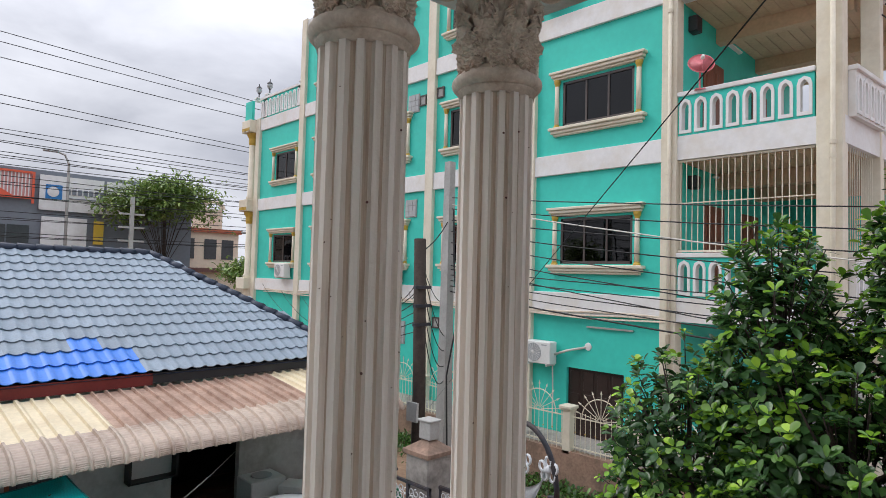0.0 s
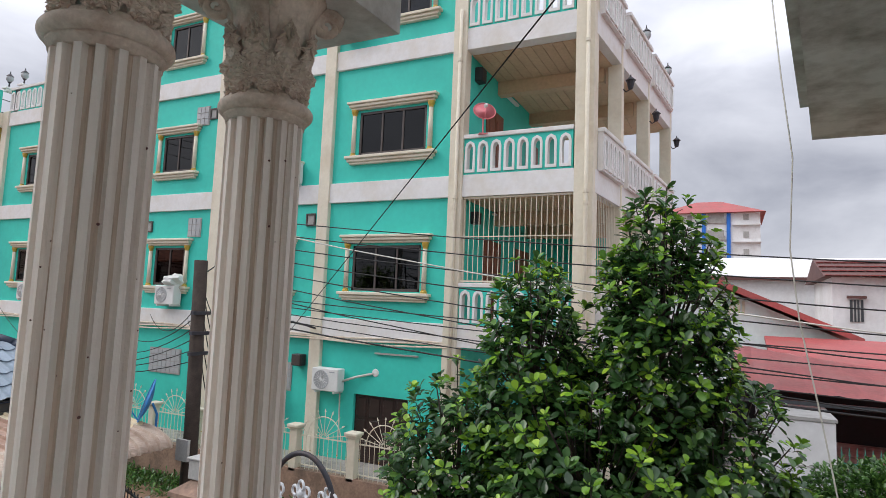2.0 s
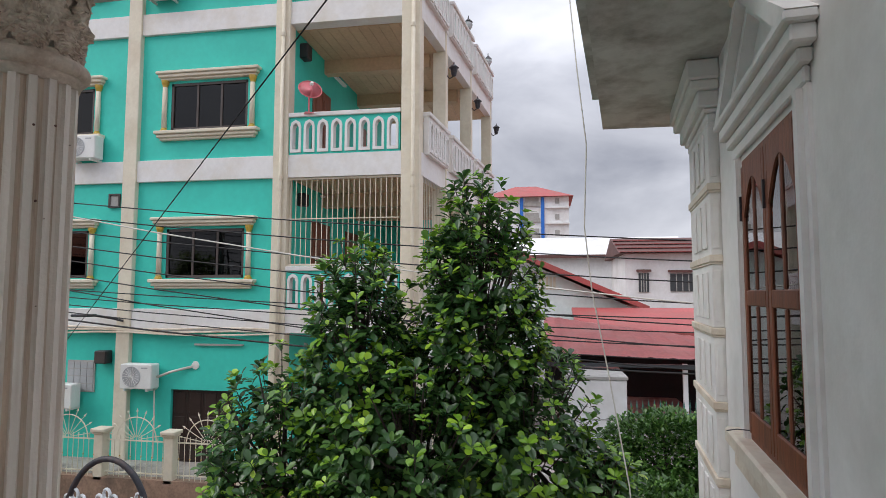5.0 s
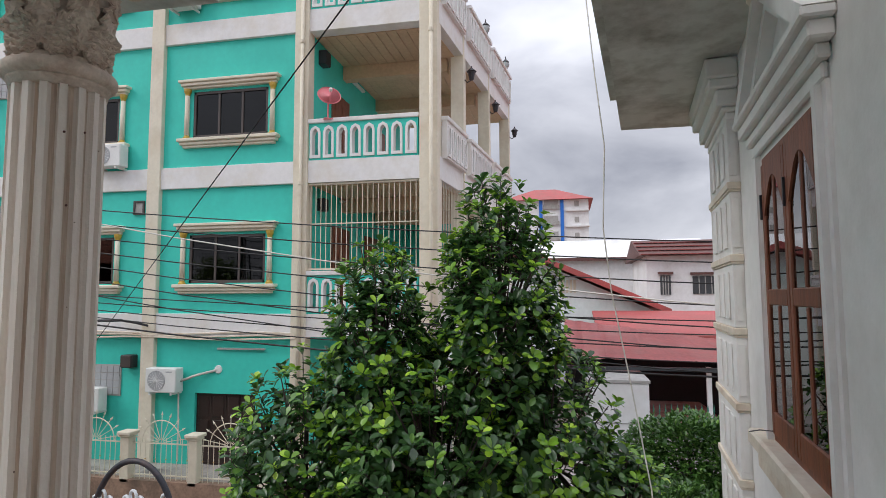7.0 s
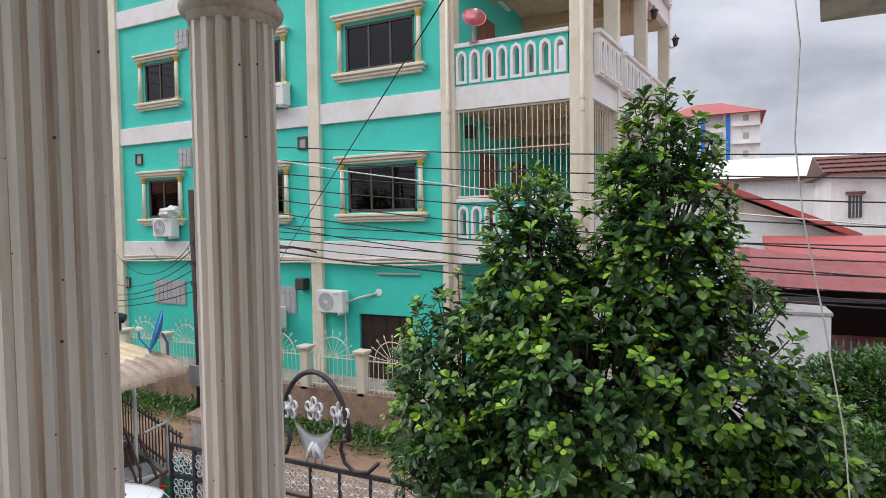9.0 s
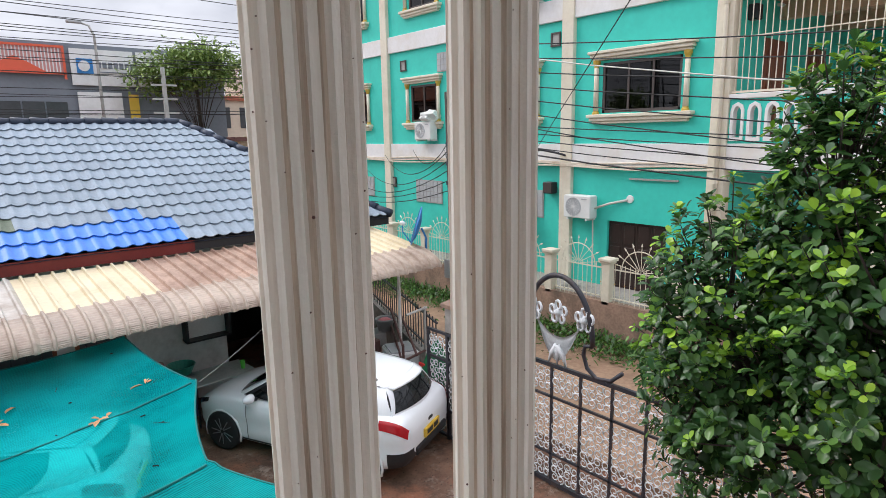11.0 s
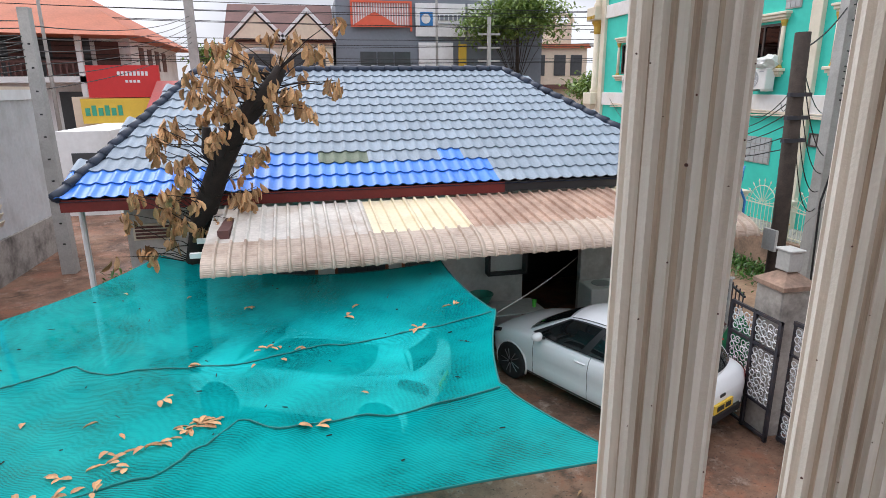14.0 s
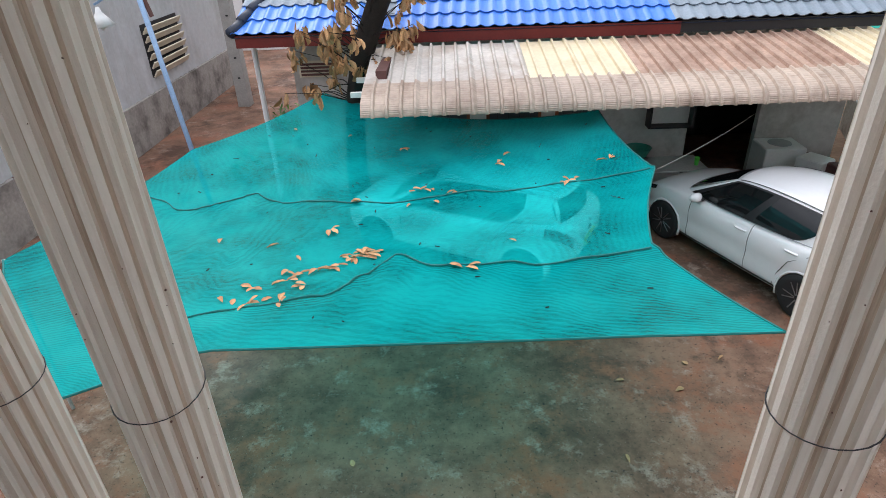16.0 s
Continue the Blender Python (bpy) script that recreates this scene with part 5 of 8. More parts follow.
def car(name, at, turn, paint, label):
    c = thing(name, label, "car", at, turn)
    c.matrix_basis = c.matrix_basis @ Matrix.Scale(0.95, 4)
    us = spread(0, len(CAR_LINE) - 1, 48)
    ks = spread(0, 10, 20)
    rows = [[car_skin(u, k) for k in ks] + [car_skin(u, k, s=-1) for k in reversed(ks[1:-1])] for u in us]
    bm = sheet([r + [r[0]] for r in rows])
    bmesh.ops.remove_doubles(bm, verts=bm.verts[:], dist=0.0005)
    bmesh.ops.holes_fill(bm, edges=bm.edges[:], sides=0)
    bmesh.ops.recalc_face_normals(bm, faces=bm.faces[:])
    part("body", bm, paint, c, smooth=True)
    bm = sheet([[Vector((ROOF_EDGE(u).x + (0.10 * (1 - u / 1.6) if u < 1.6 else -0.13 * max(0, (u - 3.4) / 1.6)) * (1 - w * w), ROOF_EDGE(u).y * w, ROOF_EDGE(u).z + 0.045 * (1 - w * w))) for w in spread(-1, 1, 12)] for u in spread(0, 5, 24)])
    bmesh.ops.recalc_face_normals(bm, faces=bm.faces[:])
    bmesh.ops.solidify(bm, geom=bm.faces[:], thickness=0.02)
    part("roof", bm, paint, c, smooth=True)
    for s in (1, -1):
        part("side_frame", sheet([[car_side(u, v, s, 0.012) for v in spread(-0.12, 1.0, 8)] for u in spread(0, 5, 30)]), paint, c, smooth=True)
        rise = lambda u: 0.05 + (0.42 * max(0.0, (u - 3.2) / 0.54) ** 2 if u > 3.2 else 0.0)
        part("window_trim", sheet([[car_side(u, rise(u) - 0.035 + (0.965 - rise(u)) * v, s, 0.006) for v in spread(0, 1, 6)] for u in spread(0.30, 3.80, 26)]), M_BLACK, c, "black window surround", smooth=True)
        for u0, u1 in ((0.55, 2.06), (2.28, 3.74)):
            part("side_window", sheet([[car_side(u, rise(u) + (0.89 - rise(u)) * v, s) for v in spread(0, 1, 6)] for u in spread(u0, u1, 16)]), M_CAR_GLASS, c, smooth=True)
        part("chrome_strip", tube(bmesh.new(), [car_side(u, 0.01, s, -0.004) for u in spread(0.35, 3.8, 20)], 0.007, 5), M_RIM, c)
        part("roof_seam", tube(bmesh.new(), [ROOF_EDGE(u) * 1.0 if s > 0 else Vector((ROOF_EDGE(u).x, -ROOF_EDGE(u).y, ROOF_EDGE(u).z)) for u in spread(0.2, 4.6, 20)], 0.006, 4), M_BLACK, c)
        u0, u1 = car_place(-1.99), car_place(-1.60)
        part("tail_lamp", sheet([[car_skin(u, 5.5 + 1.9 * v + 0.5 * (u - u0) / (u1 - u0) * (1 - v), 0.012, s) for v in spread(0, 1, 6)] for u in spread(u0, u1, 10)]), M_RED_LAMP, c, "red tail lamp", smooth=True)
        u0, u1 = car_place(1.62), car_place(2.02)
        part("headlamp", sheet([[car_skin(u, 5.7 + 1.5 * v + 0.7 * (1 - (u - u0) / (u1 - u0)) * (1 - v), 0.010, s) for v in spread(0, 1, 5)] for u in spread(u0, u1, 8)]), M_CAR_GLASS, c, "dark headlamp", smooth=True)
        for xs in (-0.36, 0.78):
            u = car_place(xs)
            part("door_seam", tube(bmesh.new(), [car_skin(u, k, 0.001, s) for k in spread(2.2, 7.9, 12)], 0.005, 4), M_BLACK, c)
        part("door_seam", tube(bmesh.new(), [car_skin(car_place(x), k, 0.001, s) for x, k in ((-1.42, 7.9), (-1.28, 6.5), (-1.02, 5.0), (-0.90, 3.6), (-0.86, 2.3))], 0.005, 4), M_BLACK, c)
        for xs in (-0.20, -1.02):
            p = car_skin(car_place(xs), 6.1, 0.012, s)
            part("door_handle", tube(bmesh.new(), [p + Vector((-0.10, -s * 0.012, 0)), p + Vector((-0.07, 0, 0)), p + Vector((0.07, 0, -0.004)), p + Vector((0.10, -s * 0.012, -0.004))], 0.015, 6), paint, c, smooth=True)
        part("sill_trim", sheet([[car_skin(u, k, 0.006, s) for k in spread(1.2, 2.3, 3)] for u in spread(car_place(-0.92), car_place(0.92), 10)]), M_BLACK, c)
        mr = bmesh.new()
        bmesh.ops.create_icosphere(mr, subdivisions=2, radius=1.0)
        for v in mr.verts:
            v.co = Vector((0.60 + 0.075 * v.co.x + 0.03 * abs(v.co.y), s * 0.93 + 0.115 * v.co.y, 1.02 + 0.075 * v.co.z))
        part("mirror", mr, paint, c, smooth=True)
        part("mirror_arm", tube(bmesh.new(), [(0.60, s * 0.78, 0.96), (0.60, s * 0.86, 0.985)], 0.025, 6), M_BLACK, c)
        for x in (1.29, -1.29):
            w = new("wheel")
            w.matrix_basis = pose(x, s * 0.775, 0.32)
            w.parent = c
            for nm, prof, m_ in (("tyre", [(0.22, -0.10), (0.295, -0.105), (0.32, -0.07), (0.32, 0.07), (0.299, 0.098), (0.232, 0.094)], M_TYRE), ("rim", [(0.234, -0.06), (0.234, 0.092), (0.22, 0.094), (0.205, 0.045), (0.0, 0.04)], M_BLACK)):
                part(nm, lathe(bmesh.new(), prof, 28, m=pose(0, 0, 0, -90 * s, 0, 0)), m_, w, smooth=True)
            for k in range(10):
                a = 2 * math.pi * (k + 0.3 * (k % 2)) / 10
                part("spoke", tube(bmesh.new(), [(0.035 * math.cos(a), s * 0.085, 0.035 * math.sin(a)), (0.22 * math.cos(a + 0.10), s * 0.090, 0.22 * math.sin(a + 0.10))], [0.014, 0.011], 5), M_RIM, w)
            part("hub", lathe(bmesh.new(), [(0.045, 0.05), (0.045, 0.090), (0.0, 0.094)], 12, m=pose(0, 0, 0, -90 * s, 0, 0)), M_RIM, w)
            arch = [(x + 0.362 * math.cos(math.pi * (i / 12 * 1.2 - 0.1)), s * 0.835, 0.31 + 0.362 * math.sin(math.pi * (i / 12 * 1.2 - 0.1))) for i in range(13)]
            part("wheel_arch", tube(bmesh.new(), arch, 0.020, 6), paint, c, smooth=True)
            # black disc proud of the body paints the well's shade
            dk = bmesh.new()
            slab(dk, [(x + 0.357 * math.cos(2 * math.pi * i / 24), max(0.19, 0.31 + 0.357 * math.sin(2 * math.pi * i / 24))) for i in range(24)], s * 0.60, s * 0.846, "y")
            part("wheel_well", dk, M_BLACK, c)
    part("windscreen", sheet([[car_end(True, v, w) for w in spread(-0.94, 0.94, 12)] for v in spread(-0.05, 0.97, 6)]), M_CAR_GLASS, c, smooth=True)
    part("screen_pillars", sheet([[car_end(True, v, w, 0.012) for w in spread(-1, 1, 12)] for v in spread(-0.12, 1.0, 6)]), paint, c, smooth=True)
    part("tailgate", sheet([[car_end(False, v, w, 0.012) for w in spread(-1, 1, 12)] for v in spread(-0.25, 1.0, 8)]), paint, c, "white tailgate", smooth=True)
    part("rear_window", sheet([[car_end(False, v, w * (0.93 - 0.10 * v)) for w in spread(-1, 1, 12)] for v in spread(0.03, 0.90, 6)]), M_CAR_GLASS, c, smooth=True)
    bm = sheet([[Vector((-1.50 - 0.13 * (1 - w * w) - 0.17 * q, 0.50 * w * (1 - 0.08 * q), 1.395 + 0.045 * (1 - w * w) - 0.035 * q)) for w in spread(-1, 1, 12)] for q in spread(0, 1, 4)])
    bmesh.ops.recalc_face_normals(bm, faces=bm.faces[:])
    bmesh.ops.solidify(bm, geom=bm.faces[:], thickness=0.025)
    part("spoiler", bm, paint, c, smooth=True)
    # black filler solid stands in for shade inside the cabin
    cabin = sheet([[car_side(u, v, s, 0.03) for v, s in ((0.0, 1), (0.5, 1), (0.96, 1), (0.96, -1), (0.5, -1), (0.0, -1), (0.0, 1))] for u in spread(0.15, 4.9, 12)])
    bmesh.ops.remove_doubles(cabin, verts=cabin.verts[:], dist=0.0005)
    bmesh.ops.holes_fill(cabin, edges=cabin.edges[:], sides=0)
    part("interior", cabin, M_BLACK, c, "black solid for the cabin's shade behind the glass")
    for s in (1, -1):
        part("rear_bumper", sheet([[car_skin(u, k, 0.010, s) for k in spread(1.0, 3.6, 5)] for u in spread(car_place(-2.02), car_place(-1.72), 8)]), M_BLACK, c, "black lower bumper", smooth=True)
    part("rear_bumper_trim", boxes((-2.05, -0.50, 0.42, -1.95, 0.50, 0.55), bevel=0.02), M_BLACK, c)
    part("number_plate", boxes((-2.055, -0.24, 0.58, -2.02, 0.24, 0.71)), M_SIGN_YELLOW, c, "yellow number plate with dark bars")
    part("plate_bars", boxes((-2.06, -0.18, 0.61, -2.055, -0.04, 0.68), (-2.06, 0.0, 0.61, -2.055, 0.18, 0.68)), M_BLACK, c)
    part("badge", boxes((-2.03, -0.07, 0.77, -1.99, 0.07, 0.82), bevel=0.01), M_BLACK, c)
    return c


M_CAR_GLASS = mat("car_glass", (0.010, 0.012, 0.013), 0.06, vary=0.1, bump=0, spec=0.5)
car("parked_car", (5.08, 6.83, 0), 115.0, M_CAR, "white hatchback parked on the wet yard")
car("parked_car", (0.74, 7.45, 0), 153, M_CAR, "white hatchback parked under the shade net")

# ---- details on the teal building ----


def air_unit(x, y, z, size=(0.30, 0.80, 0.56), turn=0.0):
    a = thing("air_conditioner", "white outdoor air conditioner unit on wall brackets", "air conditioner", (x, y, z), turn, group="air conditioners")
    d, w, h = size
    part("case", boxes((-d, -w / 2, 0, 0, w / 2, h), bevel=0.02), M_WHITE_PLASTIC, a)
    part("fan_ring", tube(bmesh.new(), [(-d - 0.004, 0.10 + 0.22 * math.cos(t_), h / 2 + 0.22 * math.sin(t_)) for t_ in [2 * math.pi * i / 24 for i in range(24)]], 0.012, 5, closed=True), M_GREY_PLASTIC, a)
    part("fan_back", lathe(bmesh.new(), [(0.215, 0), (0.20, 0.004), (0.0, 0.005)], 24, m=Matrix.Translation((-d - 0.001, 0.10, h / 2)) @ pose(0, 0, 0, 0, -90, 0)), M_GREY_PLASTIC, a)
    for k in range(9):
        ang = math.pi * k / 9
        c, s = 0.215 * math.cos(ang), 0.215 * math.sin(ang)
        part("grille_bar", tube(bmesh.new(), [(-d - 0.010, 0.10 - c, h / 2 - s), (-d - 0.010, 0.10 + c, h / 2 + s)], 0.005, 4), M_WHITE_PLASTIC, a)
    part("badge", boxes((-d - 0.004, -w / 2 + 0.10, h - 0.10, -d - 0.001, -w / 2 + 0.26, h - 0.07)), M_GREY_PLASTIC, a)
    for s in (-1, 1):
        part("bracket", boxes((-d, s * w * 0.35 - 0.02, -0.05, 0.10, s * w * 0.35 + 0.02, 0.0)), M_WHITE_PLASTIC, a)
    return a


air_unit(FX + 0.0, 7.93, 2.60)
air_unit(FX - 0.02, 9.95, 2.10)
air_unit(FX + 0.0, 13.95, 4.55)
air_unit(FX + 0.0, 7.75, 11.85)
air_unit(FX + 0.0, 9.65, 7.98)
air_unit(FX + 0.0, 21.0, 4.50)
pp = thing("drain_pipe", "pale pipe running from the air conditioner into the wall", "pipe", (0, 0, 0))
part("pipe", tube(bmesh.new(), [(FX - 0.1, 7.55, 2.85), (FX - 0.02, 7.2, 2.98), (FX + 0.07, 6.72, 3.10)], 0.03, 7), M_WIRE_PALE, pp, smooth=True)
part("patch", lathe(bmesh.new(), [(0.10, 0), (0.09, 0.03), (0.0, 0.04)], 12, m=Matrix.Translation((FX + 0.085, 6.68, 3.12)) @ pose(0, 0, 0, 0, -90, 0)), M_WHITE_PLASTIC, pp)
part("down_pipe", tube(bmesh.new(), [(FX - 0.08, 7.6, 2.6), (FX - 0.02, 7.62, 1.9), (FX - 0.02, 7.62, 1.0)], 0.02, 6), M_WIRE_PALE, pp)
sb = thing("loudspeaker", "black loudspeaker box fixed to the teal wall", "loudspeaker", (FX, 8.98, 3.28))
part("case", boxes((-0.16, -0.15, -0.15, 0.08, 0.15, 0.15), bevel=0.02), M_BLACK, sb)
part("grille", boxes((-0.175, -0.13, -0.13, -0.16, 0.13, 0.13)), M_DARK_FRAME, sb)
sb = thing("loudspeaker", "black loudspeaker box under the veranda ceiling", "loudspeaker", (14.0, 4.40, 10.62), -90)
part("case", boxes((-0.12, -0.15, -0.18, 0.10, 0.15, 0.18), bevel=0.02), M_BLACK, sb)
sb = thing("loudspeaker", "black loudspeaker box in the barred veranda", "loudspeaker", (14.0, 4.40, 7.0), -90)
part("case", boxes((-0.12, -0.12, -0.15, 0.10, 0.12, 0.15), bevel=0.02), M_BLACK, sb)

for i, (ya, yb, za, zb) in enumerate(((9.29, 9.98, 2.46, 3.16), (13.46, 14.75, 2.52, 3.22), (13.05, 13.55, 6.62, 7.15), (13.05, 13.55, 10.05, 10.6), (17.3, 18.6, 2.52, 3.2))):
    gb = thing("glass_block_window", "grey glass block window in the teal wall", "window", (FX, 0, 0), group="glass block windows")
    ny, nz = max(2, round((yb - ya) / 0.19)), max(2, round((zb - za) / 0.19))
    part("frame", boxes((0.05, ya - 0.02, za - 0.02, 0.078, yb + 0.02, zb + 0.02)), M_POLE, gb)
    for a in range(ny):
        for b in range(nz):
            dy, dz = (yb - ya) / ny, (zb - za) / nz
            part("glass_block", boxes((0.035, ya + a * dy + 0.012, za + b * dz + 0.012, 0.05, ya + (a + 1) * dy - 0.012, za + (b + 1) * dz - 0.012)), M_GREY_PLASTIC, gb)
for y, z in ((8.94, 6.99), (12.85, 10.35), (12.05, 10.45), (15.3, 6.95), (16.05, 3.1), (12.0, 3.3)):
    v_ = thing("vent_window", "small dark framed ventilation window", "window", (FX, y, z), group="vent windows")
    part("frame", boxes((0.03, -0.15, -0.17, 0.078, -0.11, 0.17), (0.03, 0.11, -0.17, 0.078, 0.15, 0.17), (0.03, -0.11, -0.17, 0.078, 0.11, -0.13), (0.03, -0.11, 0.13, 0.078, 0.11, 0.17)), M_DARK_FRAME, v_)
    part("fan", boxes((0.06, -0.11, -0.13, 0.075, 0.11, 0.13)), M_POLE, v_)

M_SHUTTER = mat("dark_shutter_wood", (0.035, 0.02, 0.017), 0.4, vary=0.2, scale=4, bump=0.08)
sh = thing("panelled_shutter", "dark brown panelled wooden window shutter, closed", "shutter", (FX + 0.16, 6.505, 0.9))
for k in range(4):
    y0 = -0.775 + k * 0.3875
    leaf = part("leaf", boxes((0, y0 + 0.005, 0, 0.04, y0 + 0.382, 1.66)), M_SHUTTER, sh)
    for z0, z1 in ((0.08, 0.52), (0.60, 1.04), (1.12, 1.58)):
        part("panel", boxes((-0.02, y0 + 0.06, z0, 0.0, y0 + 0.33, z1), bevel=0.008), M_SHUTTER, leaf)

# doors, tube lamp, dish and pillars in the verandas
for z, name in ((7.93, "upper"), (4.41, "lower")):
    for xd in ((15.4, 17.9) if z < 5 else (15.3, 18.6)):
        dr = thing("panelled_door", "red-brown panelled double door on the veranda", "door", (xd, 4.48, z), group="veranda doors")
        part("frame", boxes((-0.62, 0.0, 0, -0.54, 0.04, 2.1), (0.54, 0.0, 0, 0.62, 0.04, 2.1), (-0.62, 0.0, 2.1, 0.62, 0.04, 2.18)), M_WOOD, dr)
        for s in (-1, 1):
            lf = part("leaf", boxes((min(0.01 * s, 0.54 * s), 0.0, 0.0, max(0.01 * s, 0.54 * s), 0.03, 2.1)), M_WOOD, dr)
            for z0, z1 in ((0.15, 0.65), (0.78, 1.28), (1.4, 1.95)):
                part("panel", boxes((s * 0.275 - 0.18, -0.02, z0, s * 0.275 + 0.18, 0.0, z1), bevel=0.01), M_WOOD, lf)
    tl = thing("tube_lamp", "white fluorescent tube lamp on the veranda wall", "lamp", (16.4 if z > 5 else 15.9, 4.47, z + 2.9), group="tube lamps")
    part("tray", boxes((-0.6, -0.05, -0.03, 0.6, 0.03, 0.03)), M_WHITE_PLASTIC, tl)
    part("tube", tube(bmesh.new(), [(-0.57, -0.07, 0), (0.57, -0.07, 0)], 0.015, 6), M_WHITE_PLASTIC, tl)


def dish(name, at, turn, tilt, r, material, label):
    d = thing(name, label, "satellite dish", at, turn)
    prof = [(r * i / 6, 0.22 * r * (i / 6) ** 2) for i in range(7)]
    bm = lathe(bmesh.new(), prof[1:], 28)
    ob = part("reflector", bm, material, d, smooth=True)
    ob.matrix_basis = pose(0, 0, 0, tilt)
    part("rim", tube(bmesh.new(), [(r * math.cos(t_), r * math.sin(t_), 0.22 * r) for t_ in [2 * math.pi * i / 28 for i in range(28)]], 0.012, 5, closed=True), material, ob)
    part("feed_arm", tube(bmesh.new(), [(0, -r * 0.95, 0.2 * r), (0, -r * 0.5, r * 0.8), (0, -r * 0.1, r * 0.95)], 0.012, 6), material, ob)
    part("receiver", lathe(bmesh.new(), [(0.03, -0.06), (0.045, 0.0), (0.03, 0.05)], 10, (0, -r * 0.08, r * 0.95)), M_WHITE_PLASTIC, ob)
    part("mast", tube(bmesh.new(), [(0, 0.02, -0.02), (0, 0.10, -0.2), (0, 0.10, -r - 0.22)], 0.02, 7), material, d)
    part("foot", boxes((-0.10, 0.0, -r - 0.24, 0.10, 0.20, -r - 0.22)), material, d)
    return d


dish("satellite_dish", (FX - 0.10, 3.95, 9.36), -58, 62, 0.26, M_PINK, "faded pink satellite dish on the veranda rail")
dish("satellite_dish", (7.75, 7.55, 3.02), -128, 72, 0.36, M_SIGN_BLUE, "blue satellite dish mounted on the awning end")


def globe_lamp(at):
    g = thing("post_lamp", "small black lantern with a clear globe on the parapet", "lamp", at, group="parapet lamps")
    part("pedestal", boxes((-0.12, -0.12, 0, 0.12, 0.12, 0.10), (-0.16, -0.16, 0.10, 0.16, 0.16, 0.17), bevel=0.01), M_BAND, g)
    part("stem", lathe(bmesh.new(), [(0.06, 0.17), (0.03, 0.22), (0.025, 0.34), (0.07, 0.40)], 10), M_IRON, g)
    part("globe", lathe(bmesh.new(), [(0.06, 0.40), (0.12, 0.47), (0.135, 0.54), (0.10, 0.64)], 12), M_GREY_PLASTIC, g, smooth=True)
    part("hood", lathe(bmesh.new(), [(0.135, 0.63), (0.07, 0.70), (0.02, 0.75), (0.015, 0.83), (0.0, 0.85)], 10), M_IRON, g)


for at in ((18.4, south(18.4) + 0.1, 12.52), (21.4, south(21.4) + 0.1, 12.52), (15.6, south(15.6) + 0.1, 12.52), (13.5, 24.3, 12.52), (13.5, 23.3, 12.52), (13.5, 20.4, 12.52)):
    globe_lamp(at)
for cx in (15.6, 18.4, 21.4):
    part("parapet_post", boxes((cx - 0.16, south(cx) - 0.02, 11.55, cx + 0.16, south(cx) + 0.26, 12.52), bevel=0.01), M_BAND, teal)
    wl_ = thing("wall_lantern", "black wall lantern on a veranda pillar", "lamp", (cx, south(cx) - 0.003, 10.55), group="wall lanterns")
    part("arm", tube(bmesh.new(), [(0, 0.0, -0.12), (0, -0.07, -0.20), (0, -0.17, -0.14)], 0.016, 6), M_IRON, wl_)
    part("lantern", lathe(bmesh.new(), [(0.03, -0.15), (0.06, -0.13), (0.10, 0.07), (0.135, 0.08), (0.06, 0.15), (0.02, 0.18), (0.015, 0.23), (0.0, 0.24)], 8, (0, -0.18, 0)), M_IRON, wl_)
for y in (23.3, 20.4):
    part("parapet_post", boxes((FX + 0.02, y - 0.15, 11.55, FX + 0.32, y + 0.15, 12.52), bevel=0.01), M_BAND, teal)
# far corner: gold-capped round columns on two storeys and a small balcony
part("corner_slab", boxes((FX - 0.35, 23.97, 11.0, FX + 1.2, 24.75, 11.55), bevel=0.02), M_CREAM, teal)
part("corner_slab", boxes((FX - 0.35, 23.97, 7.40, FX + 1.2, 24.75, 7.93), bevel=0.02), M_CREAM, teal)
part("corner_slab", boxes((FX - 0.35, 23.97, 3.90, FX + 1.2, 24.75, 4.40), bevel=0.02), M_CREAM, teal)
part("corner_base", boxes((FX - 0.1, 24.0, 0.0, FX + 0.5, 24.5, 3.9)), M_CREAM, teal)
part("corner_parapet", boxes((FX - 0.25, 24.0, 11.55, FX - 0.13, 24.65, 12.42)), M_TEAL, teal)
for z0, z1 in ((4.40, 7.40), (7.93, 11.0)):
    part("round_column", lathe(bmesh.new(), [(0.20, z0), (0.20, z0 + 0.12), (0.15, z0 + 0.2), (0.135, z1 - 0.55)], 16, (FX, 24.35, 0)), M_CREAM, teal, smooth=True)
    part("gold_capital", lathe(bmesh.new(), [(0.14, z1 - 0.55), (0.17, z1 - 0.45), (0.17, z1 - 0.25), (0.26, z1 - 0.08), (0.26, z1)], 12, (FX, 24.35, 0)), M_GOLD, teal, "gold leafy capital")
    for k in range(6):
        part("gold_bracket", boxes((FX - 0.38, 24.0 + 0.12 * k, z1 + 0.05, FX - 0.352, 24.07 + 0.12 * k, z1 + 0.18)), M_GOLD, teal)
# conduit bundle and rain pipes
cb = thing("conduit", "yellowed cable conduit fixed along the white band", "conduit", (0, 0, 0))
for k, z in enumerate((3.96, 3.90, 3.84)):
    pts = [(FX - 0.03 - 0.01 * k, 4.7 + 0.9 * i, z + 0.03 * math.sin(i * 1.3 + k)) for i in range(21)]
    part("tube", tube(bmesh.new(), pts, 0.022, 5), M_CREAM_TRIM, cb)
for y in (4.62, 1.55):
    rp = thing("rain_pipe", "cream plastic rain pipe on a pillar", "pipe", (FX - 0.1, y, 0.0), group="rain pipes")
    part("pipe", tube(bmesh.new(), [(0, 0, 0.9), (0, 0, 12.0)], 0.045, 8), M_CREAM, rp, smooth=True)
    for z in (3.6, 7.1, 7.35, 10.7):
        part("collar", lathe(bmesh.new(), [(0.06, z), (0.06, z + 0.08)], 8), M_CREAM, rp)
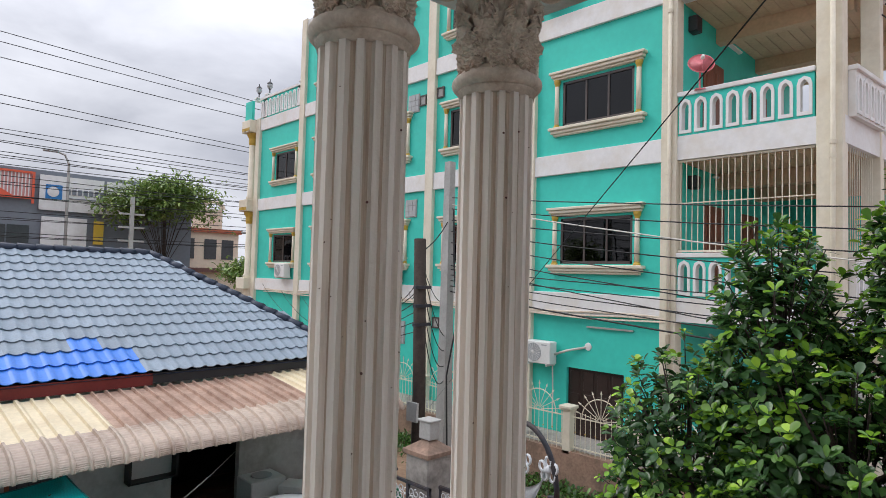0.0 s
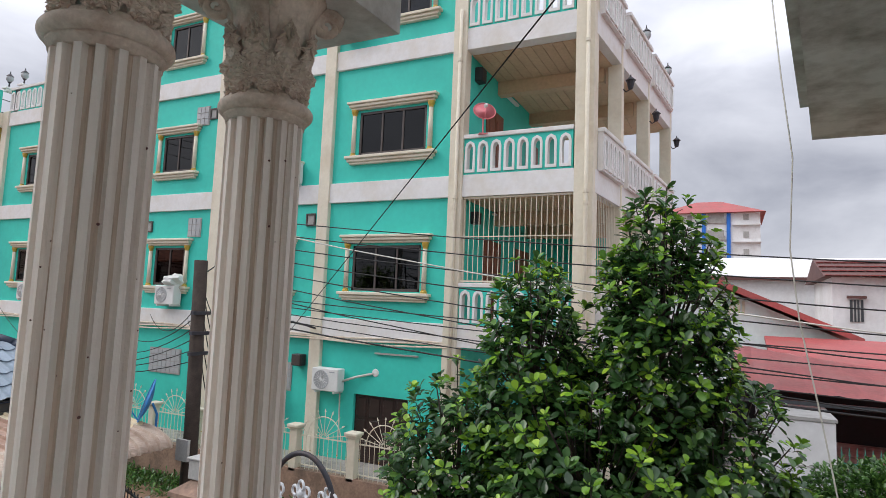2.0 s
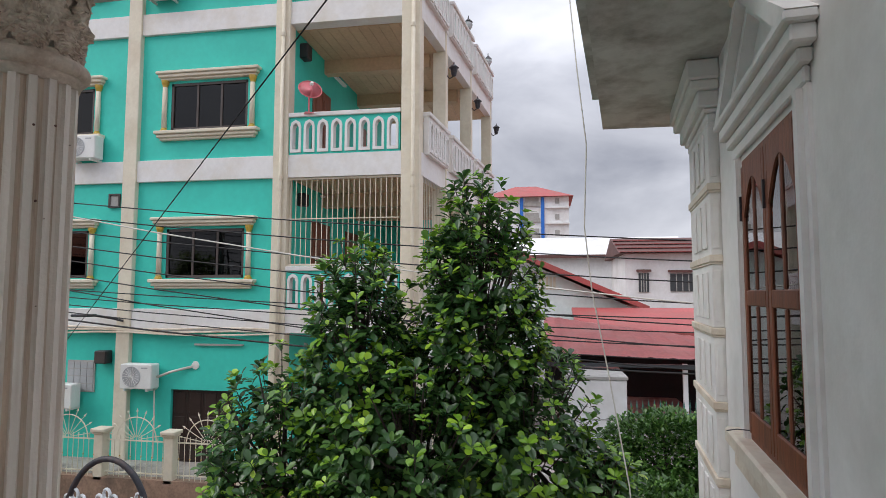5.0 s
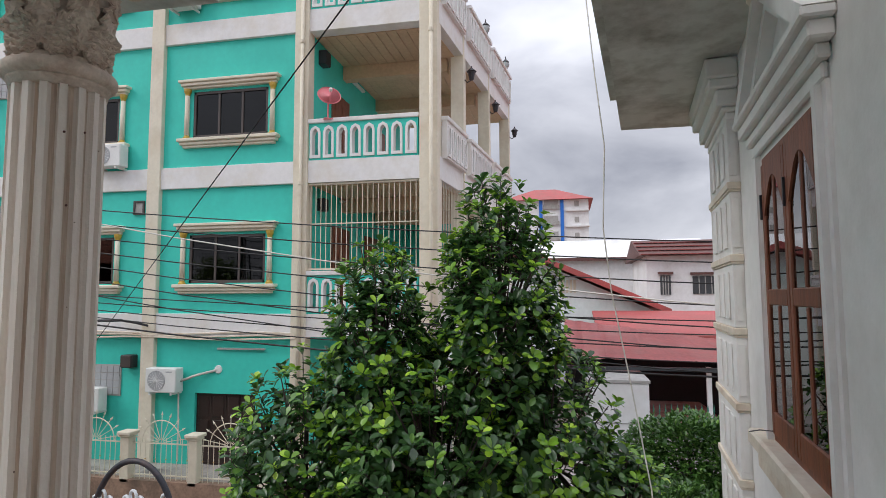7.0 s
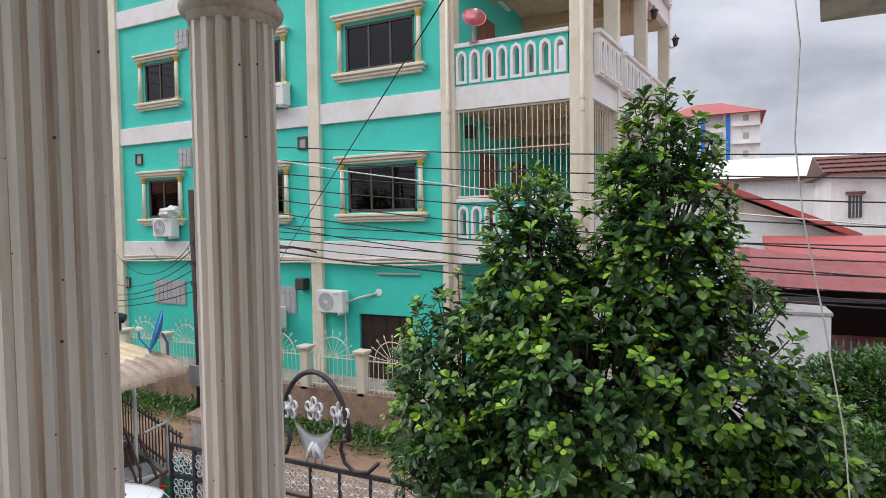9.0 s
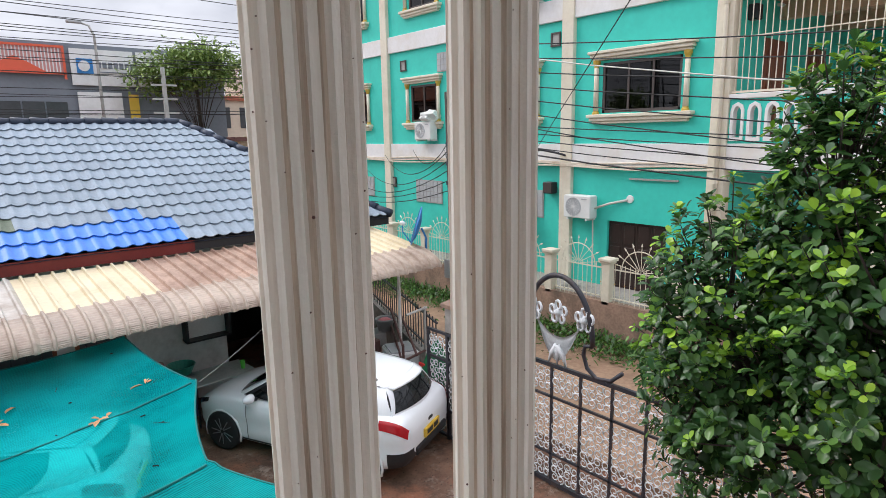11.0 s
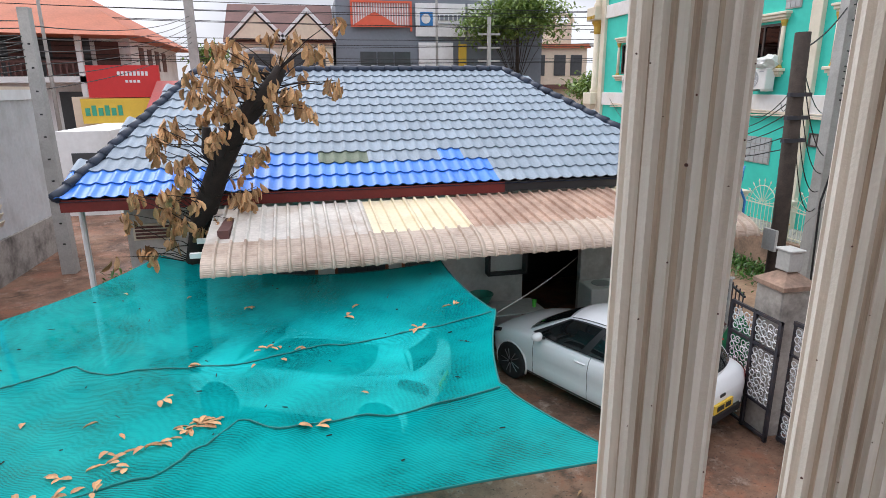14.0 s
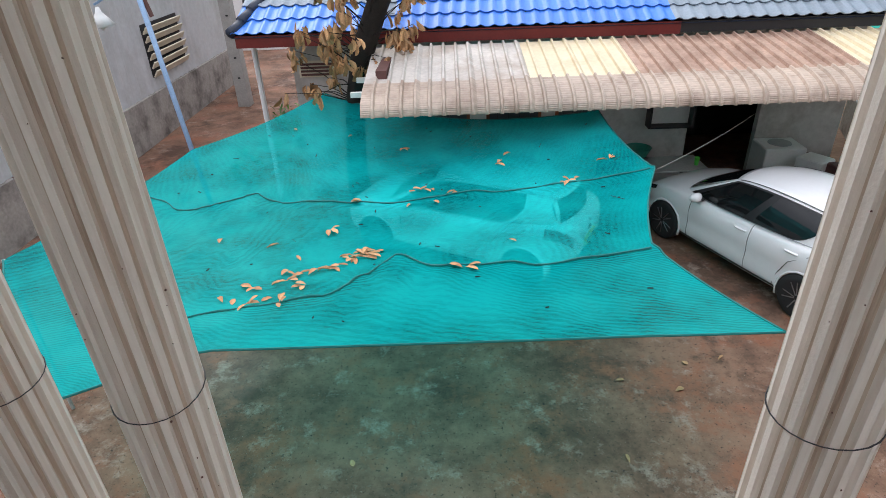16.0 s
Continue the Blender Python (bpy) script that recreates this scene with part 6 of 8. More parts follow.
tubebar = thing("tube_lamp", "unlit fluorescent tube on the ground floor wall", "lamp", (FX + 0.05, 6.1, 3.6), group="tube lamps")
part("tray", boxes((-0.03, -0.6, -0.02, 0.04, 0.6, 0.02)), M_POLE, tubebar)
sl = thing("street_lamp", "dark floodlight on a short arm above the band", "lamp", (FX - 0.05, 8.5, 4.12))
part("arm", tube(bmesh.new(), [(0.02, 0, 0), (-0.25, 0.12, 0.08), (-0.5, 0.35, 0.15)], 0.03, 6), M_IRON, sl)
part("head", boxes((-0.75, 0.3, 0.12, -0.45, 0.75, 0.18), bevel=0.02), M_IRON, sl)

# ---- own house: window, mouldings, corner pilaster ----
win = thing("house_window", "brown wooden casement window with arched panes", "window", WALL_AT, WALL_TURN)
part("frame", boxes((WIN_X0, -0.06, WIN_Z0, WIN_X0 + 0.03, 0.0, WIN_Z1), (WIN_X1 - 0.03, -0.06, WIN_Z0, WIN_X1, 0.0, WIN_Z1), (WIN_X0 + 0.03, -0.06, WIN_Z1 - 0.03, WIN_X1 - 0.03, 0.0, WIN_Z1), (WIN_X0 + 0.03, -0.06, WIN_Z0, WIN_X1 - 0.03, 0.0, WIN_Z0 + 0.03)), M_WOOD, win)
for x0, x1 in ((WIN_X0 + 0.03, (WIN_X0 + WIN_X1) / 2 - 0.003), ((WIN_X0 + WIN_X1) / 2 + 0.003, WIN_X1 - 0.03)):
    xm, zm, w = (x0 + x1) / 2, WIN_Z0 + 0.56, 0.036
    lf = part("casement", boxes((x0, -0.045, WIN_Z0 + 0.03, x0 + w, 0.012, WIN_Z1 - 0.03), (x1 - w, -0.045, WIN_Z0 + 0.03, x1, 0.012, WIN_Z1 - 0.03), (x0 + w, -0.045, WIN_Z0 + 0.03, x1 - w, 0.012, WIN_Z0 + 0.12), (x0 + w, -0.045, zm - 0.03, x1 - w, 0.012, zm + 0.03), (xm - 0.011, -0.04, WIN_Z0 + 0.12, xm + 0.011, 0.010, zm - 0.03), (xm - 0.011, -0.04, zm + 0.03, xm + 0.011, 0.010, WIN_Z1 - 0.10), bevel=0.004), M_WOOD, win)
    bm = bmesh.new()
    arc = [(x0 + w, WIN_Z1 - 0.03), (x0 + w, WIN_Z1 - 0.24)]
    arc += [(x0 + w + (x1 - x0 - 2 * w) * i / 10, WIN_Z1 - 0.24 + 0.14 * math.sin(math.pi * i / 10)) for i in range(1, 10)]
    arc += [(x1 - w, WIN_Z1 - 0.24), (x1 - w, WIN_Z1 - 0.03)]
    slab(bm, arc, -0.045, 0.012, "y")
    part("arched_head", bm, M_WOOD, lf)
    part("pane", boxes((x0 + w, 0.0005, WIN_Z0 + 0.12, x1 - w, 0.0045, WIN_Z1 - 0.10)), M_CLEAR, lf)
    part("hinge", boxes((x1 - 0.006, 0.0, WIN_Z1 - 0.25, x1 + 0.006, 0.02, WIN_Z1 - 0.15)), M_IRON, lf)
part("stay_hook", tube(bmesh.new(), [(WIN_X1 - 0.04, 0.012, WIN_Z0 + 0.04), (WIN_X1 + 0.02, 0.05, WIN_Z0 + 0.03), (WIN_X1 + 0.09, 0.075, WIN_Z0 + 0.008)], 0.0025, 5), M_IRON, win)
sur = thing("window_surround", "white moulded window surround with a pediment", "window surround", WALL_AT, WALL_TURN)
cas = 0.085
part("side_casing", boxes((WIN_X1 + 0.01, 0, WIN_Z0 - 0.02, WIN_X1 + cas, 0.012, WIN_Z1 + 0.02), (WIN_X1 + 0.014, 0.002, WIN_Z0 - 0.016, WIN_X1 + 0.04, 0.022, WIN_Z1 + 0.016)), M_HOUSE_WHITE, sur)
part("side_casing", boxes((WIN_X0 - cas, 0, WIN_Z0 - 0.02, WIN_X0 - 0.01, 0.012, WIN_Z1 + 0.02), (WIN_X0 - 0.05, 0.002, WIN_Z0 - 0.016, WIN_X0 - 0.014, 0.030, WIN_Z1 + 0.016)), M_HOUSE_WHITE, sur)
xa, xb = WIN_X0 - cas, WIN_X1 + cas
part("cornice", boxes((xa, 0, WIN_Z1 + 0.02, xb, 0.02, WIN_Z1 + 0.07), (xa - 0.03, 0, WIN_Z1 + 0.07, xb + 0.02, 0.04, WIN_Z1 + 0.11), (xa - 0.07, 0, WIN_Z1 + 0.11, xb + 0.035, 0.065, WIN_Z1 + 0.16), (xa - 0.09, 0, WIN_Z1 + 0.16, xb + 0.045, 0.085, WIN_Z1 + 0.19), bevel=0.006), M_HOUSE_WHITE, sur)
bm = bmesh.new()
zc, apex, xm = WIN_Z1 + 0.19, WIN_Z1 + 0.55, (xa + xb) / 2
for off, th, d in ((0.0, 0.05, 0.08), (0.06, 0.04, 0.045)):
    for s, xe in ((-1, xa - 0.09), (1, xb + 0.045)):
        slab(bm, [(xe - s * off * 1.6, zc), (xe - s * (off * 1.6 + th * 2.2), zc), (xm, apex - off - th), (xm, apex - off)], 0.0, d, "y")
part("pediment", bm, M_HOUSE_WHITE, sur)
part("keystone", boxes((xm - 0.09, 0, apex - 0.05, xm + 0.09, 0.09, apex + 0.08), bevel=0.015), M_CREAM_TRIM, sur)
part("sill", boxes((WIN_X0 - 0.16, -0.02, WIN_Z0 - 0.07, WIN_X1 + 0.24, 0.06, WIN_Z0 - 0.003), (WIN_X0 - 0.12, 0, WIN_Z0 - 0.16, WIN_X1 + 0.2, 0.03, WIN_Z0 - 0.07), bevel=0.01), M_CREAM_TRIM, sur, "peach-stained sill")
# near-black sheet, the room's shade seen through the panes
part("backing_room", boxes((WIN_X0 - 0.3, -2.0, WIN_Z0 - 0.5, WIN_X1 + 0.3, -1.95, WIN_Z1 + 0.5)), M_ROOM_SHADE, sur)

pil = thing("corner_pilaster", "white fluted corner pilaster with stacked moulded blocks", "pilaster", WALL_AT, WALL_TURN)
PX0, PX1 = 3.21, WALL_END + 0.03
for i in range(15):
    z1 = 5.645 - 0.357 * i
    z0 = z1 - 0.357
    part("block", boxes((PX0, 0.0, z0 + 0.048, PX1, 0.052, z1), bevel=0.003), M_HOUSE_WHITE, pil)
    for k in range(3):
        part("flute", boxes((PX0 + 0.11 + 0.19 * k, 0.052, z0 + 0.085, PX0 + 0.22 + 0.19 * k, 0.062, z1 - 0.035), bevel=0.004), M_HOUSE_WHITE, pil)
    part("side_panel", boxes((PX0 - 0.006, 0.012, z0 + 0.08, PX0, 0.042, z1 - 0.03), bevel=0.002), M_HOUSE_WHITE, pil)
    part("moulding", boxes((PX0 - 0.012, 0, z0 + 0.012, PX1 + 0.012, 0.064, z0 + 0.047), (PX0 - 0.006, 0, z0, PX1 + 0.006, 0.058, z0 + 0.012), bevel=0.003), M_CREAM_TRIM, pil)
part("capital", boxes((PX0 - 0.005, 0, 5.645, PX1, 0.058, 5.69), (PX0 - 0.02, 0, 5.69, PX1 + 0.02, 0.075, 5.715), (PX0 - 0.035, 0, 5.715, PX1 + 0.035, 0.10, 5.80), (PX0 - 0.06, 0, 5.80, PX1 + 0.06, 0.135, 5.85), (PX0 - 0.075, 0, 5.85, PX1 + 0.075, 0.15, 5.948), bevel=0.008), M_HOUSE_WHITE, pil)
hw = tagged(part("hanging_wire", tube(bmesh.new(), [(4.5, -1.40, 7.2), (4.5, -1.46, 6.68), (4.5, -1.50, 6.2), (4.5, -1.55, 5.72), (4.5, -1.53, 5.2), (4.5, -1.57, 4.8), (4.5, -1.66, 4.3), (4.5, -1.77, 3.63), (4.5, -1.82, 3.0), (4.45, -1.86, 0.0)], 0.0045, 5), M_WIRE_PALE), "thin grey wire hanging from the roof edge", "cable")
for x, y in COLUMNS:
    z = 3.70 + 0.05 * math.sin(x * 5)
    ring = [(x + (COL_R + 0.002) * math.cos(t_), y + (COL_R + 0.002) * math.sin(t_), z + 0.012 * math.sin(t_ + x)) for t_ in [2 * math.pi * i / 24 for i in range(24)]]
    tagged(part("tie_wire", tube(bmesh.new(), ring, 0.0018, 4, closed=True), M_IRON), "thin dark wire tied round a column", "wire", "tie wires")
# spots of dirt on the columns
rng = random.Random(5)
for x, y in COLUMNS[1:]:
    bm = bmesh.new()
    for i in range(34):
        a, z, r = rng.uniform(math.pi * 1.0, math.pi * 2.0), rng.uniform(3.3, 5.25), rng.choice((0.0012, 0.0015, 0.002, 0.0035))
        lathe(bm, [(r, -0.001), (r * 0.7, 0.0015), (0, 0.002)], 7, m=Matrix.Translation((x + (COL_R + 0.0005) * math.cos(a), y + (COL_R + 0.0005) * math.sin(a), z)) @ pose(0, 0, 0, 0, 90, math.degrees(a)))
    tagged(part("dirt_specks", bm, M_BROWN_ROOF), "dark dirt specks stuck to a column", "dirt", kind="stuff")

# ---- dead tree by the neighbour's house ----
dead = thing("dead_tree", "leaning dark trunk with dry brown hanging leaves", "tree", (-1.18, 8.79, 0))
bm = bmesh.new()
tp = [(0.0, 0.0, 0), (-0.03, -0.04, 0.9), (0.06, -0.16, 1.95), (0.33, -0.26, 2.83), (0.63, -0.32, 3.55), (0.99, -0.32, 4.21), (1.40, -0.32, 4.61), (1.62, -0.32, 4.98)]
tube(bm, tp, [0.18, 0.17, 0.165, 0.16, 0.155, 0.15, 0.13, 0.095], 12)
for v in bm.verts:
    v.co += Vector((noise.noise(v.co * 3.1), noise.noise(v.co * 3.1 + Vector((9, 0, 0))), 0)) * 0.07
tube(bm, [(0.66, -0.32, 3.5), (0.50, -0.36, 3.82), (0.52, -0.38, 4.15)], [0.11, 0.09, 0.06], 8)
rng = random.Random(21)
bl = bmesh.new()
for i in range(135):
    u = rng.uniform(0.30, 1.0)
    k = min(int(u * 7), 6)
    p = Vector(tp[k]).lerp(Vector(tp[k + 1]), u * 7 - k)
    a = rng.uniform(0, 2 * math.pi)
    d = Vector((math.cos(a), 0.7 * math.sin(a), rng.uniform(-0.1, 0.9))).normalized()
    L = rng.uniform(0.35, 1.15)
    q = p + d * L
    tube(bm, [p, p + d * L * 0.5 + Vector((0, 0, 0.06)), q], [0.012, 0.007, 0.004], 4)
    for m_ in range(rng.randint(5, 10)):
        dd = Vector((rng.gauss(0, 0.35), rng.gauss(0, 0.35), -1)).normalized()
        leaf_verts(bl, q + Vector((rng.gauss(0, 0.05), rng.gauss(0, 0.05), rng.gauss(0, 0.04))), dd, Vector((rng.gauss(0, 1), rng.gauss(0, 1), 0.2)), rng.uniform(0.12, 0.24), rng.uniform(0.06, 0.10), rng.uniform(0.05, 0.3))
part("trunk", bm, M_DARK_BARK, dead, "dark rough trunk", smooth=True)
part("dry_leaves", bl, M_DEAD_LEAF, dead, "dry brown leaves", kind="stuff")

# dry leaves and seams on the net
nd = [v.co.copy() for v in net.data.vertices]
rng = random.Random(9)


def on_net(u, v_):
    i, j = min(int(u * ND), ND - 1), min(int(v_ * ND), ND - 1)
    s, r = u * ND - i, v_ * ND - j
    a, b = nd[j * (ND + 1) + i].lerp(nd[j * (ND + 1) + i + 1], s), nd[(j + 1) * (ND + 1) + i].lerp(nd[(j + 1) * (ND + 1) + i + 1], s)
    return a.lerp(b, r)


# a drift of leaves along a fold, then single ones
spots = [(0.485 + 0.0072 * k + rng.uniform(-0.006, 0.006), 0.232 + 0.0092 * k + rng.uniform(-0.008, 0.008)) for k in range(14)] + [(0.563 + rng.uniform(-0.012, 0.014), 0.34 + rng.uniform(-0.008, 0.012)) for k in range(7)]
spots += [(0.514, 0.208), (0.486, 0.167), (0.49, 0.181), (0.46, 0.139), (0.417, 0.181), (0.43, 0.185), (0.417, 0.236), (0.50, 0.139), (0.444, 0.208), (0.472, 0.25), (0.375, 0.389), (0.458, 0.333), (0.278, 0.389), (0.458, 0.444), (0.458, 0.556), (0.556, 0.556), (0.528, 0.639), (0.535, 0.645), (0.569, 0.639), (0.597, 0.583), (0.61, 0.611), (0.62, 0.615), (0.222, 0.847), (0.403, 0.847), (0.097, 0.778), (0.84, 0.634), (0.855, 0.642), (0.847, 0.638), (0.944, 0.736), (0.792, 0.375), (0.736, 0.264), (0.736, 0.833), (0.694, 0.778)]
for u, v_ in spots:
    p = on_net(u, v_)
    bm = bmesh.new()
    for k in range(1 if rng.random() < 0.6 else 3):
        a = rng.uniform(0, 6.28)
        leaf_verts(bm, Vector((0.02 * k, 0, 0.012 + 0.006 * k)), Vector((math.cos(a), math.sin(a), 0.12)).normalized(), Vector((0, 0, 1)), rng.uniform(0.07, 0.16), rng.uniform(0.03, 0.06), 0.10)
    ob = part("dry_leaf", bm, M_DEAD_LEAF)
    ob.matrix_basis = pose(*p)
    tagged(ob, "dry brown leaf lying on the shade net", "leaf", "dry leaves")
M_SEAM = mat("dark_net_seam", (0.0, 0.16, 0.15), 0.7, vary=0.2, bump=0)
for line, u0 in ((SEAM_FAR, 0.0), (SEAM_NEAR, 0.30)):
    n0 = int(u0 * 120)
    pts = [on_net(i / 120, along(line, i / 120)) + Vector((0, 0, 0.010)) for i in range(n0, 120)]
    part("seam", tube(bmesh.new(), pts, [0.009 + 0.006 * noise.noise(Vector((i * 0.35, 0, u0))) for i in range(len(pts))], 5), M_SEAM, net, "dark rolled seam")
hem = [nd[i] for i in range(ND + 1)] + [nd[j * (ND + 1) + ND] for j in range(1, ND + 1)] + [nd[ND * (ND + 1) + i] for i in range(ND - 1, -1, -1)]
part("hem", tube(bmesh.new(), hem, 0.010, 5), M_SEAM, net, "rolled hem")
bm = bmesh.new()
for k in range(48):
    p = on_net(rng.uniform(0.03, 0.97), rng.uniform(0.08, 0.97)) + Vector((0, 0, 0.008))
    a, L = rng.uniform(0, 6.28), rng.choice((0.02, 0.03, 0.05, 0.16))
    tube(bm, [p, p + Vector((L * math.cos(a), L * math.sin(a), 0.006))], 0.003 if L > 0.1 else 0.006, 4)
tagged(part("debris", bm, M_DARK_BARK, net, "dark twigs and crumbs"), kind="stuff")
for p in ((-1.60, 8.75, 2.13), (-3.75, 3.85, 1.95)):
    tagged(part("net_post", tube(bmesh.new(), [(p[0], p[1], 0), p], 0.02, 7), M_POLE), "thin steel post holding the shade net", "post", "net posts")

bag = bmesh.new()
bmesh.ops.create_icosphere(bag, subdivisions=3, radius=0.3)
for v in bag.verts:
    v.co *= 1 + 0.55 * noise.noise(v.co * 6)
    v.co.z = v.co.z * 0.6
bag_ob = part("plastic_sheet", bag, M_WHITE_PLASTIC)
bag_ob.matrix_basis = pose(FX - 0.12, 13.75, 5.28)
tagged(bag_ob, "crumpled white plastic sheet on an air conditioner", "plastic sheet")

# ---- under the awning ----
for x0, x1 in ((-0.2, 0.8), (1.1, 2.1), (2.35, 3.1)):
    w_ = thing("house_window", "dark barred window in the neighbour's wall", "window", (0, 9.75, 0), group="neighbour windows")
    part("frame", boxes((x0, -0.04, 1.2, x1, -0.02, 1.27), (x0, -0.04, 2.13, x1, -0.02, 2.2), (x0, -0.04, 1.27, x0 + 0.06, -0.02, 2.13), (x1 - 0.06, -0.04, 1.27, x1, -0.02, 2.13)), M_WOOD, w_)
    part("pane", boxes((x0 + 0.06, -0.018, 1.27, x1 - 0.06, -0.010, 2.13)), M_FAR_DARK, w_)
    for k in range(1, 5):
        part("bar", boxes((x0 + (x1 - x0) * k / 5 - 0.01, -0.05, 1.27, x0 + (x1 - x0) * k / 5 + 0.01, -0.04, 2.13)), M_IRON, w_)

tb = thing("table", "grey folding table under the awning", "table", (4.25, 8.85, 0), 4)
part("tabletop", boxes((-0.55, -0.35, 0.72, 0.55, 0.35, 0.75), bevel=0.008), M_POLE, tb)
for sx in (-0.48, 0.48):
    for sy in (-0.28, 0.28):
        part("leg", tube(bmesh.new(), [(sx, sy, 0), (sx, sy, 0.72)], 0.014, 6), M_IRON, tb)
cup = thing("cup", "bright green plastic cup on the table", "cup", (4.66, 8.75, 0.75))
part("body", lathe(bmesh.new(), [(0.03, 0), (0.045, 0.14), (0.04, 0.14), (0.027, 0.01)], 12), mat("green_plastic", (0.10, 0.55, 0.06), 0.4, bump=0), cup)
sf = thing("wall_shelf", "dark shelf with bowls and jars on the wall", "shelf", (4.40, 9.70, 1.15))
part("frame", boxes((-0.4, -0.2, 0, -0.36, 0.04, 0.9), (0.36, -0.2, 0, 0.4, 0.04, 0.9), (-0.4, -0.2, 0.86, 0.4, 0.04, 0.9), (-0.4, -0.2, 0.0, 0.4, 0.04, 0.03), (-0.36, -0.2, 0.42, 0.36, 0.04, 0.44)), M_BLACK, sf)
part("back", boxes((-0.36, 0.02, 0.03, 0.36, 0.04, 0.86)), M_WHITE_PLASTIC, sf)
for k, c in enumerate(((0.5, 0.2, 0.05), (0.3, 0.5, 0.1), (0.6, 0.6, 0.55))):
    bw = thing("bowl", "small bowl on the dark wall shelf", "bowl", (4.2 + 0.2 * k, 9.6, 1.59), group="bowls")
    part("body", lathe(bmesh.new(), [(0.04, 0), (0.08, 0.09), (0.075, 0.09), (0.03, 0.01)], 12), mat("bowl_%d" % k, c, 0.4, bump=0), bw)
wm = thing("washing_machine", "white top-loading washing machine by the wall", "washing machine", (6.3, 9.35, 0))
part("body", boxes((-0.35, -0.3, 0, 0.35, 0.3, 0.88), bevel=0.02), M_WHITE_PLASTIC, wm)
part("lid", lathe(bmesh.new(), [(0.2, 0.885), (0.19, 0.90), (0.0, 0.905)], 20), M_GREY_PLASTIC, wm)
bs = thing("basin", "green plastic basin on a stand", "basin", (3.78, 9.25, 0.75))
part("bowl", lathe(bmesh.new(), [(0.16, 0), (0.24, 0.16), (0.225, 0.16), (0.15, 0.02)], 18), mat("green_basin", (0.03, 0.22, 0.16), 0.4, bump=0), bs)
st = thing("stand", "dark blue storage stand under the awning", "stand", (3.55, 9.3, 0))
part("body", boxes((-0.4, -0.3, 0.0, 0.4, 0.3, 0.75), bevel=0.02), M_SIGN_NAVY, st)
kt = thing("kettle", "dark red cooking pot on the stand", "pot", (3.36, 9.3, 0.75))
part("body", lathe(bmesh.new(), [(0.15, 0), (0.19, 0.12), (0.16, 0.25), (0.0, 0.28)], 16), mat("dark_red_pot", (0.16, 0.015, 0.02), 0.4, bump=0), kt)
um = thing("folded_umbrella", "folded green and red parasol leaning by the pillar", "parasol", (6.80, 6.20, 0))
part("cloth", lathe(bmesh.new(), [(0.05, 0.25), (0.20, 0.6), (0.24, 0.9), (0.14, 1.25), (0.03, 1.45)], 12, m=pose(0, 0, 0, 8, 0, 0)), mat("parasol_green", (0.01, 0.16, 0.06), 0.6, vary=0.2, bump=0.1), um)
part("red_mark", boxes((-0.19, -0.16, 0.75, -0.17, 0.06, 1.05), bevel=0.005), M_SIGN_RED, um)
part("pale_bars", boxes((-0.245, -0.02, 0.6, -0.235, 0.10, 0.66), (-0.255, -0.02, 0.7, -0.245, 0.10, 0.78)), M_WHITE_PLASTIC, um)
part("pole", tube(bmesh.new(), [(0, 0, 0), (0, -0.18, 1.5)], 0.02, 7), M_WHITE_PLASTIC, um)
jm = thing("junk_pile", "cluttered buckets and scrap behind the car", "junk", (6.95, 8.2, 0))
rng = random.Random(2)
for k in range(9):
    part("crate", boxes((-0.3 - 0.1 * (k % 3), -0.2, 0.0 + 0.3 * (k // 3), 0.1 - 0.1 * (k % 3), 0.25, 0.28 + 0.3 * (k // 3)), bevel=0.02), rng.choice((M_BLACK, M_POLE, M_BROWN_ROOF, M_SIGN_NAVY, M_WHITE_PLASTIC)), jm).matrix_basis = pose(rng.uniform(-0.2, 0.35), rng.uniform(-0.5, 1.6), 0, 0, 0, rng.uniform(0, 90))
tagged(part("rope", tube(bmesh.new(), sag((2.95, 5.6, 2.0), (6.7, 9.4, 2.3), 0.15), 0.003, 5), M_POLE), "thin pale rope from the net to the awning", "rope")

ap = thing("appliance", "old white enamelled appliance beside the boundary wall", "appliance", (7.05, 7.35, 0), -20)
part("case", boxes((-0.28, -0.30, 0, 0.28, 0.30, 0.88), bevel=0.03), M_WHITE_PLASTIC, ap)
part("lid", boxes((-0.24, -0.26, 0.88, 0.24, 0.26, 0.91), bevel=0.01), M_GREY_PLASTIC, ap)
bk = thing("bucket", "grey plastic bucket with pink cloth inside", "bucket", (7.42, 8.35, 0.9))
part("body", lathe(bmesh.new(), [(0.13, 0), (0.19, 0.22), (0.20, 0.22), (0.19, 0.25), (0.17, 0.22), (0.12, 0.02)], 18), M_GREY_PLASTIC, bk, smooth=True)
part("cloth", lathe(bmesh.new(), [(0.165, 0.18), (0.10, 0.23), (0.0, 0.21)], 12), M_PINK, bk, "pink cloth", smooth=True)
fr_ = thing("pipe_frame", "rusty iron pipe frame leaning by the wall", "frame", (6.75, 6.75, 0))
for k, (a, b) in enumerate((((-0.15, -0.10, 0.0), (-0.15, -0.10, 1.25)), ((0.45, 0.05, 0.0), (0.45, 0.05, 1.75)), ((-0.15, -0.10, 1.2), (0.75, 1.5, 1.35)), ((-0.15, -0.10, 0.85), (0.75, 1.5, 1.0)), ((0.10, -0.15, 1.0), (0.95, 1.4, 1.15)), ((-0.15, -0.10, 0.95), (0.45, 0.05, 0.95)), ((0.05, 0.05, 1.68), (0.50, 0.05, 1.73)))):
    part("pipe", tube(bmesh.new(), [a, b], 0.022, 7), M_POLE if k in (1, 6) else M_BROWN_ROOF, fr_)
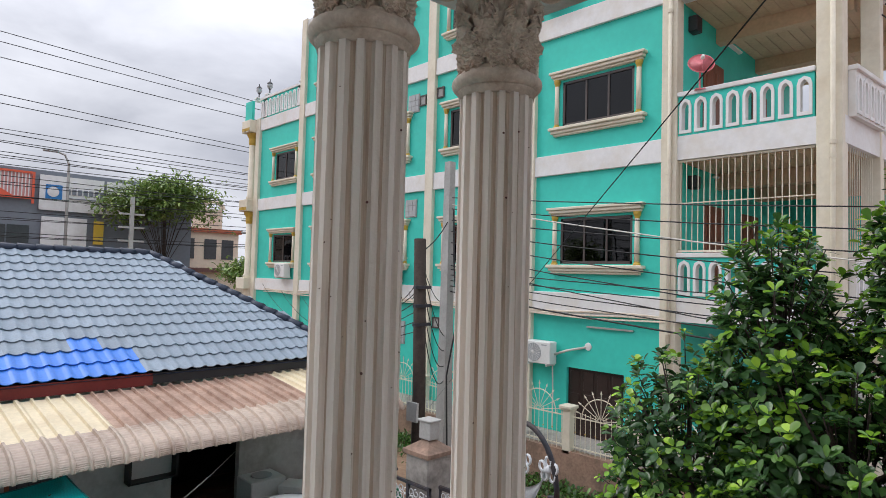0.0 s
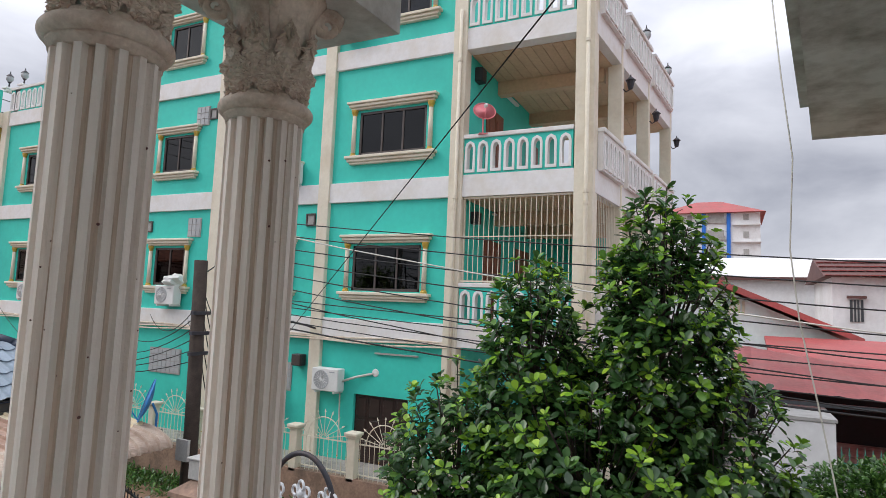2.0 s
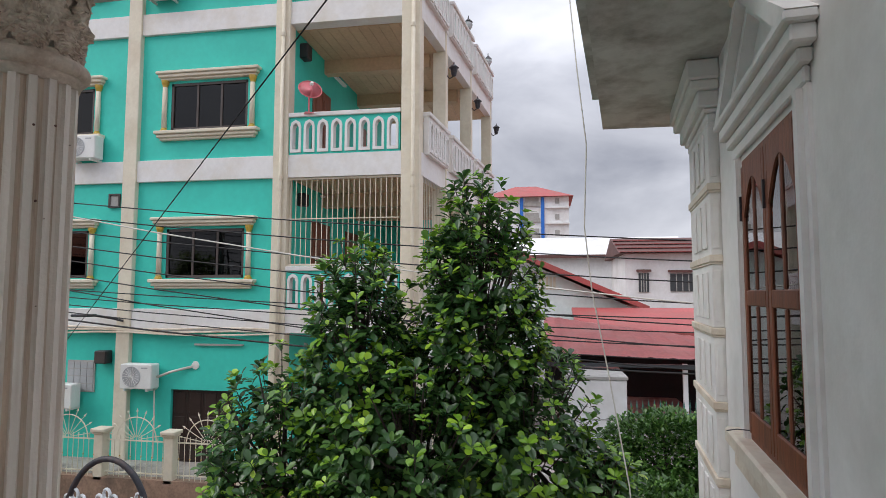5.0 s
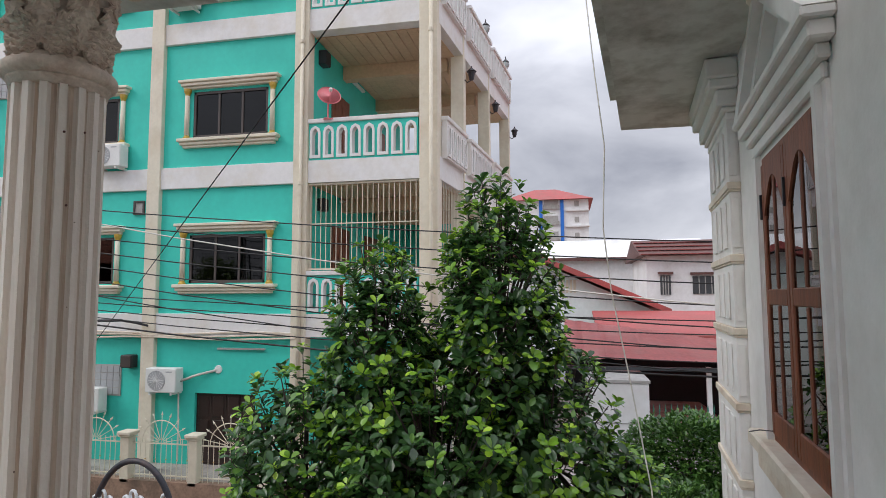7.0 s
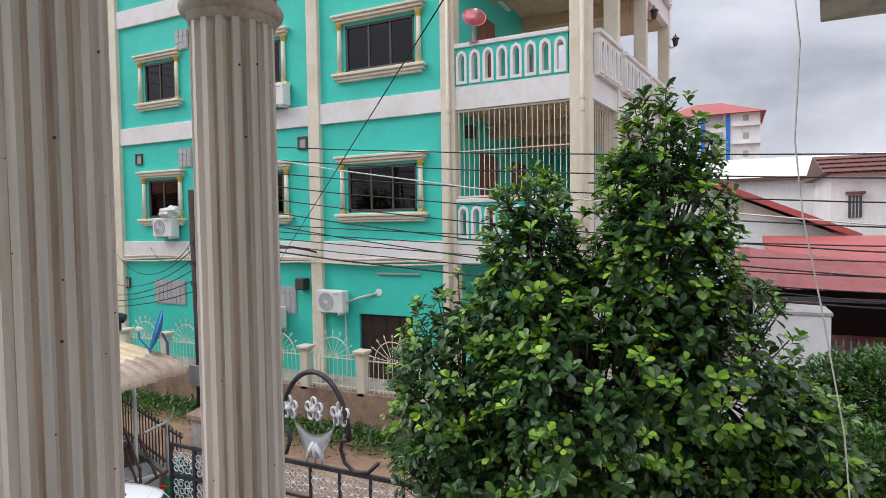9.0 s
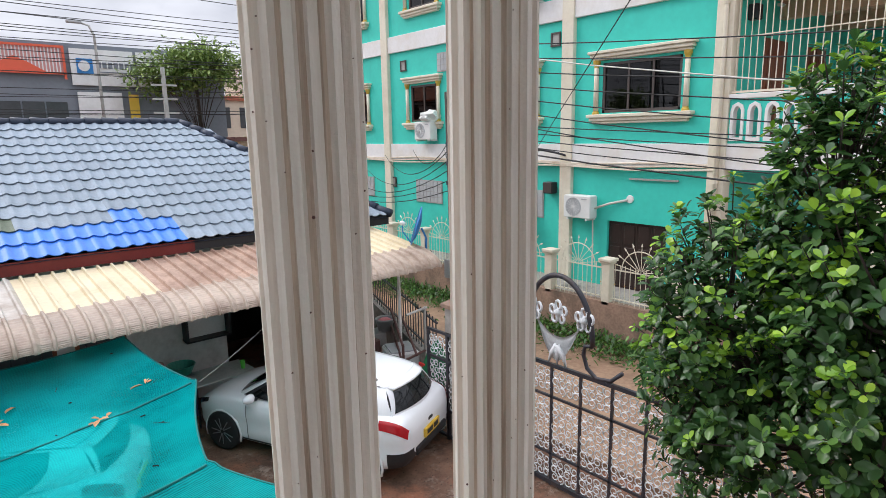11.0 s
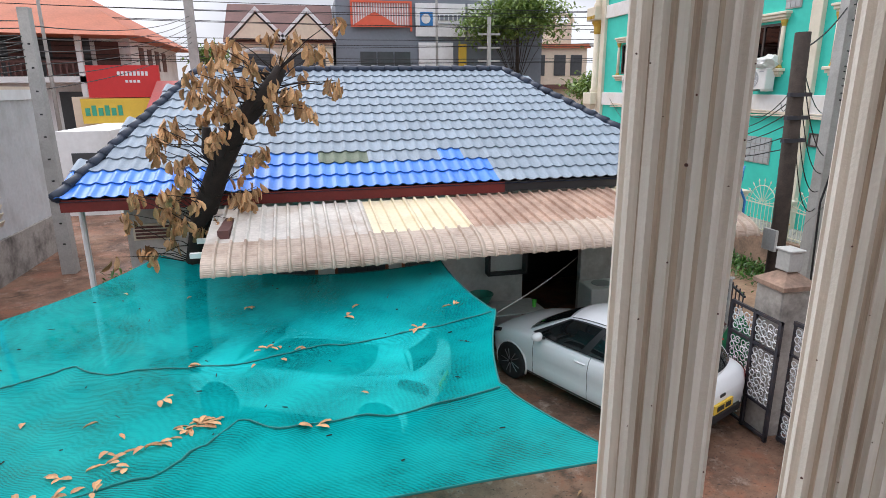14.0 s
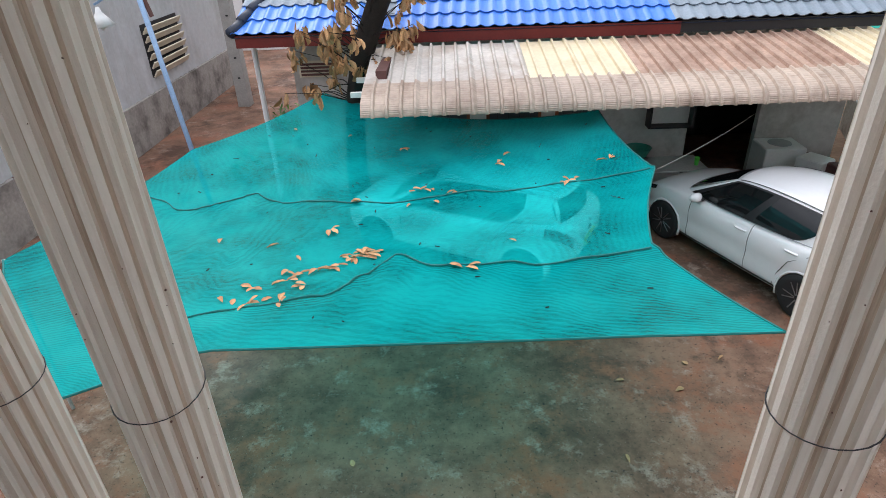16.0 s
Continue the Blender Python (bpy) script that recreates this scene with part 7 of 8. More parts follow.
for k, (x, y) in enumerate(((6.45, 5.95), (6.62, 5.86), (6.35, 6.2))):
    bm = bmesh.new()
    bmesh.ops.create_icosphere(bm, subdivisions=2, radius=0.16)
    for v in bm.verts:
        v.co *= 1 + 0.6 * noise.noise(v.co * 9 + Vector((k, 0, 0)))
        v.co.z = 0.10 + v.co.z * 0.6
    ob = part("rubbish_bag", bm, M_GREY_PLASTIC if k else M_WHITE_PLASTIC)
    ob.matrix_basis = pose(x, y, 0.0)
    tagged(ob, "crumpled plastic rubbish bag on the ground", "rubbish bag", "rubbish bags")

# ---- shed and alley beyond the net ----
shed = thing("metal_shed", "long grey corrugated metal shed on a concrete base", "shed", (0, 0, 0))
part("base_wall", boxes((-7.1, 2.0, 0, -6.85, 19.5, 1.08)), M_CONCRETE, shed, "black-stained concrete base wall")
bm = bmesh.new()
n = 230
lo = [bm.verts.new((-6.95 + (0.025 if k % 4 in (1, 2) else 0.0), 2.0 + 17.5 * k / n, 1.08)) for k in range(n + 1)]
hi = [bm.verts.new((-6.95 + (0.025 if k % 4 in (1, 2) else 0.0), 2.0 + 17.5 * k / n, 4.35 + 0.02 * 17.5 * k / n)) for k in range(n + 1)]
for k in range(n):
    bm.faces.new((lo[k], lo[k + 1], hi[k + 1], hi[k]))
part("cladding", bm, M_GREY_METAL, shed, "grey corrugated cladding")
part("gable", boxes((-18, 19.3, 0, -6.95, 19.5, 4.7)), M_GREY_METAL, shed)
part("roof", boxes((-18, 2.0, 4.72, -6.9, 19.6, 4.8)), M_FAR_BEIGE, shed, "pale orange metal roof")
part("trim", boxes((-6.97, 2.0, 4.45, -6.90, 19.55, 4.72)), M_FAR_WHITE, shed)
for yv in (14.6, 10.6):
    lv = part("vent", boxes((-6.93, yv - 1.0, 1.40, -6.92, yv + 1.0, 2.62)), M_BLACK, shed, "cream louvred vent")
    for k in range(6):
        ob = part("slat", boxes((0, -1.0, 0, 0.03, 1.0, 0.17)), M_CREAM, lv)
        ob.matrix_basis = pose(-6.90, yv, 1.42 + 0.2 * k, 0, 32, 0)
alley_pole = thing("utility_pole", "square concrete utility pole with bolt holes", "pole", (-5.65, 15.95, 0))
bm = bmesh.new()
lathe(bm, [(0.24, 0), (0.17, 6.6)], 4, m=pose(0, 0, 0, 0, 0, 45))
part("shaft", bm, M_POLE, alley_pole)
for k in range(10):
    part("bolt_hole", boxes((-0.01, -0.19 + 0.007 * k, 0.8 + 0.55 * k, 0.05, -0.10, 0.84 + 0.55 * k)), M_BLACK, alley_pole)
bp = thing("lamp_pole", "pale blue steel pole with a white enamel lamp", "lamp", (-4.15, 9.0, 0))
part("pole", tube(bmesh.new(), [(0.1, 0, 0), (-0.02, 0, 1.2), (-0.25, 0, 3.9)], 0.045, 8), M_BLUE_PAINT, bp, smooth=True)
part("arm", tube(bmesh.new(), [(-0.25, 0, 3.88), (-0.6, 0, 3.8), (-0.98, 0, 3.62)], 0.02, 6), M_BLUE_PAINT, bp, smooth=True)
part("shade", lathe(bmesh.new(), [(0.03, 3.58), (0.05, 3.50), (0.10, 3.44), (0.21, 3.30), (0.20, 3.30), (0.09, 3.42), (0.0, 3.46)], 20, (-0.95, 0, 0)), M_WHITE_PLASTIC, bp, "white enamel shade", smooth=True)
part("bulb", lathe(bmesh.new(), [(0.0, 3.22), (0.05, 3.27), (0.05, 3.33), (0.02, 3.40)], 10, (-0.95, 0, 0)), M_WHITE_PLASTIC, bp, smooth=True)
sk = tagged(part("wooden_stick", tube(bmesh.new(), [(-4.28, 9.06, 3.4), (-4.62, 9.05, 4.95)], 0.035, 6), M_BROWN_ROOF), "brown stick tied to the blue pole", "stick")
for k in range(7):
    bm = bmesh.new()
    for i in range(60):
        rg = random.Random(100 * k + i)
        leaf_verts(bm, Vector((rg.uniform(-0.3, 0.3), rg.uniform(-0.5, 0.5), rg.uniform(0.02, 0.4))), Vector((rg.uniform(-1, 1), rg.uniform(-1, 1), rg.uniform(0, 1))).normalized(), Vector((0, 0, 1)), 0.18, 0.06, 0.05)
    ob = part("weed_clump", bm, M_LEAF_BUSH)
    ob.matrix_basis = pose(-3.9 + 0.3 * (k % 3), 10.5 + 1.1 * k, 0)
    tagged(ob, "clump of green weeds beside the house", "weeds", "weed clumps")
dp = thing("rain_pipe", "white rain pipe at the neighbour's house corner", "pipe", (-2.9, 9.55, 0))
part("pipe", tube(bmesh.new(), [(0, 0, 0), (0, 0, 2.95)], 0.05, 8), M_FAR_WHITE, dp)
vw = thing("vent_window", "small cream louvred window in the white wall", "window", (-1.9, 9.75, 2.35), group="vent windows")
part("frame", boxes((-0.32, -0.04, -0.14, 0.32, 0.0, 0.14)), M_CREAM, vw)
for k in range(4):
    part("slat", boxes((-0.28, -0.06, -0.11 + 0.06 * k, 0.28, -0.04, -0.075 + 0.06 * k)), M_BROWN_ROOF, vw)

# ---- poles and cables ----
wp = thing("utility_pole", "weathered dark wooden utility pole with wires", "pole", (8.25, 7.12, 0))
part("shaft", tube(bmesh.new(), [(0, 0, 0), (0.02, 0.02, 2.5), (0.03, 0.12, 5.45)], [0.14, 0.125, 0.115], 9), M_BARK, wp, smooth=True)
part("plate", boxes((-0.18, -0.14, 2.05, -0.13, 0.14, 2.4)), M_POLE, wp)
for k in range(3):
    part("bracket", boxes((-0.2, -0.05, 3.8 + 0.35 * k, 0.2, 0.02, 3.86 + 0.35 * k)), M_IRON, wp)
cp = thing("utility_pole", "tall grey concrete utility pole wrapped in cables", "pole", (10.0, 8.2, 0))
bm = bmesh.new()
lathe(bm, [(0.19, 0), (0.12, 7.3)], 4, m=pose(0, 0, 0, 0, 0, 45))
part("shaft", bm, M_POLE, cp)
rng = random.Random(31)
for k in range(7):
    z = 6.5 - 0.25 * k
    cable("cable", (10.0, 8.2, z), (12.5 - 0.2 * k, -30, 6.2 - 0.2 * k), 0.9 + 0.12 * k, 0.011)
for k in range(5):
    z = 4.9 - 0.12 * k
    cable("cable", (10.0, 8.2, z), (11.5, -30, 5.2), 0.7 + 0.15 * k, 0.010 if k < 4 else 0.016)
cable("cable", (10.0, 8.2, 6.35), (10.0, -30, 5.2), 1.6, 0.012, M_WIRE_PALE, "pale overhead cable crossing before the facade")
cable("cable", (1.02, -1.84, 5.77), (6.85, 5.35, 2.80), -0.02, 0.0018, None, "black service wire from the house wall to the meter box")
cable("cable", (10.0, 8.2, 6.0), (8.27, 7.2, 5.2), 0.1, 0.012)
for k in range(8):
    cable("cable", (8.27, 7.2, 5.1 - 0.2 * k), (13.2, 11.5 + 1.6 * k, 4.0 + 0.25 * math.sin(k)), 0.3 + 0.1 * k, 0.009)
for k in range(4):
    cable("cable", (8.27, 7.2, 5.2 - 0.25 * k), (10.0, 8.2, 3.4 - 0.3 * k), 0.35 + 0.12 * k, 0.009)
bm = tube(bmesh.new(), [(9.95, 8.0, 6.2), (9.9, 7.9, 5.0), (9.98, 7.85, 3.8), (9.8, 7.95, 2.6), (9.92, 8.0, 1.0), (9.95, 8.05, 0.1)], 0.02, 5)
tagged(part("cable", bm, M_WIRE), "loose black cable hanging down the pole", "cable", "overhead cables")
for (z0, z1) in ((13.16, 12.65), (12.53, 12.1), (11.21, 10.67), (10.75, 10.45), (13.6, 13.0), (9.6, 9.4), (9.2, 9.1), (8.6, 8.7)):
    cable("cable", (-36, 26, 2 * z0 - z1 + 2.2), (14.5, 26, z1), 0.5, 0.016)
for k in range(16):
    z = 12.6 - 0.42 * k + 0.1 * math.sin(k * 2.3)
    cable("cable", (-45, 41 + 0.2 * (k % 3), z + 1.0 + 0.4 * math.sin(k)), (32, 42 + 0.2 * (k % 4), z + 0.2 * math.cos(k * 1.7)), 0.5 + 0.3 * (k % 3), 0.022)
for k in range(6):
    cable("cable", (-5.65, 15.95, 6.3 - 0.16 * k), (-30, 10 + 2 * k, 7.4 - 0.3 * k), 0.5, 0.014)
    cable("cable", (-5.65, 15.95, 6.2 - 0.3 * k), (-5.9, 40, 9.0 - 0.3 * k), 0.4, 0.014)
    cable("cable", (-5.65, 15.95, 6.0 - 0.16 * k), (-14, 6, 3.2 + 0.3 * k), 0.4, 0.012)
for (x, y, h) in ((-5.9, 40, 13.0), (22.0, 41.5, 10.5), (13.6, 41.8, 9.4)):
    up = thing("utility_pole", "tall grey concrete street pole", "pole", (x, y, 0), group="street poles")
    bm = bmesh.new()
    lathe(bm, [(0.40 if x < 0 else 0.22, 0), (0.32 if x < 0 else 0.15, h)], 4, m=pose(0, 0, 0, 0, 0, 45))
    part("shaft", bm, M_POLE, up)
    for k in range(3):
        part("cross_arm", boxes((-0.8, -0.06, h - 1.2 - 0.9 * k, 0.8, 0.06, h - 1.08 - 0.9 * k)), M_POLE, up)
for (x, y, h, s) in ((10.6, 45.5, 12.4, -1), (-12.6, 36, 11.0, -1)):
    ls = thing("street_lamp", "tall grey street lamp with a curved arm", "street lamp", (x, y, 0), group="street lamps")
    part("pole", tube(bmesh.new(), [(0, 0, 0), (0, 0, h - 2), (0, 0, h - 0.8), (s * 0.25, 0, h - 0.2), (s * 0.9, 0, h)], [0.12, 0.09, 0.08, 0.07, 0.06], 8), M_POLE, ls, smooth=True)
    part("head", boxes((s * 1.1 - 0.45, -0.15, h - 0.12, s * 1.1 + 0.45, 0.15, h + 0.08), bevel=0.05), M_GREY_PLASTIC, ls)

# ---- street buildings ----
ROAD_Y = 48.0
gb = thing("commercial_building", "slate grey office building with red and white sign panels", "building", (0, ROAD_Y, 0))
bm = bmesh.new()
slab(bm, [(2.9, 0), (20.0, 0), (20.0, 11.3), (3.3, 11.35)], 0.0, 12.0, "y")
part("body", bm, M_FAR_GREY, gb)
part("red_frame", boxes((4.35, -0.35, 9.2, 9.1, -0.25, 9.35), (4.35, -0.35, 10.95, 9.1, -0.25, 11.1), (4.35, -0.35, 9.35, 4.5, -0.25, 10.95), (8.95, -0.35, 8.9, 9.1, -0.25, 10.95)), M_SIGN_ORANGE, gb, "orange-red sign frame")
part("red_panel", boxes((4.5, -0.18, 9.35, 8.95, -0.14, 10.95)), mat("pale_red_screen", (0.62, 0.30, 0.28), 0.6, vary=0.1, bump=0), gb)
for k in range(22):
    part("slat", boxes((4.55 + 0.2 * k, -0.24, 9.35, 4.62 + 0.2 * k, -0.19, 10.95)), M_FAR_WHITE, gb)
bm = bmesh.new()
slab(bm, [(4.6, 9.36), (7.9, 9.36), (7.0, 9.9), (6.2, 10.3), (5.5, 9.95)], -0.30, -0.25, "y")
part("roof_motif", bm, M_SIGN_ORANGE, gb)
part("white_panel", boxes((9.4, -0.25, 8.55, 13.4, -0.15, 11.0)), M_FAR_WHITE, gb)
part("white_panel", boxes((9.6, -0.25, 6.0, 12.4, -0.15, 8.1)), M_FAR_WHITE, gb)
part("white_panel", boxes((13.6, -0.25, 8.55, 15.6, -0.15, 11.0)), M_FAR_WHITE, gb)
part("blue_square", boxes((9.75, -0.30, 9.35, 10.75, -0.26, 10.35)), M_SIGN_BLUE, gb)
bm = lathe(bmesh.new(), [(0.36, 0), (0.36, 0.03), (0, 0.035)], 20, m=Matrix.Translation((10.2, -0.31, 9.85)) @ pose(0, 0, 0, 90))
part("white_disc", bm, M_FAR_WHITE, gb)
for k in range(7):
    part("dark_bar", boxes((11.0 + 0.36 * k, -0.30, 9.75, 11.26 + 0.36 * k, -0.26, 10.15)), M_FAR_GREY, gb)
part("dark_line", boxes((11.0, -0.30, 9.45, 13.2, -0.26, 9.52)), M_FAR_GREY, gb)
part("yellow_panel", boxes((12.85, -0.25, 6.3, 13.5, -0.15, 8.0)), M_SIGN_YELLOW, gb)
for k in range(3):
    part("window", boxes((5.0 + 1.35 * k, -0.08, 6.2, 6.25 + 1.35 * k, -0.02, 7.4)), M_FAR_DARK, gb)
part("blue_bars", boxes((5.1, -0.2, 5.3, 5.7, -0.1, 5.7), *[(5.9 + 0.5 * k, -0.2, 5.35, 6.28 + 0.5 * k, -0.1, 5.62) for k in range(8)]), M_BRIGHT_BLUE, gb)
part("shop_front", boxes((10, -0.08, 2.0, 16, -0.02, 5.4)), M_FAR_DARK, gb)

gh = thing("gabled_house", "beige town house with brown tiled twin gables", "house", (0, ROAD_Y - 0.5, 0))
part("body", boxes((-4.6, 0, 0, 2.9, 9, 8.2)), M_FAR_BEIGE, gh)
bm = bmesh.new()
slab(bm, [(-0.4, 8.0), (9.6, 8.0), (4.6, 11.2)], -5.0, 3.1, "x")
part("roof", bm, M_BROWN_ROOF, gh)
for xc in (-2.55, 1.1):
    bm = bmesh.new()
    slab(bm, [(xc - 1.75, 8.2), (xc + 1.75, 8.2), (xc, 9.95)], -0.55, 3.0, "y")
    part("gable", bm, M_FAR_BEIGE, gh)
    bm = bmesh.new()
    for s in (-1, 1):
        slab(bm, [(xc + s * 2.05, 8.05), (xc + s * 2.0, 8.4), (xc, 10.45), (xc, 10.1)], -0.7, 3.0, "y")
    part("gable_edge", bm, M_FAR_WHITE, gh)
    part("arch_opening", boxes((xc - 1.2, -0.05, 5.4, xc + 1.2, 0.02, 7.2)), M_FAR_DARK, gh)
    part("arch_head", tube(bmesh.new(), [(xc + 1.25 * math.cos(math.pi * i / 12), -0.06, 7.0 + 0.55 * math.sin(math.pi * i / 12)) for i in range(13)], 0.14, 6), M_FAR_WHITE, gh)
    for k in range(9):
        part("baluster", boxes((xc - 1.5 + 0.36 * k, -0.6, 5.2, xc - 1.36 + 0.36 * k, -0.5, 6.0)), M_FAR_WHITE, gh)
part("balcony", boxes((-4.7, -0.7, 4.9, 3.0, 0, 5.2), (-4.7, -0.65, 6.0, 3.0, -0.45, 6.12)), M_FAR_WHITE, gh)

rh = thing("large_house", "white two-storey house with a terracotta roof and verandas", "house", (0, 40, 0))
part("body", boxes((-30, 2, 0, -10.0, 16, 8.2)), M_FAR_WHITE, rh)
bm = bmesh.new()
v = [bm.verts.new(c) for c in ((-32, -1.2, 8.1), (-8.6, -1.2, 7.75), (-8.6, 17, 7.75), (-32, 17, 8.1), (-24, 7, 11.9), (-15.5, 7, 11.9))]
for q in ((0, 1, 5, 4), (1, 2, 5), (2, 3, 4, 5), (3, 0, 4), (3, 2, 1, 0)):
    bm.faces.new([v[i] for i in q])
part("roof", bm, M_ORANGE_ROOF, rh, "terracotta tiled roof")
part("floor_slab", boxes((-30, 0, 5.15, -12.2, 2, 5.5)), M_FAR_WHITE, rh)
for k in range(8):
    x = -29.5 + 2.45 * k
    part("veranda_post", boxes((x - 0.15, 0, 0, x + 0.15, 0.3, 8.0)), M_FAR_WHITE, rh)
    part("dark_opening", boxes((x + 0.35, 1.92, 5.6, x + 1.7, 1.99, 7.6)), M_BROWN_ROOF, rh)
    part("dark_opening", boxes((x + 0.35, 1.92, 1.5, x + 1.7, 1.99, 4.6)), M_FAR_DARK, rh)
part("veranda_shade", boxes((-30, 1.99, 5.5, -12.3, 2.0, 8.2)), M_FAR_DARK, rh)
part("railing", boxes((-30, 0.05, 6.3, -12.2, 0.15, 6.4), *[(-30 + 0.35 * k, 0.07, 5.5, -29.9 + 0.35 * k, 0.13, 6.3) for k in range(51)]), M_BROWN_ROOF, rh)
for k in range(4):
    part("shutter", boxes((-10.0, 4.0 + 2.2 * k, 6.0, -9.94, 5.1 + 2.2 * k, 7.4)), M_BROWN_ROOF, rh)
ss = thing("shop_sign", "red and yellow shop sign board above an awning", "sign", (0, 39.2, 0))
part("red_board", boxes((-11.9, 0, 4.25, -7.9, 0.3, 6.1)), M_SIGN_RED, ss)
part("yellow_board", boxes((-12.4, -0.1, 2.75, -8.5, 0.2, 4.2)), M_SIGN_YELLOW, ss)
part("pale_bars", boxes(*[(-10.2 + 0.22 * k, -0.02, 5.5, -10.05 + 0.22 * k, 0.0, 5.75) for k in range(8)], *[(-9.8 + 0.22 * k, -0.02, 5.1, -9.65 + 0.22 * k, 0.0, 5.25) for k in range(4)]), M_FAR_WHITE, ss)
for k in range(6):
    part("green_bar", boxes((-12.2 + 0.36 * k, -0.13, 3.2, -11.95 + 0.36 * k, -0.1, 3.65 + 0.15 * (k % 2))), mat("sign_green", (0.05, 0.35, 0.22), 0.5, bump=0), ss)
part("awning", boxes((-12.4, -1.0, 2.35, -8.5, 0, 2.55)), M_FAR_WHITE, ss)
part("shop_wall", boxes((-13, 0.4, 0, -7.5, 6, 4.3)), M_FAR_BEIGE, ss)
wh = thing("white_house", "small white flat-roofed house at the alley end", "house", (0, 24, 0))
part("body", boxes((-8.5, 0, 0, -6.6, 6, 3.2)), M_FAR_WHITE, wh)
part("window", boxes((-8.0, -0.05, 1.2, -7.0, -0.01, 2.4)), M_FAR_DARK, wh)
lr = thing("low_house", "low roofs beyond the tiled house", "house", (0, 36, 0))
part("body", boxes((-7.5, 0, 0, 1.0, 6, 3.6)), M_FAR_BEIGE, lr)
bm = bmesh.new()
slab(bm, [(-0.5, 3.6), (6.5, 3.6), (3, 5.2)], -8.0, 1.4, "x")
part("roof", bm, M_RED_ROOF, lr)
bh = thing("beige_house", "beige house with an ornate rooftop balcony", "house", (0, ROAD_Y + 4, 0))
part("body", boxes((20.0, 0, 0, 26.0, 8, 8.2)), M_FAR_BEIGE, bh)
part("tower", boxes((22.8, 0.5, 8.2, 24.6, 3, 10.2)), M_FAR_BEIGE, bh)
part("tower_arch", tube(bmesh.new(), [(23.7 + 0.9 * math.cos(math.pi * i / 12), 0.4, 10.2 + 0.7 * math.sin(math.pi * i / 12)) for i in range(13)], 0.2, 6), M_FAR_BEIGE, bh)
for x in (20.8, 22.8, 24.4):
    part("window", boxes((x, -0.06, 5.6, x + 1.1, -0.01, 7.4)), M_FAR_DARK, bh)
part("cornice", boxes((19.8, -0.3, 8.0, 26.2, 0.2, 8.35)), M_ORANGE_ROOF, bh)
ch = thing("town_house", "brown and white houses along the far lane", "house", (0, 40, 0))
part("body", boxes((17.5, 0, 0, 24.0, 5, 4.5)), M_FAR_BEIGE, ch)
part("roof", boxes((17.2, -0.4, 4.5, 24.3, 5.2, 4.8)), M_BROWN_ROOF, ch)


def street_tree(at, r, z0, seed, label, count=700, leaf=0.5):
    rng = random.Random(seed)
    t = thing("street_tree", label, "tree", (at[0], at[1], 0))
    bm, bl = bmesh.new(), bmesh.new()
    tube(bm, [(0, 0, 0), (0.1, 0, z0 * 0.6), (0, 0, z0 + r[2])], [0.22, 0.18, 0.08], 8)
    for i in range(26):
        d = Vector((rng.gauss(0, 1), rng.gauss(0, 1), rng.uniform(-0.4, 1.2))).normalized()
        c = Vector((d.x * r[0] * 0.75, d.y * r[1] * 0.75, z0 + r[2] + d.z * r[2] * 0.75))
        tube(bm, [(0, 0, z0 * 0.7), (c.x * 0.5, c.y * 0.5, (z0 * 0.7 + c.z) / 2 + 0.2), c], [0.03, 0.02, 0.009], 5)
        for k in range(count // 26):
            p = c + Vector((rng.gauss(0, 0.28) * r[0], rng.gauss(0, 0.28) * r[1], rng.gauss(0, 0.16) * r[2]))
            for m_ in range(3):
                dd = Vector((rng.gauss(0, 1), rng.gauss(0, 1), rng.gauss(-0.2, 0.5))).normalized()
                leaf_verts(bl, p, dd, Vector((0, 0, 1)), leaf * rng.uniform(0.6, 1.2), leaf * 0.4, 0.05)
    part("trunk", bm, M_BARK, t)
    part("crown", bl, M_LEAF_FAR, t, kind="stuff")


street_tree((17.0, 45.5), (3.5, 2.6, 2.7), 6.4, 41, "tall airy green street tree among the wires", 2300, 0.40)
street_tree((19.5, 36.0), (1.9, 1.9, 1.2), 3.2, 42, "low bushy green tree by the lane", 900, 0.4)
street_tree((-28.0, 33.0), (2.5, 2.5, 3.0), 3.0, 43, "dark green tree beside the large house", 900, 0.45)
street_tree((-7.5, 58.0), (1.5, 1.5, 1.2), 6.2, 44, "small distant green tree", 400, 0.4)

# ---- houses to the south-east ----
dh = thing("white_house", "white two-storey house with a red tiled roof", "house", (45, 0, 0))
part("body", boxes((0, -22, 0, 9, -6.9, 7.75)), M_FAR_WHITE, dh)
bm = bmesh.new()
slab(bm, [(-0.7, 7.65), (5.0, 9.2), (10, 7.65)], -22.5, -6.4, "y")
rf = part("roof", bm, M_BROWN_ROOF, dh, "brownish red tiled roof")
for k in range(34):
    for j in range(4):
        part("roof_tile", boxes((-0.75 + 1.43 * j, -22.4 + 0.47 * k, 7.72 + 0.388 * j, 0.75 + 1.43 * j, -21.98 + 0.47 * k, 7.76 + 0.388 * j)), M_RED_ROOF, rf).matrix_basis = Matrix.Identity(4)
for y0, y1, z0, z1 in ((-8.5, -7.8, 4.9, 6.25), (-11.6, -9.95, 4.95, 6.2)):
    w_ = part("window", boxes((-0.06, y0, z0, -0.01, y1, z1)), M_FAR_DARK, dh)
    part("window_hood", boxes((-0.3, y0 - 0.15, z1 + 0.1, 0, y1 + 0.15, z1 + 0.25)), M_BROWN_ROOF, dh)
    for k in range(1, 4):
        part("bar", boxes((-0.09, y0 + (y1 - y0) * k / 4 - 0.03, z0, -0.06, y0 + (y1 - y0) * k / 4 + 0.03, z1)), M_WOOD if y1 > -9.9 and y0 < -9 else M_POLE, dh)
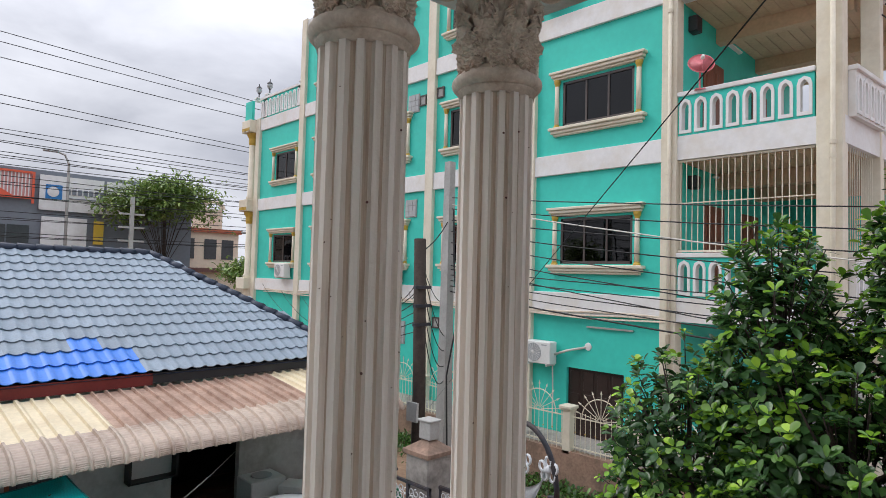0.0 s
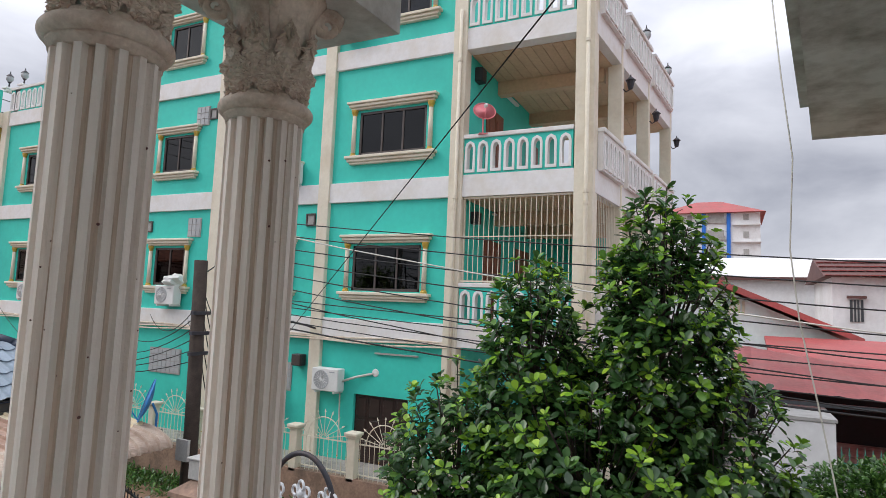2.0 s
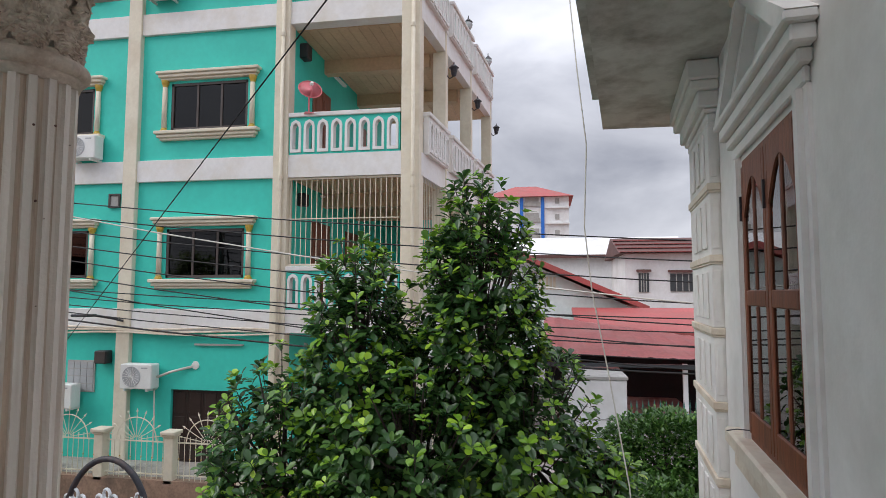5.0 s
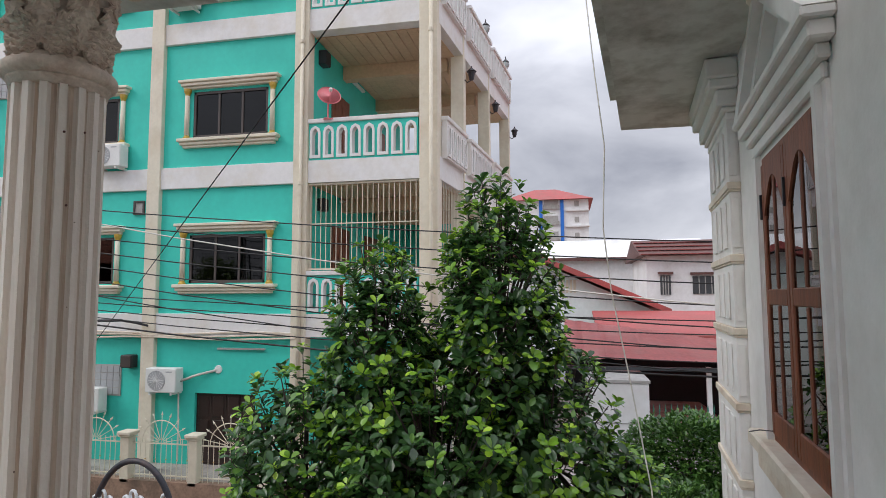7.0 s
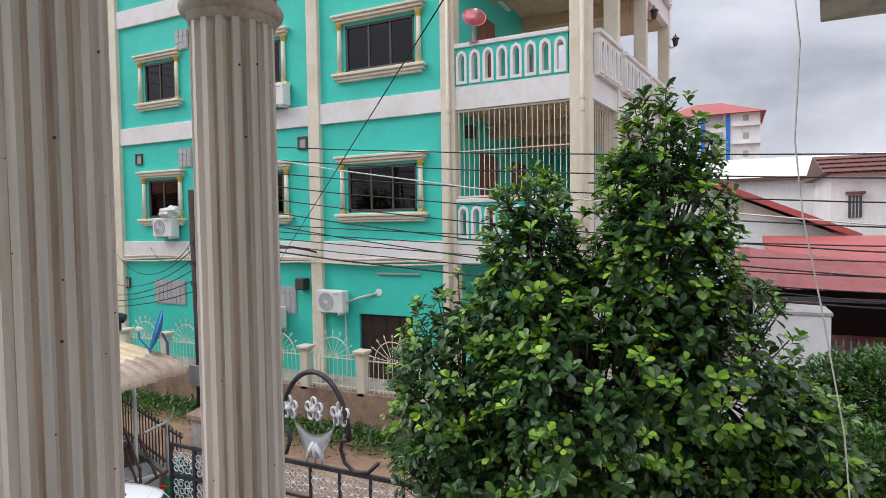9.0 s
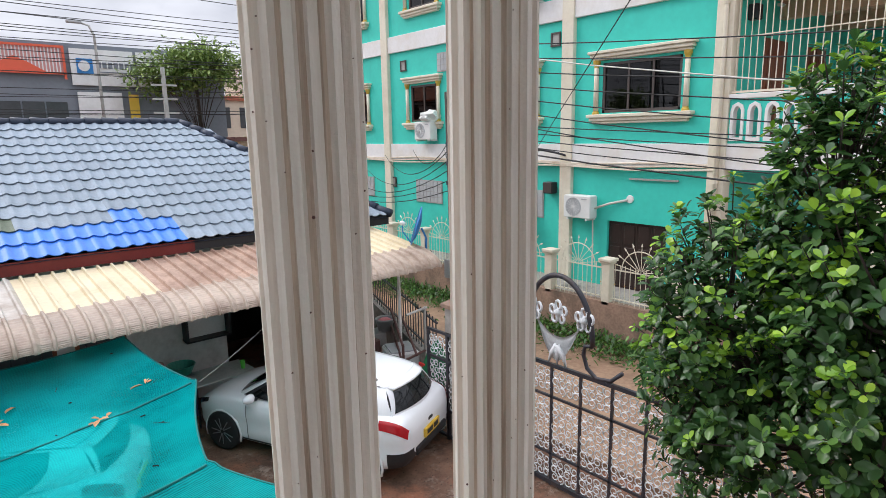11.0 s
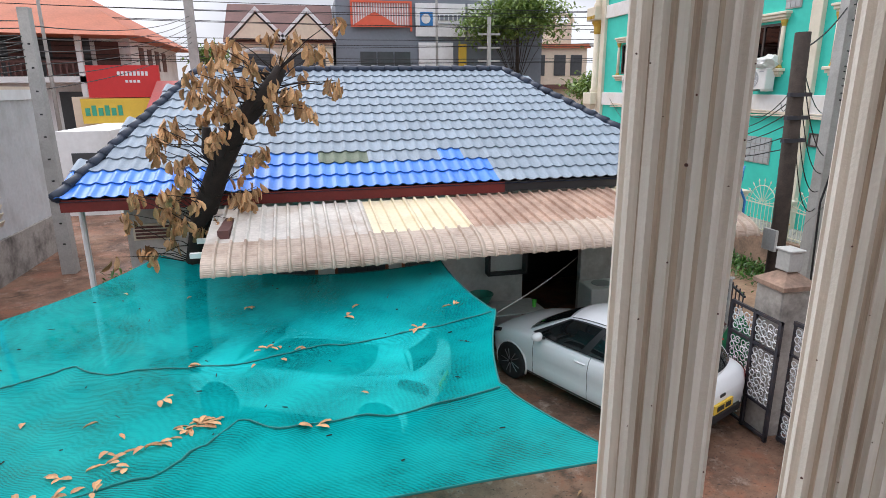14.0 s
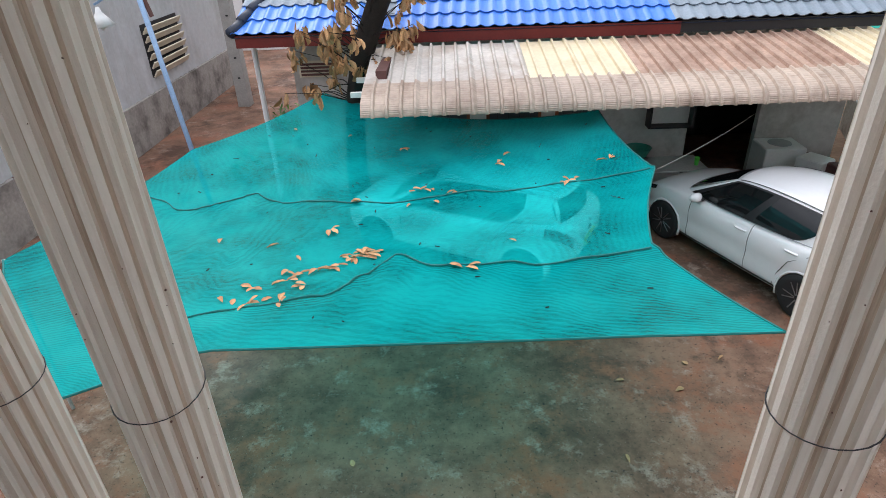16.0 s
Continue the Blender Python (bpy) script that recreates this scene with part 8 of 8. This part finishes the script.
wr = thing("warehouse", "long warehouse with a white metal roof", "warehouse", (58, 0, 0))
part("body", boxes((0, -14, 0, 12, 14, 8.4)), M_FAR_WHITE, wr)
bm = bmesh.new()
slab(bm, [(-0.6, 8.4), (6, 10.6), (12.6, 8.4)], -14.5, 14.5, "y")
part("roof", bm, M_FAR_WHITE, wr)
part("eave", boxes((-0.7, -14.5, 8.1, -0.5, 14.5, 8.4)), M_BROWN_ROOF, wr)
gw = thing("gable_house", "white gabled house with a red roof edge", "house", (34, 0, 0))
bm = bmesh.new()
slab(bm, [(8.5, 0), (-5.9, 0), (-5.9, 4.0), (0.9, 7.0), (8.5, 4.0)], 0.0, 8.0, "x")
part("body", bm, M_FAR_WHITE, gw)
for s, ye, ze in ((-1, -6.6, 3.85), (1, 9.0, 3.85)):
    bm = bmesh.new()
    slab(bm, [(ye, ze), (ye, ze + 0.28), (0.9, 7.42), (0.9, 7.10)], -0.8, 8.5, "x")
    part("roof", bm, M_RED_ROOF, gw)
for k in range(5):
    part("vent", boxes((-0.05, -1.8 + 0.2 * k, 5.0, -0.01, -1.68 + 0.2 * k, 5.7)), M_FAR_BEIGE, gw)
pr_ = thing("carport", "open carport with a faded red metal roof", "carport", (20, 0, 0))
n = 60
bm = bmesh.new()
a = [bm.verts.new((-1.5, -1.2 - 12 * k / n, 3.02 + (0.03 if k % 3 == 0 else 0) - 0.02 * 12 * k / n)) for k in range(n + 1)]
b = [bm.verts.new((4.5, -1.2 - 12 * k / n, 3.90 + (0.03 if k % 3 == 0 else 0) - 0.13 * 12 * k / n)) for k in range(n + 1)]
for k in range(n):
    bm.faces.new((a[k], a[k + 1], b[k + 1], b[k]))
bmesh.ops.solidify(bm, geom=bm.faces[:], thickness=0.02)
part("roof", bm, mat("faded_red_sheet", (0.64, 0.20, 0.19), 0.5, vary=0.15, scale=1.0, dirt=(0.62, 0.30, 0.27), dirt_amount=0.6, dirt_scale=0.6, bump=0.05), pr_, "faded red corrugated roof")
part("gutter", boxes((-1.60, -13.2, 2.70, -1.50, -1.2, 2.80)), M_FAR_DARK, pr_)
# the second slab is near-black for the shade under the carport roof
for nm, lo, hi, m_ in (("back_wall", 4.40, 4.48, M_FAR_BEIGE), ("inner_wall", 4.30, 4.396, M_ROOM_SHADE)):
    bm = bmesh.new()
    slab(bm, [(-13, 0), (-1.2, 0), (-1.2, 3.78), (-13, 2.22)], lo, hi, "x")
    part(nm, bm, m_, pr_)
for k in range(4):
    part("post", boxes((-1.4, -2.0 - 3.2 * k, 0, -1.28, -1.88 - 3.2 * k, 2.8)), M_FAR_WHITE, pr_)
r2 = thing("roof_house", "low house with brownish red tiled roof", "house", (28, 0, 0))
part("body", boxes((0, -14, 0, 5, -3.0, 3.1)), M_FAR_WHITE, r2)
bm = bmesh.new()
slab(bm, [(-0.8, 3.0), (-0.8, 3.15), (5, 4.05), (5, 3.9)], -14.5, -2.6, "y")
part("roof", bm, M_RED_ROOF, r2)
tk = thing("truck_box", "white box truck parked by the carport", "truck", (17.6, -2.55, 0))
part("box", boxes((-0.9, -0.75, 0.8, 2.0, 0.75, 2.58), bevel=0.03), M_FAR_WHITE, tk)
part("top_rail", boxes((-0.93, -0.78, 2.58, 2.03, 0.78, 2.65)), M_POLE, tk)
part("panel_seam", boxes((-0.915, -0.7, 1.55, -0.905, 0.7, 1.58)), M_POLE, tk)
part("chassis", boxes((-0.8, -0.6, 0.45, 1.9, 0.6, 0.8)), M_BLACK, tk)
for x in (-0.3, 1.4):
    for s in (-1, 1):
        part("wheel", lathe(bmesh.new(), [(0.15, -0.1), (0.4, -0.1), (0.42, 0), (0.4, 0.1), (0.15, 0.1)], 18, m=Matrix.Translation((x, s * 0.6, 0.42)) @ pose(0, 0, 0, 90)), M_TYRE, tk)
gf = thing("spiked_fence", "green steel fence with pointed bars", "fence", (16.4, -3.3, 0), 187)
part("rail", boxes((-0.02, 0, 1.75, 0.02, 3.6, 1.80), (-0.02, 0, 0.3, 0.02, 3.6, 0.35)), M_GREEN_STEEL, gf)
for k in range(25):
    part("bar", tube(bmesh.new(), [(0, 0.05 + 0.145 * k, 0), (0, 0.05 + 0.145 * k, 1.95), (0, 0.05 + 0.145 * k, 1.96), (0, 0.05 + 0.145 * k, 2.15)], [0.012, 0.012, 0.025, 0.001], 5), M_GREEN_STEEL, gf)
bt = thing("highrise", "white apartment block with blue stripes and a red roof", "building", (110, 0, 0))
part("body", boxes((0, -5.5, 0, 14, 9.5, 22.4)), M_FAR_WHITE, bt)
bm = bmesh.new()
v = [bm.verts.new(c) for c in ((-1, -6.3, 22.4), (15, -6.3, 22.4), (15, 10.5, 22.4), (-1, 10.5, 22.4), (7, 0.5, 25.6), (7, 4.5, 25.6))]
for q in ((0, 4, 5, 3), (0, 1, 4), (1, 2, 5, 4), (2, 3, 5), (0, 3, 2, 1)):
    bm.faces.new([v[i] for i in q])
part("roof", bm, M_RED_ROOF, bt)
for y in (3.0, -0.8):
    part("blue_stripe", boxes((-0.25, y - 0.3, 4, -0.02, y + 0.3, 22.3)), M_BRIGHT_BLUE, bt)
for fl_ in range(6):
    z = 6.2 + 2.9 * fl_
    part("window_strip", boxes((-0.12, -0.1, z + 0.5, -0.02, 2.4, z + 1.7)), M_POLE, bt)
    for y in (-3.4, 5.2, 7.4):
        part("window", boxes((-0.1, y - 0.4, z + 0.4, -0.02, y + 0.4, z + 1.4)), M_POLE, bt)
    part("ledge", boxes((-0.5, -5.6, z - 0.45, -0.02, -1.4, z - 0.2)), M_FAR_WHITE, bt)
    part("balcony_rail", boxes((-0.3, -0.3, z, -0.2, 2.6, z + 0.7)), M_POLE, bt)

# ---- litter on the yard ----
rng = random.Random(77)
for k in range(34):
    bm = bmesh.new()
    a = rng.uniform(0, 6.28)
    leaf_verts(bm, Vector((0, 0, 0.008)), Vector((math.cos(a), math.sin(a), 0.1)).normalized(), Vector((0, 0, 1)), rng.uniform(0.05, 0.13), rng.uniform(0.03, 0.06), 0.08)
    ob = part("dry_leaf", bm, M_DEAD_LEAF)
    ob.matrix_basis = pose(rng.uniform(-1.6, 4.6), rng.uniform(0.9, 2.6) if k % 3 else rng.uniform(2.4, 4.6), 0.01)
    tagged(ob, "dry leaf lying on the wet yard", "leaf", "yard leaves")
for (x, y) in ((-0.1, 1.3), (0.9, 1.75)):
    bm = bmesh.new()
    bmesh.ops.create_icosphere(bm, subdivisions=2, radius=0.045)
    for v in bm.verts:
        v.co *= 1 + 0.5 * noise.noise(v.co * 40)
        v.co.z = v.co.z * 0.4 + 0.02
    ob = part("crumpled_paper", bm, M_WHITE_PLASTIC)
    ob.matrix_basis = pose(x, y, 0.01)
    tagged(ob, "crumpled white paper on the yard", "litter", "litter")
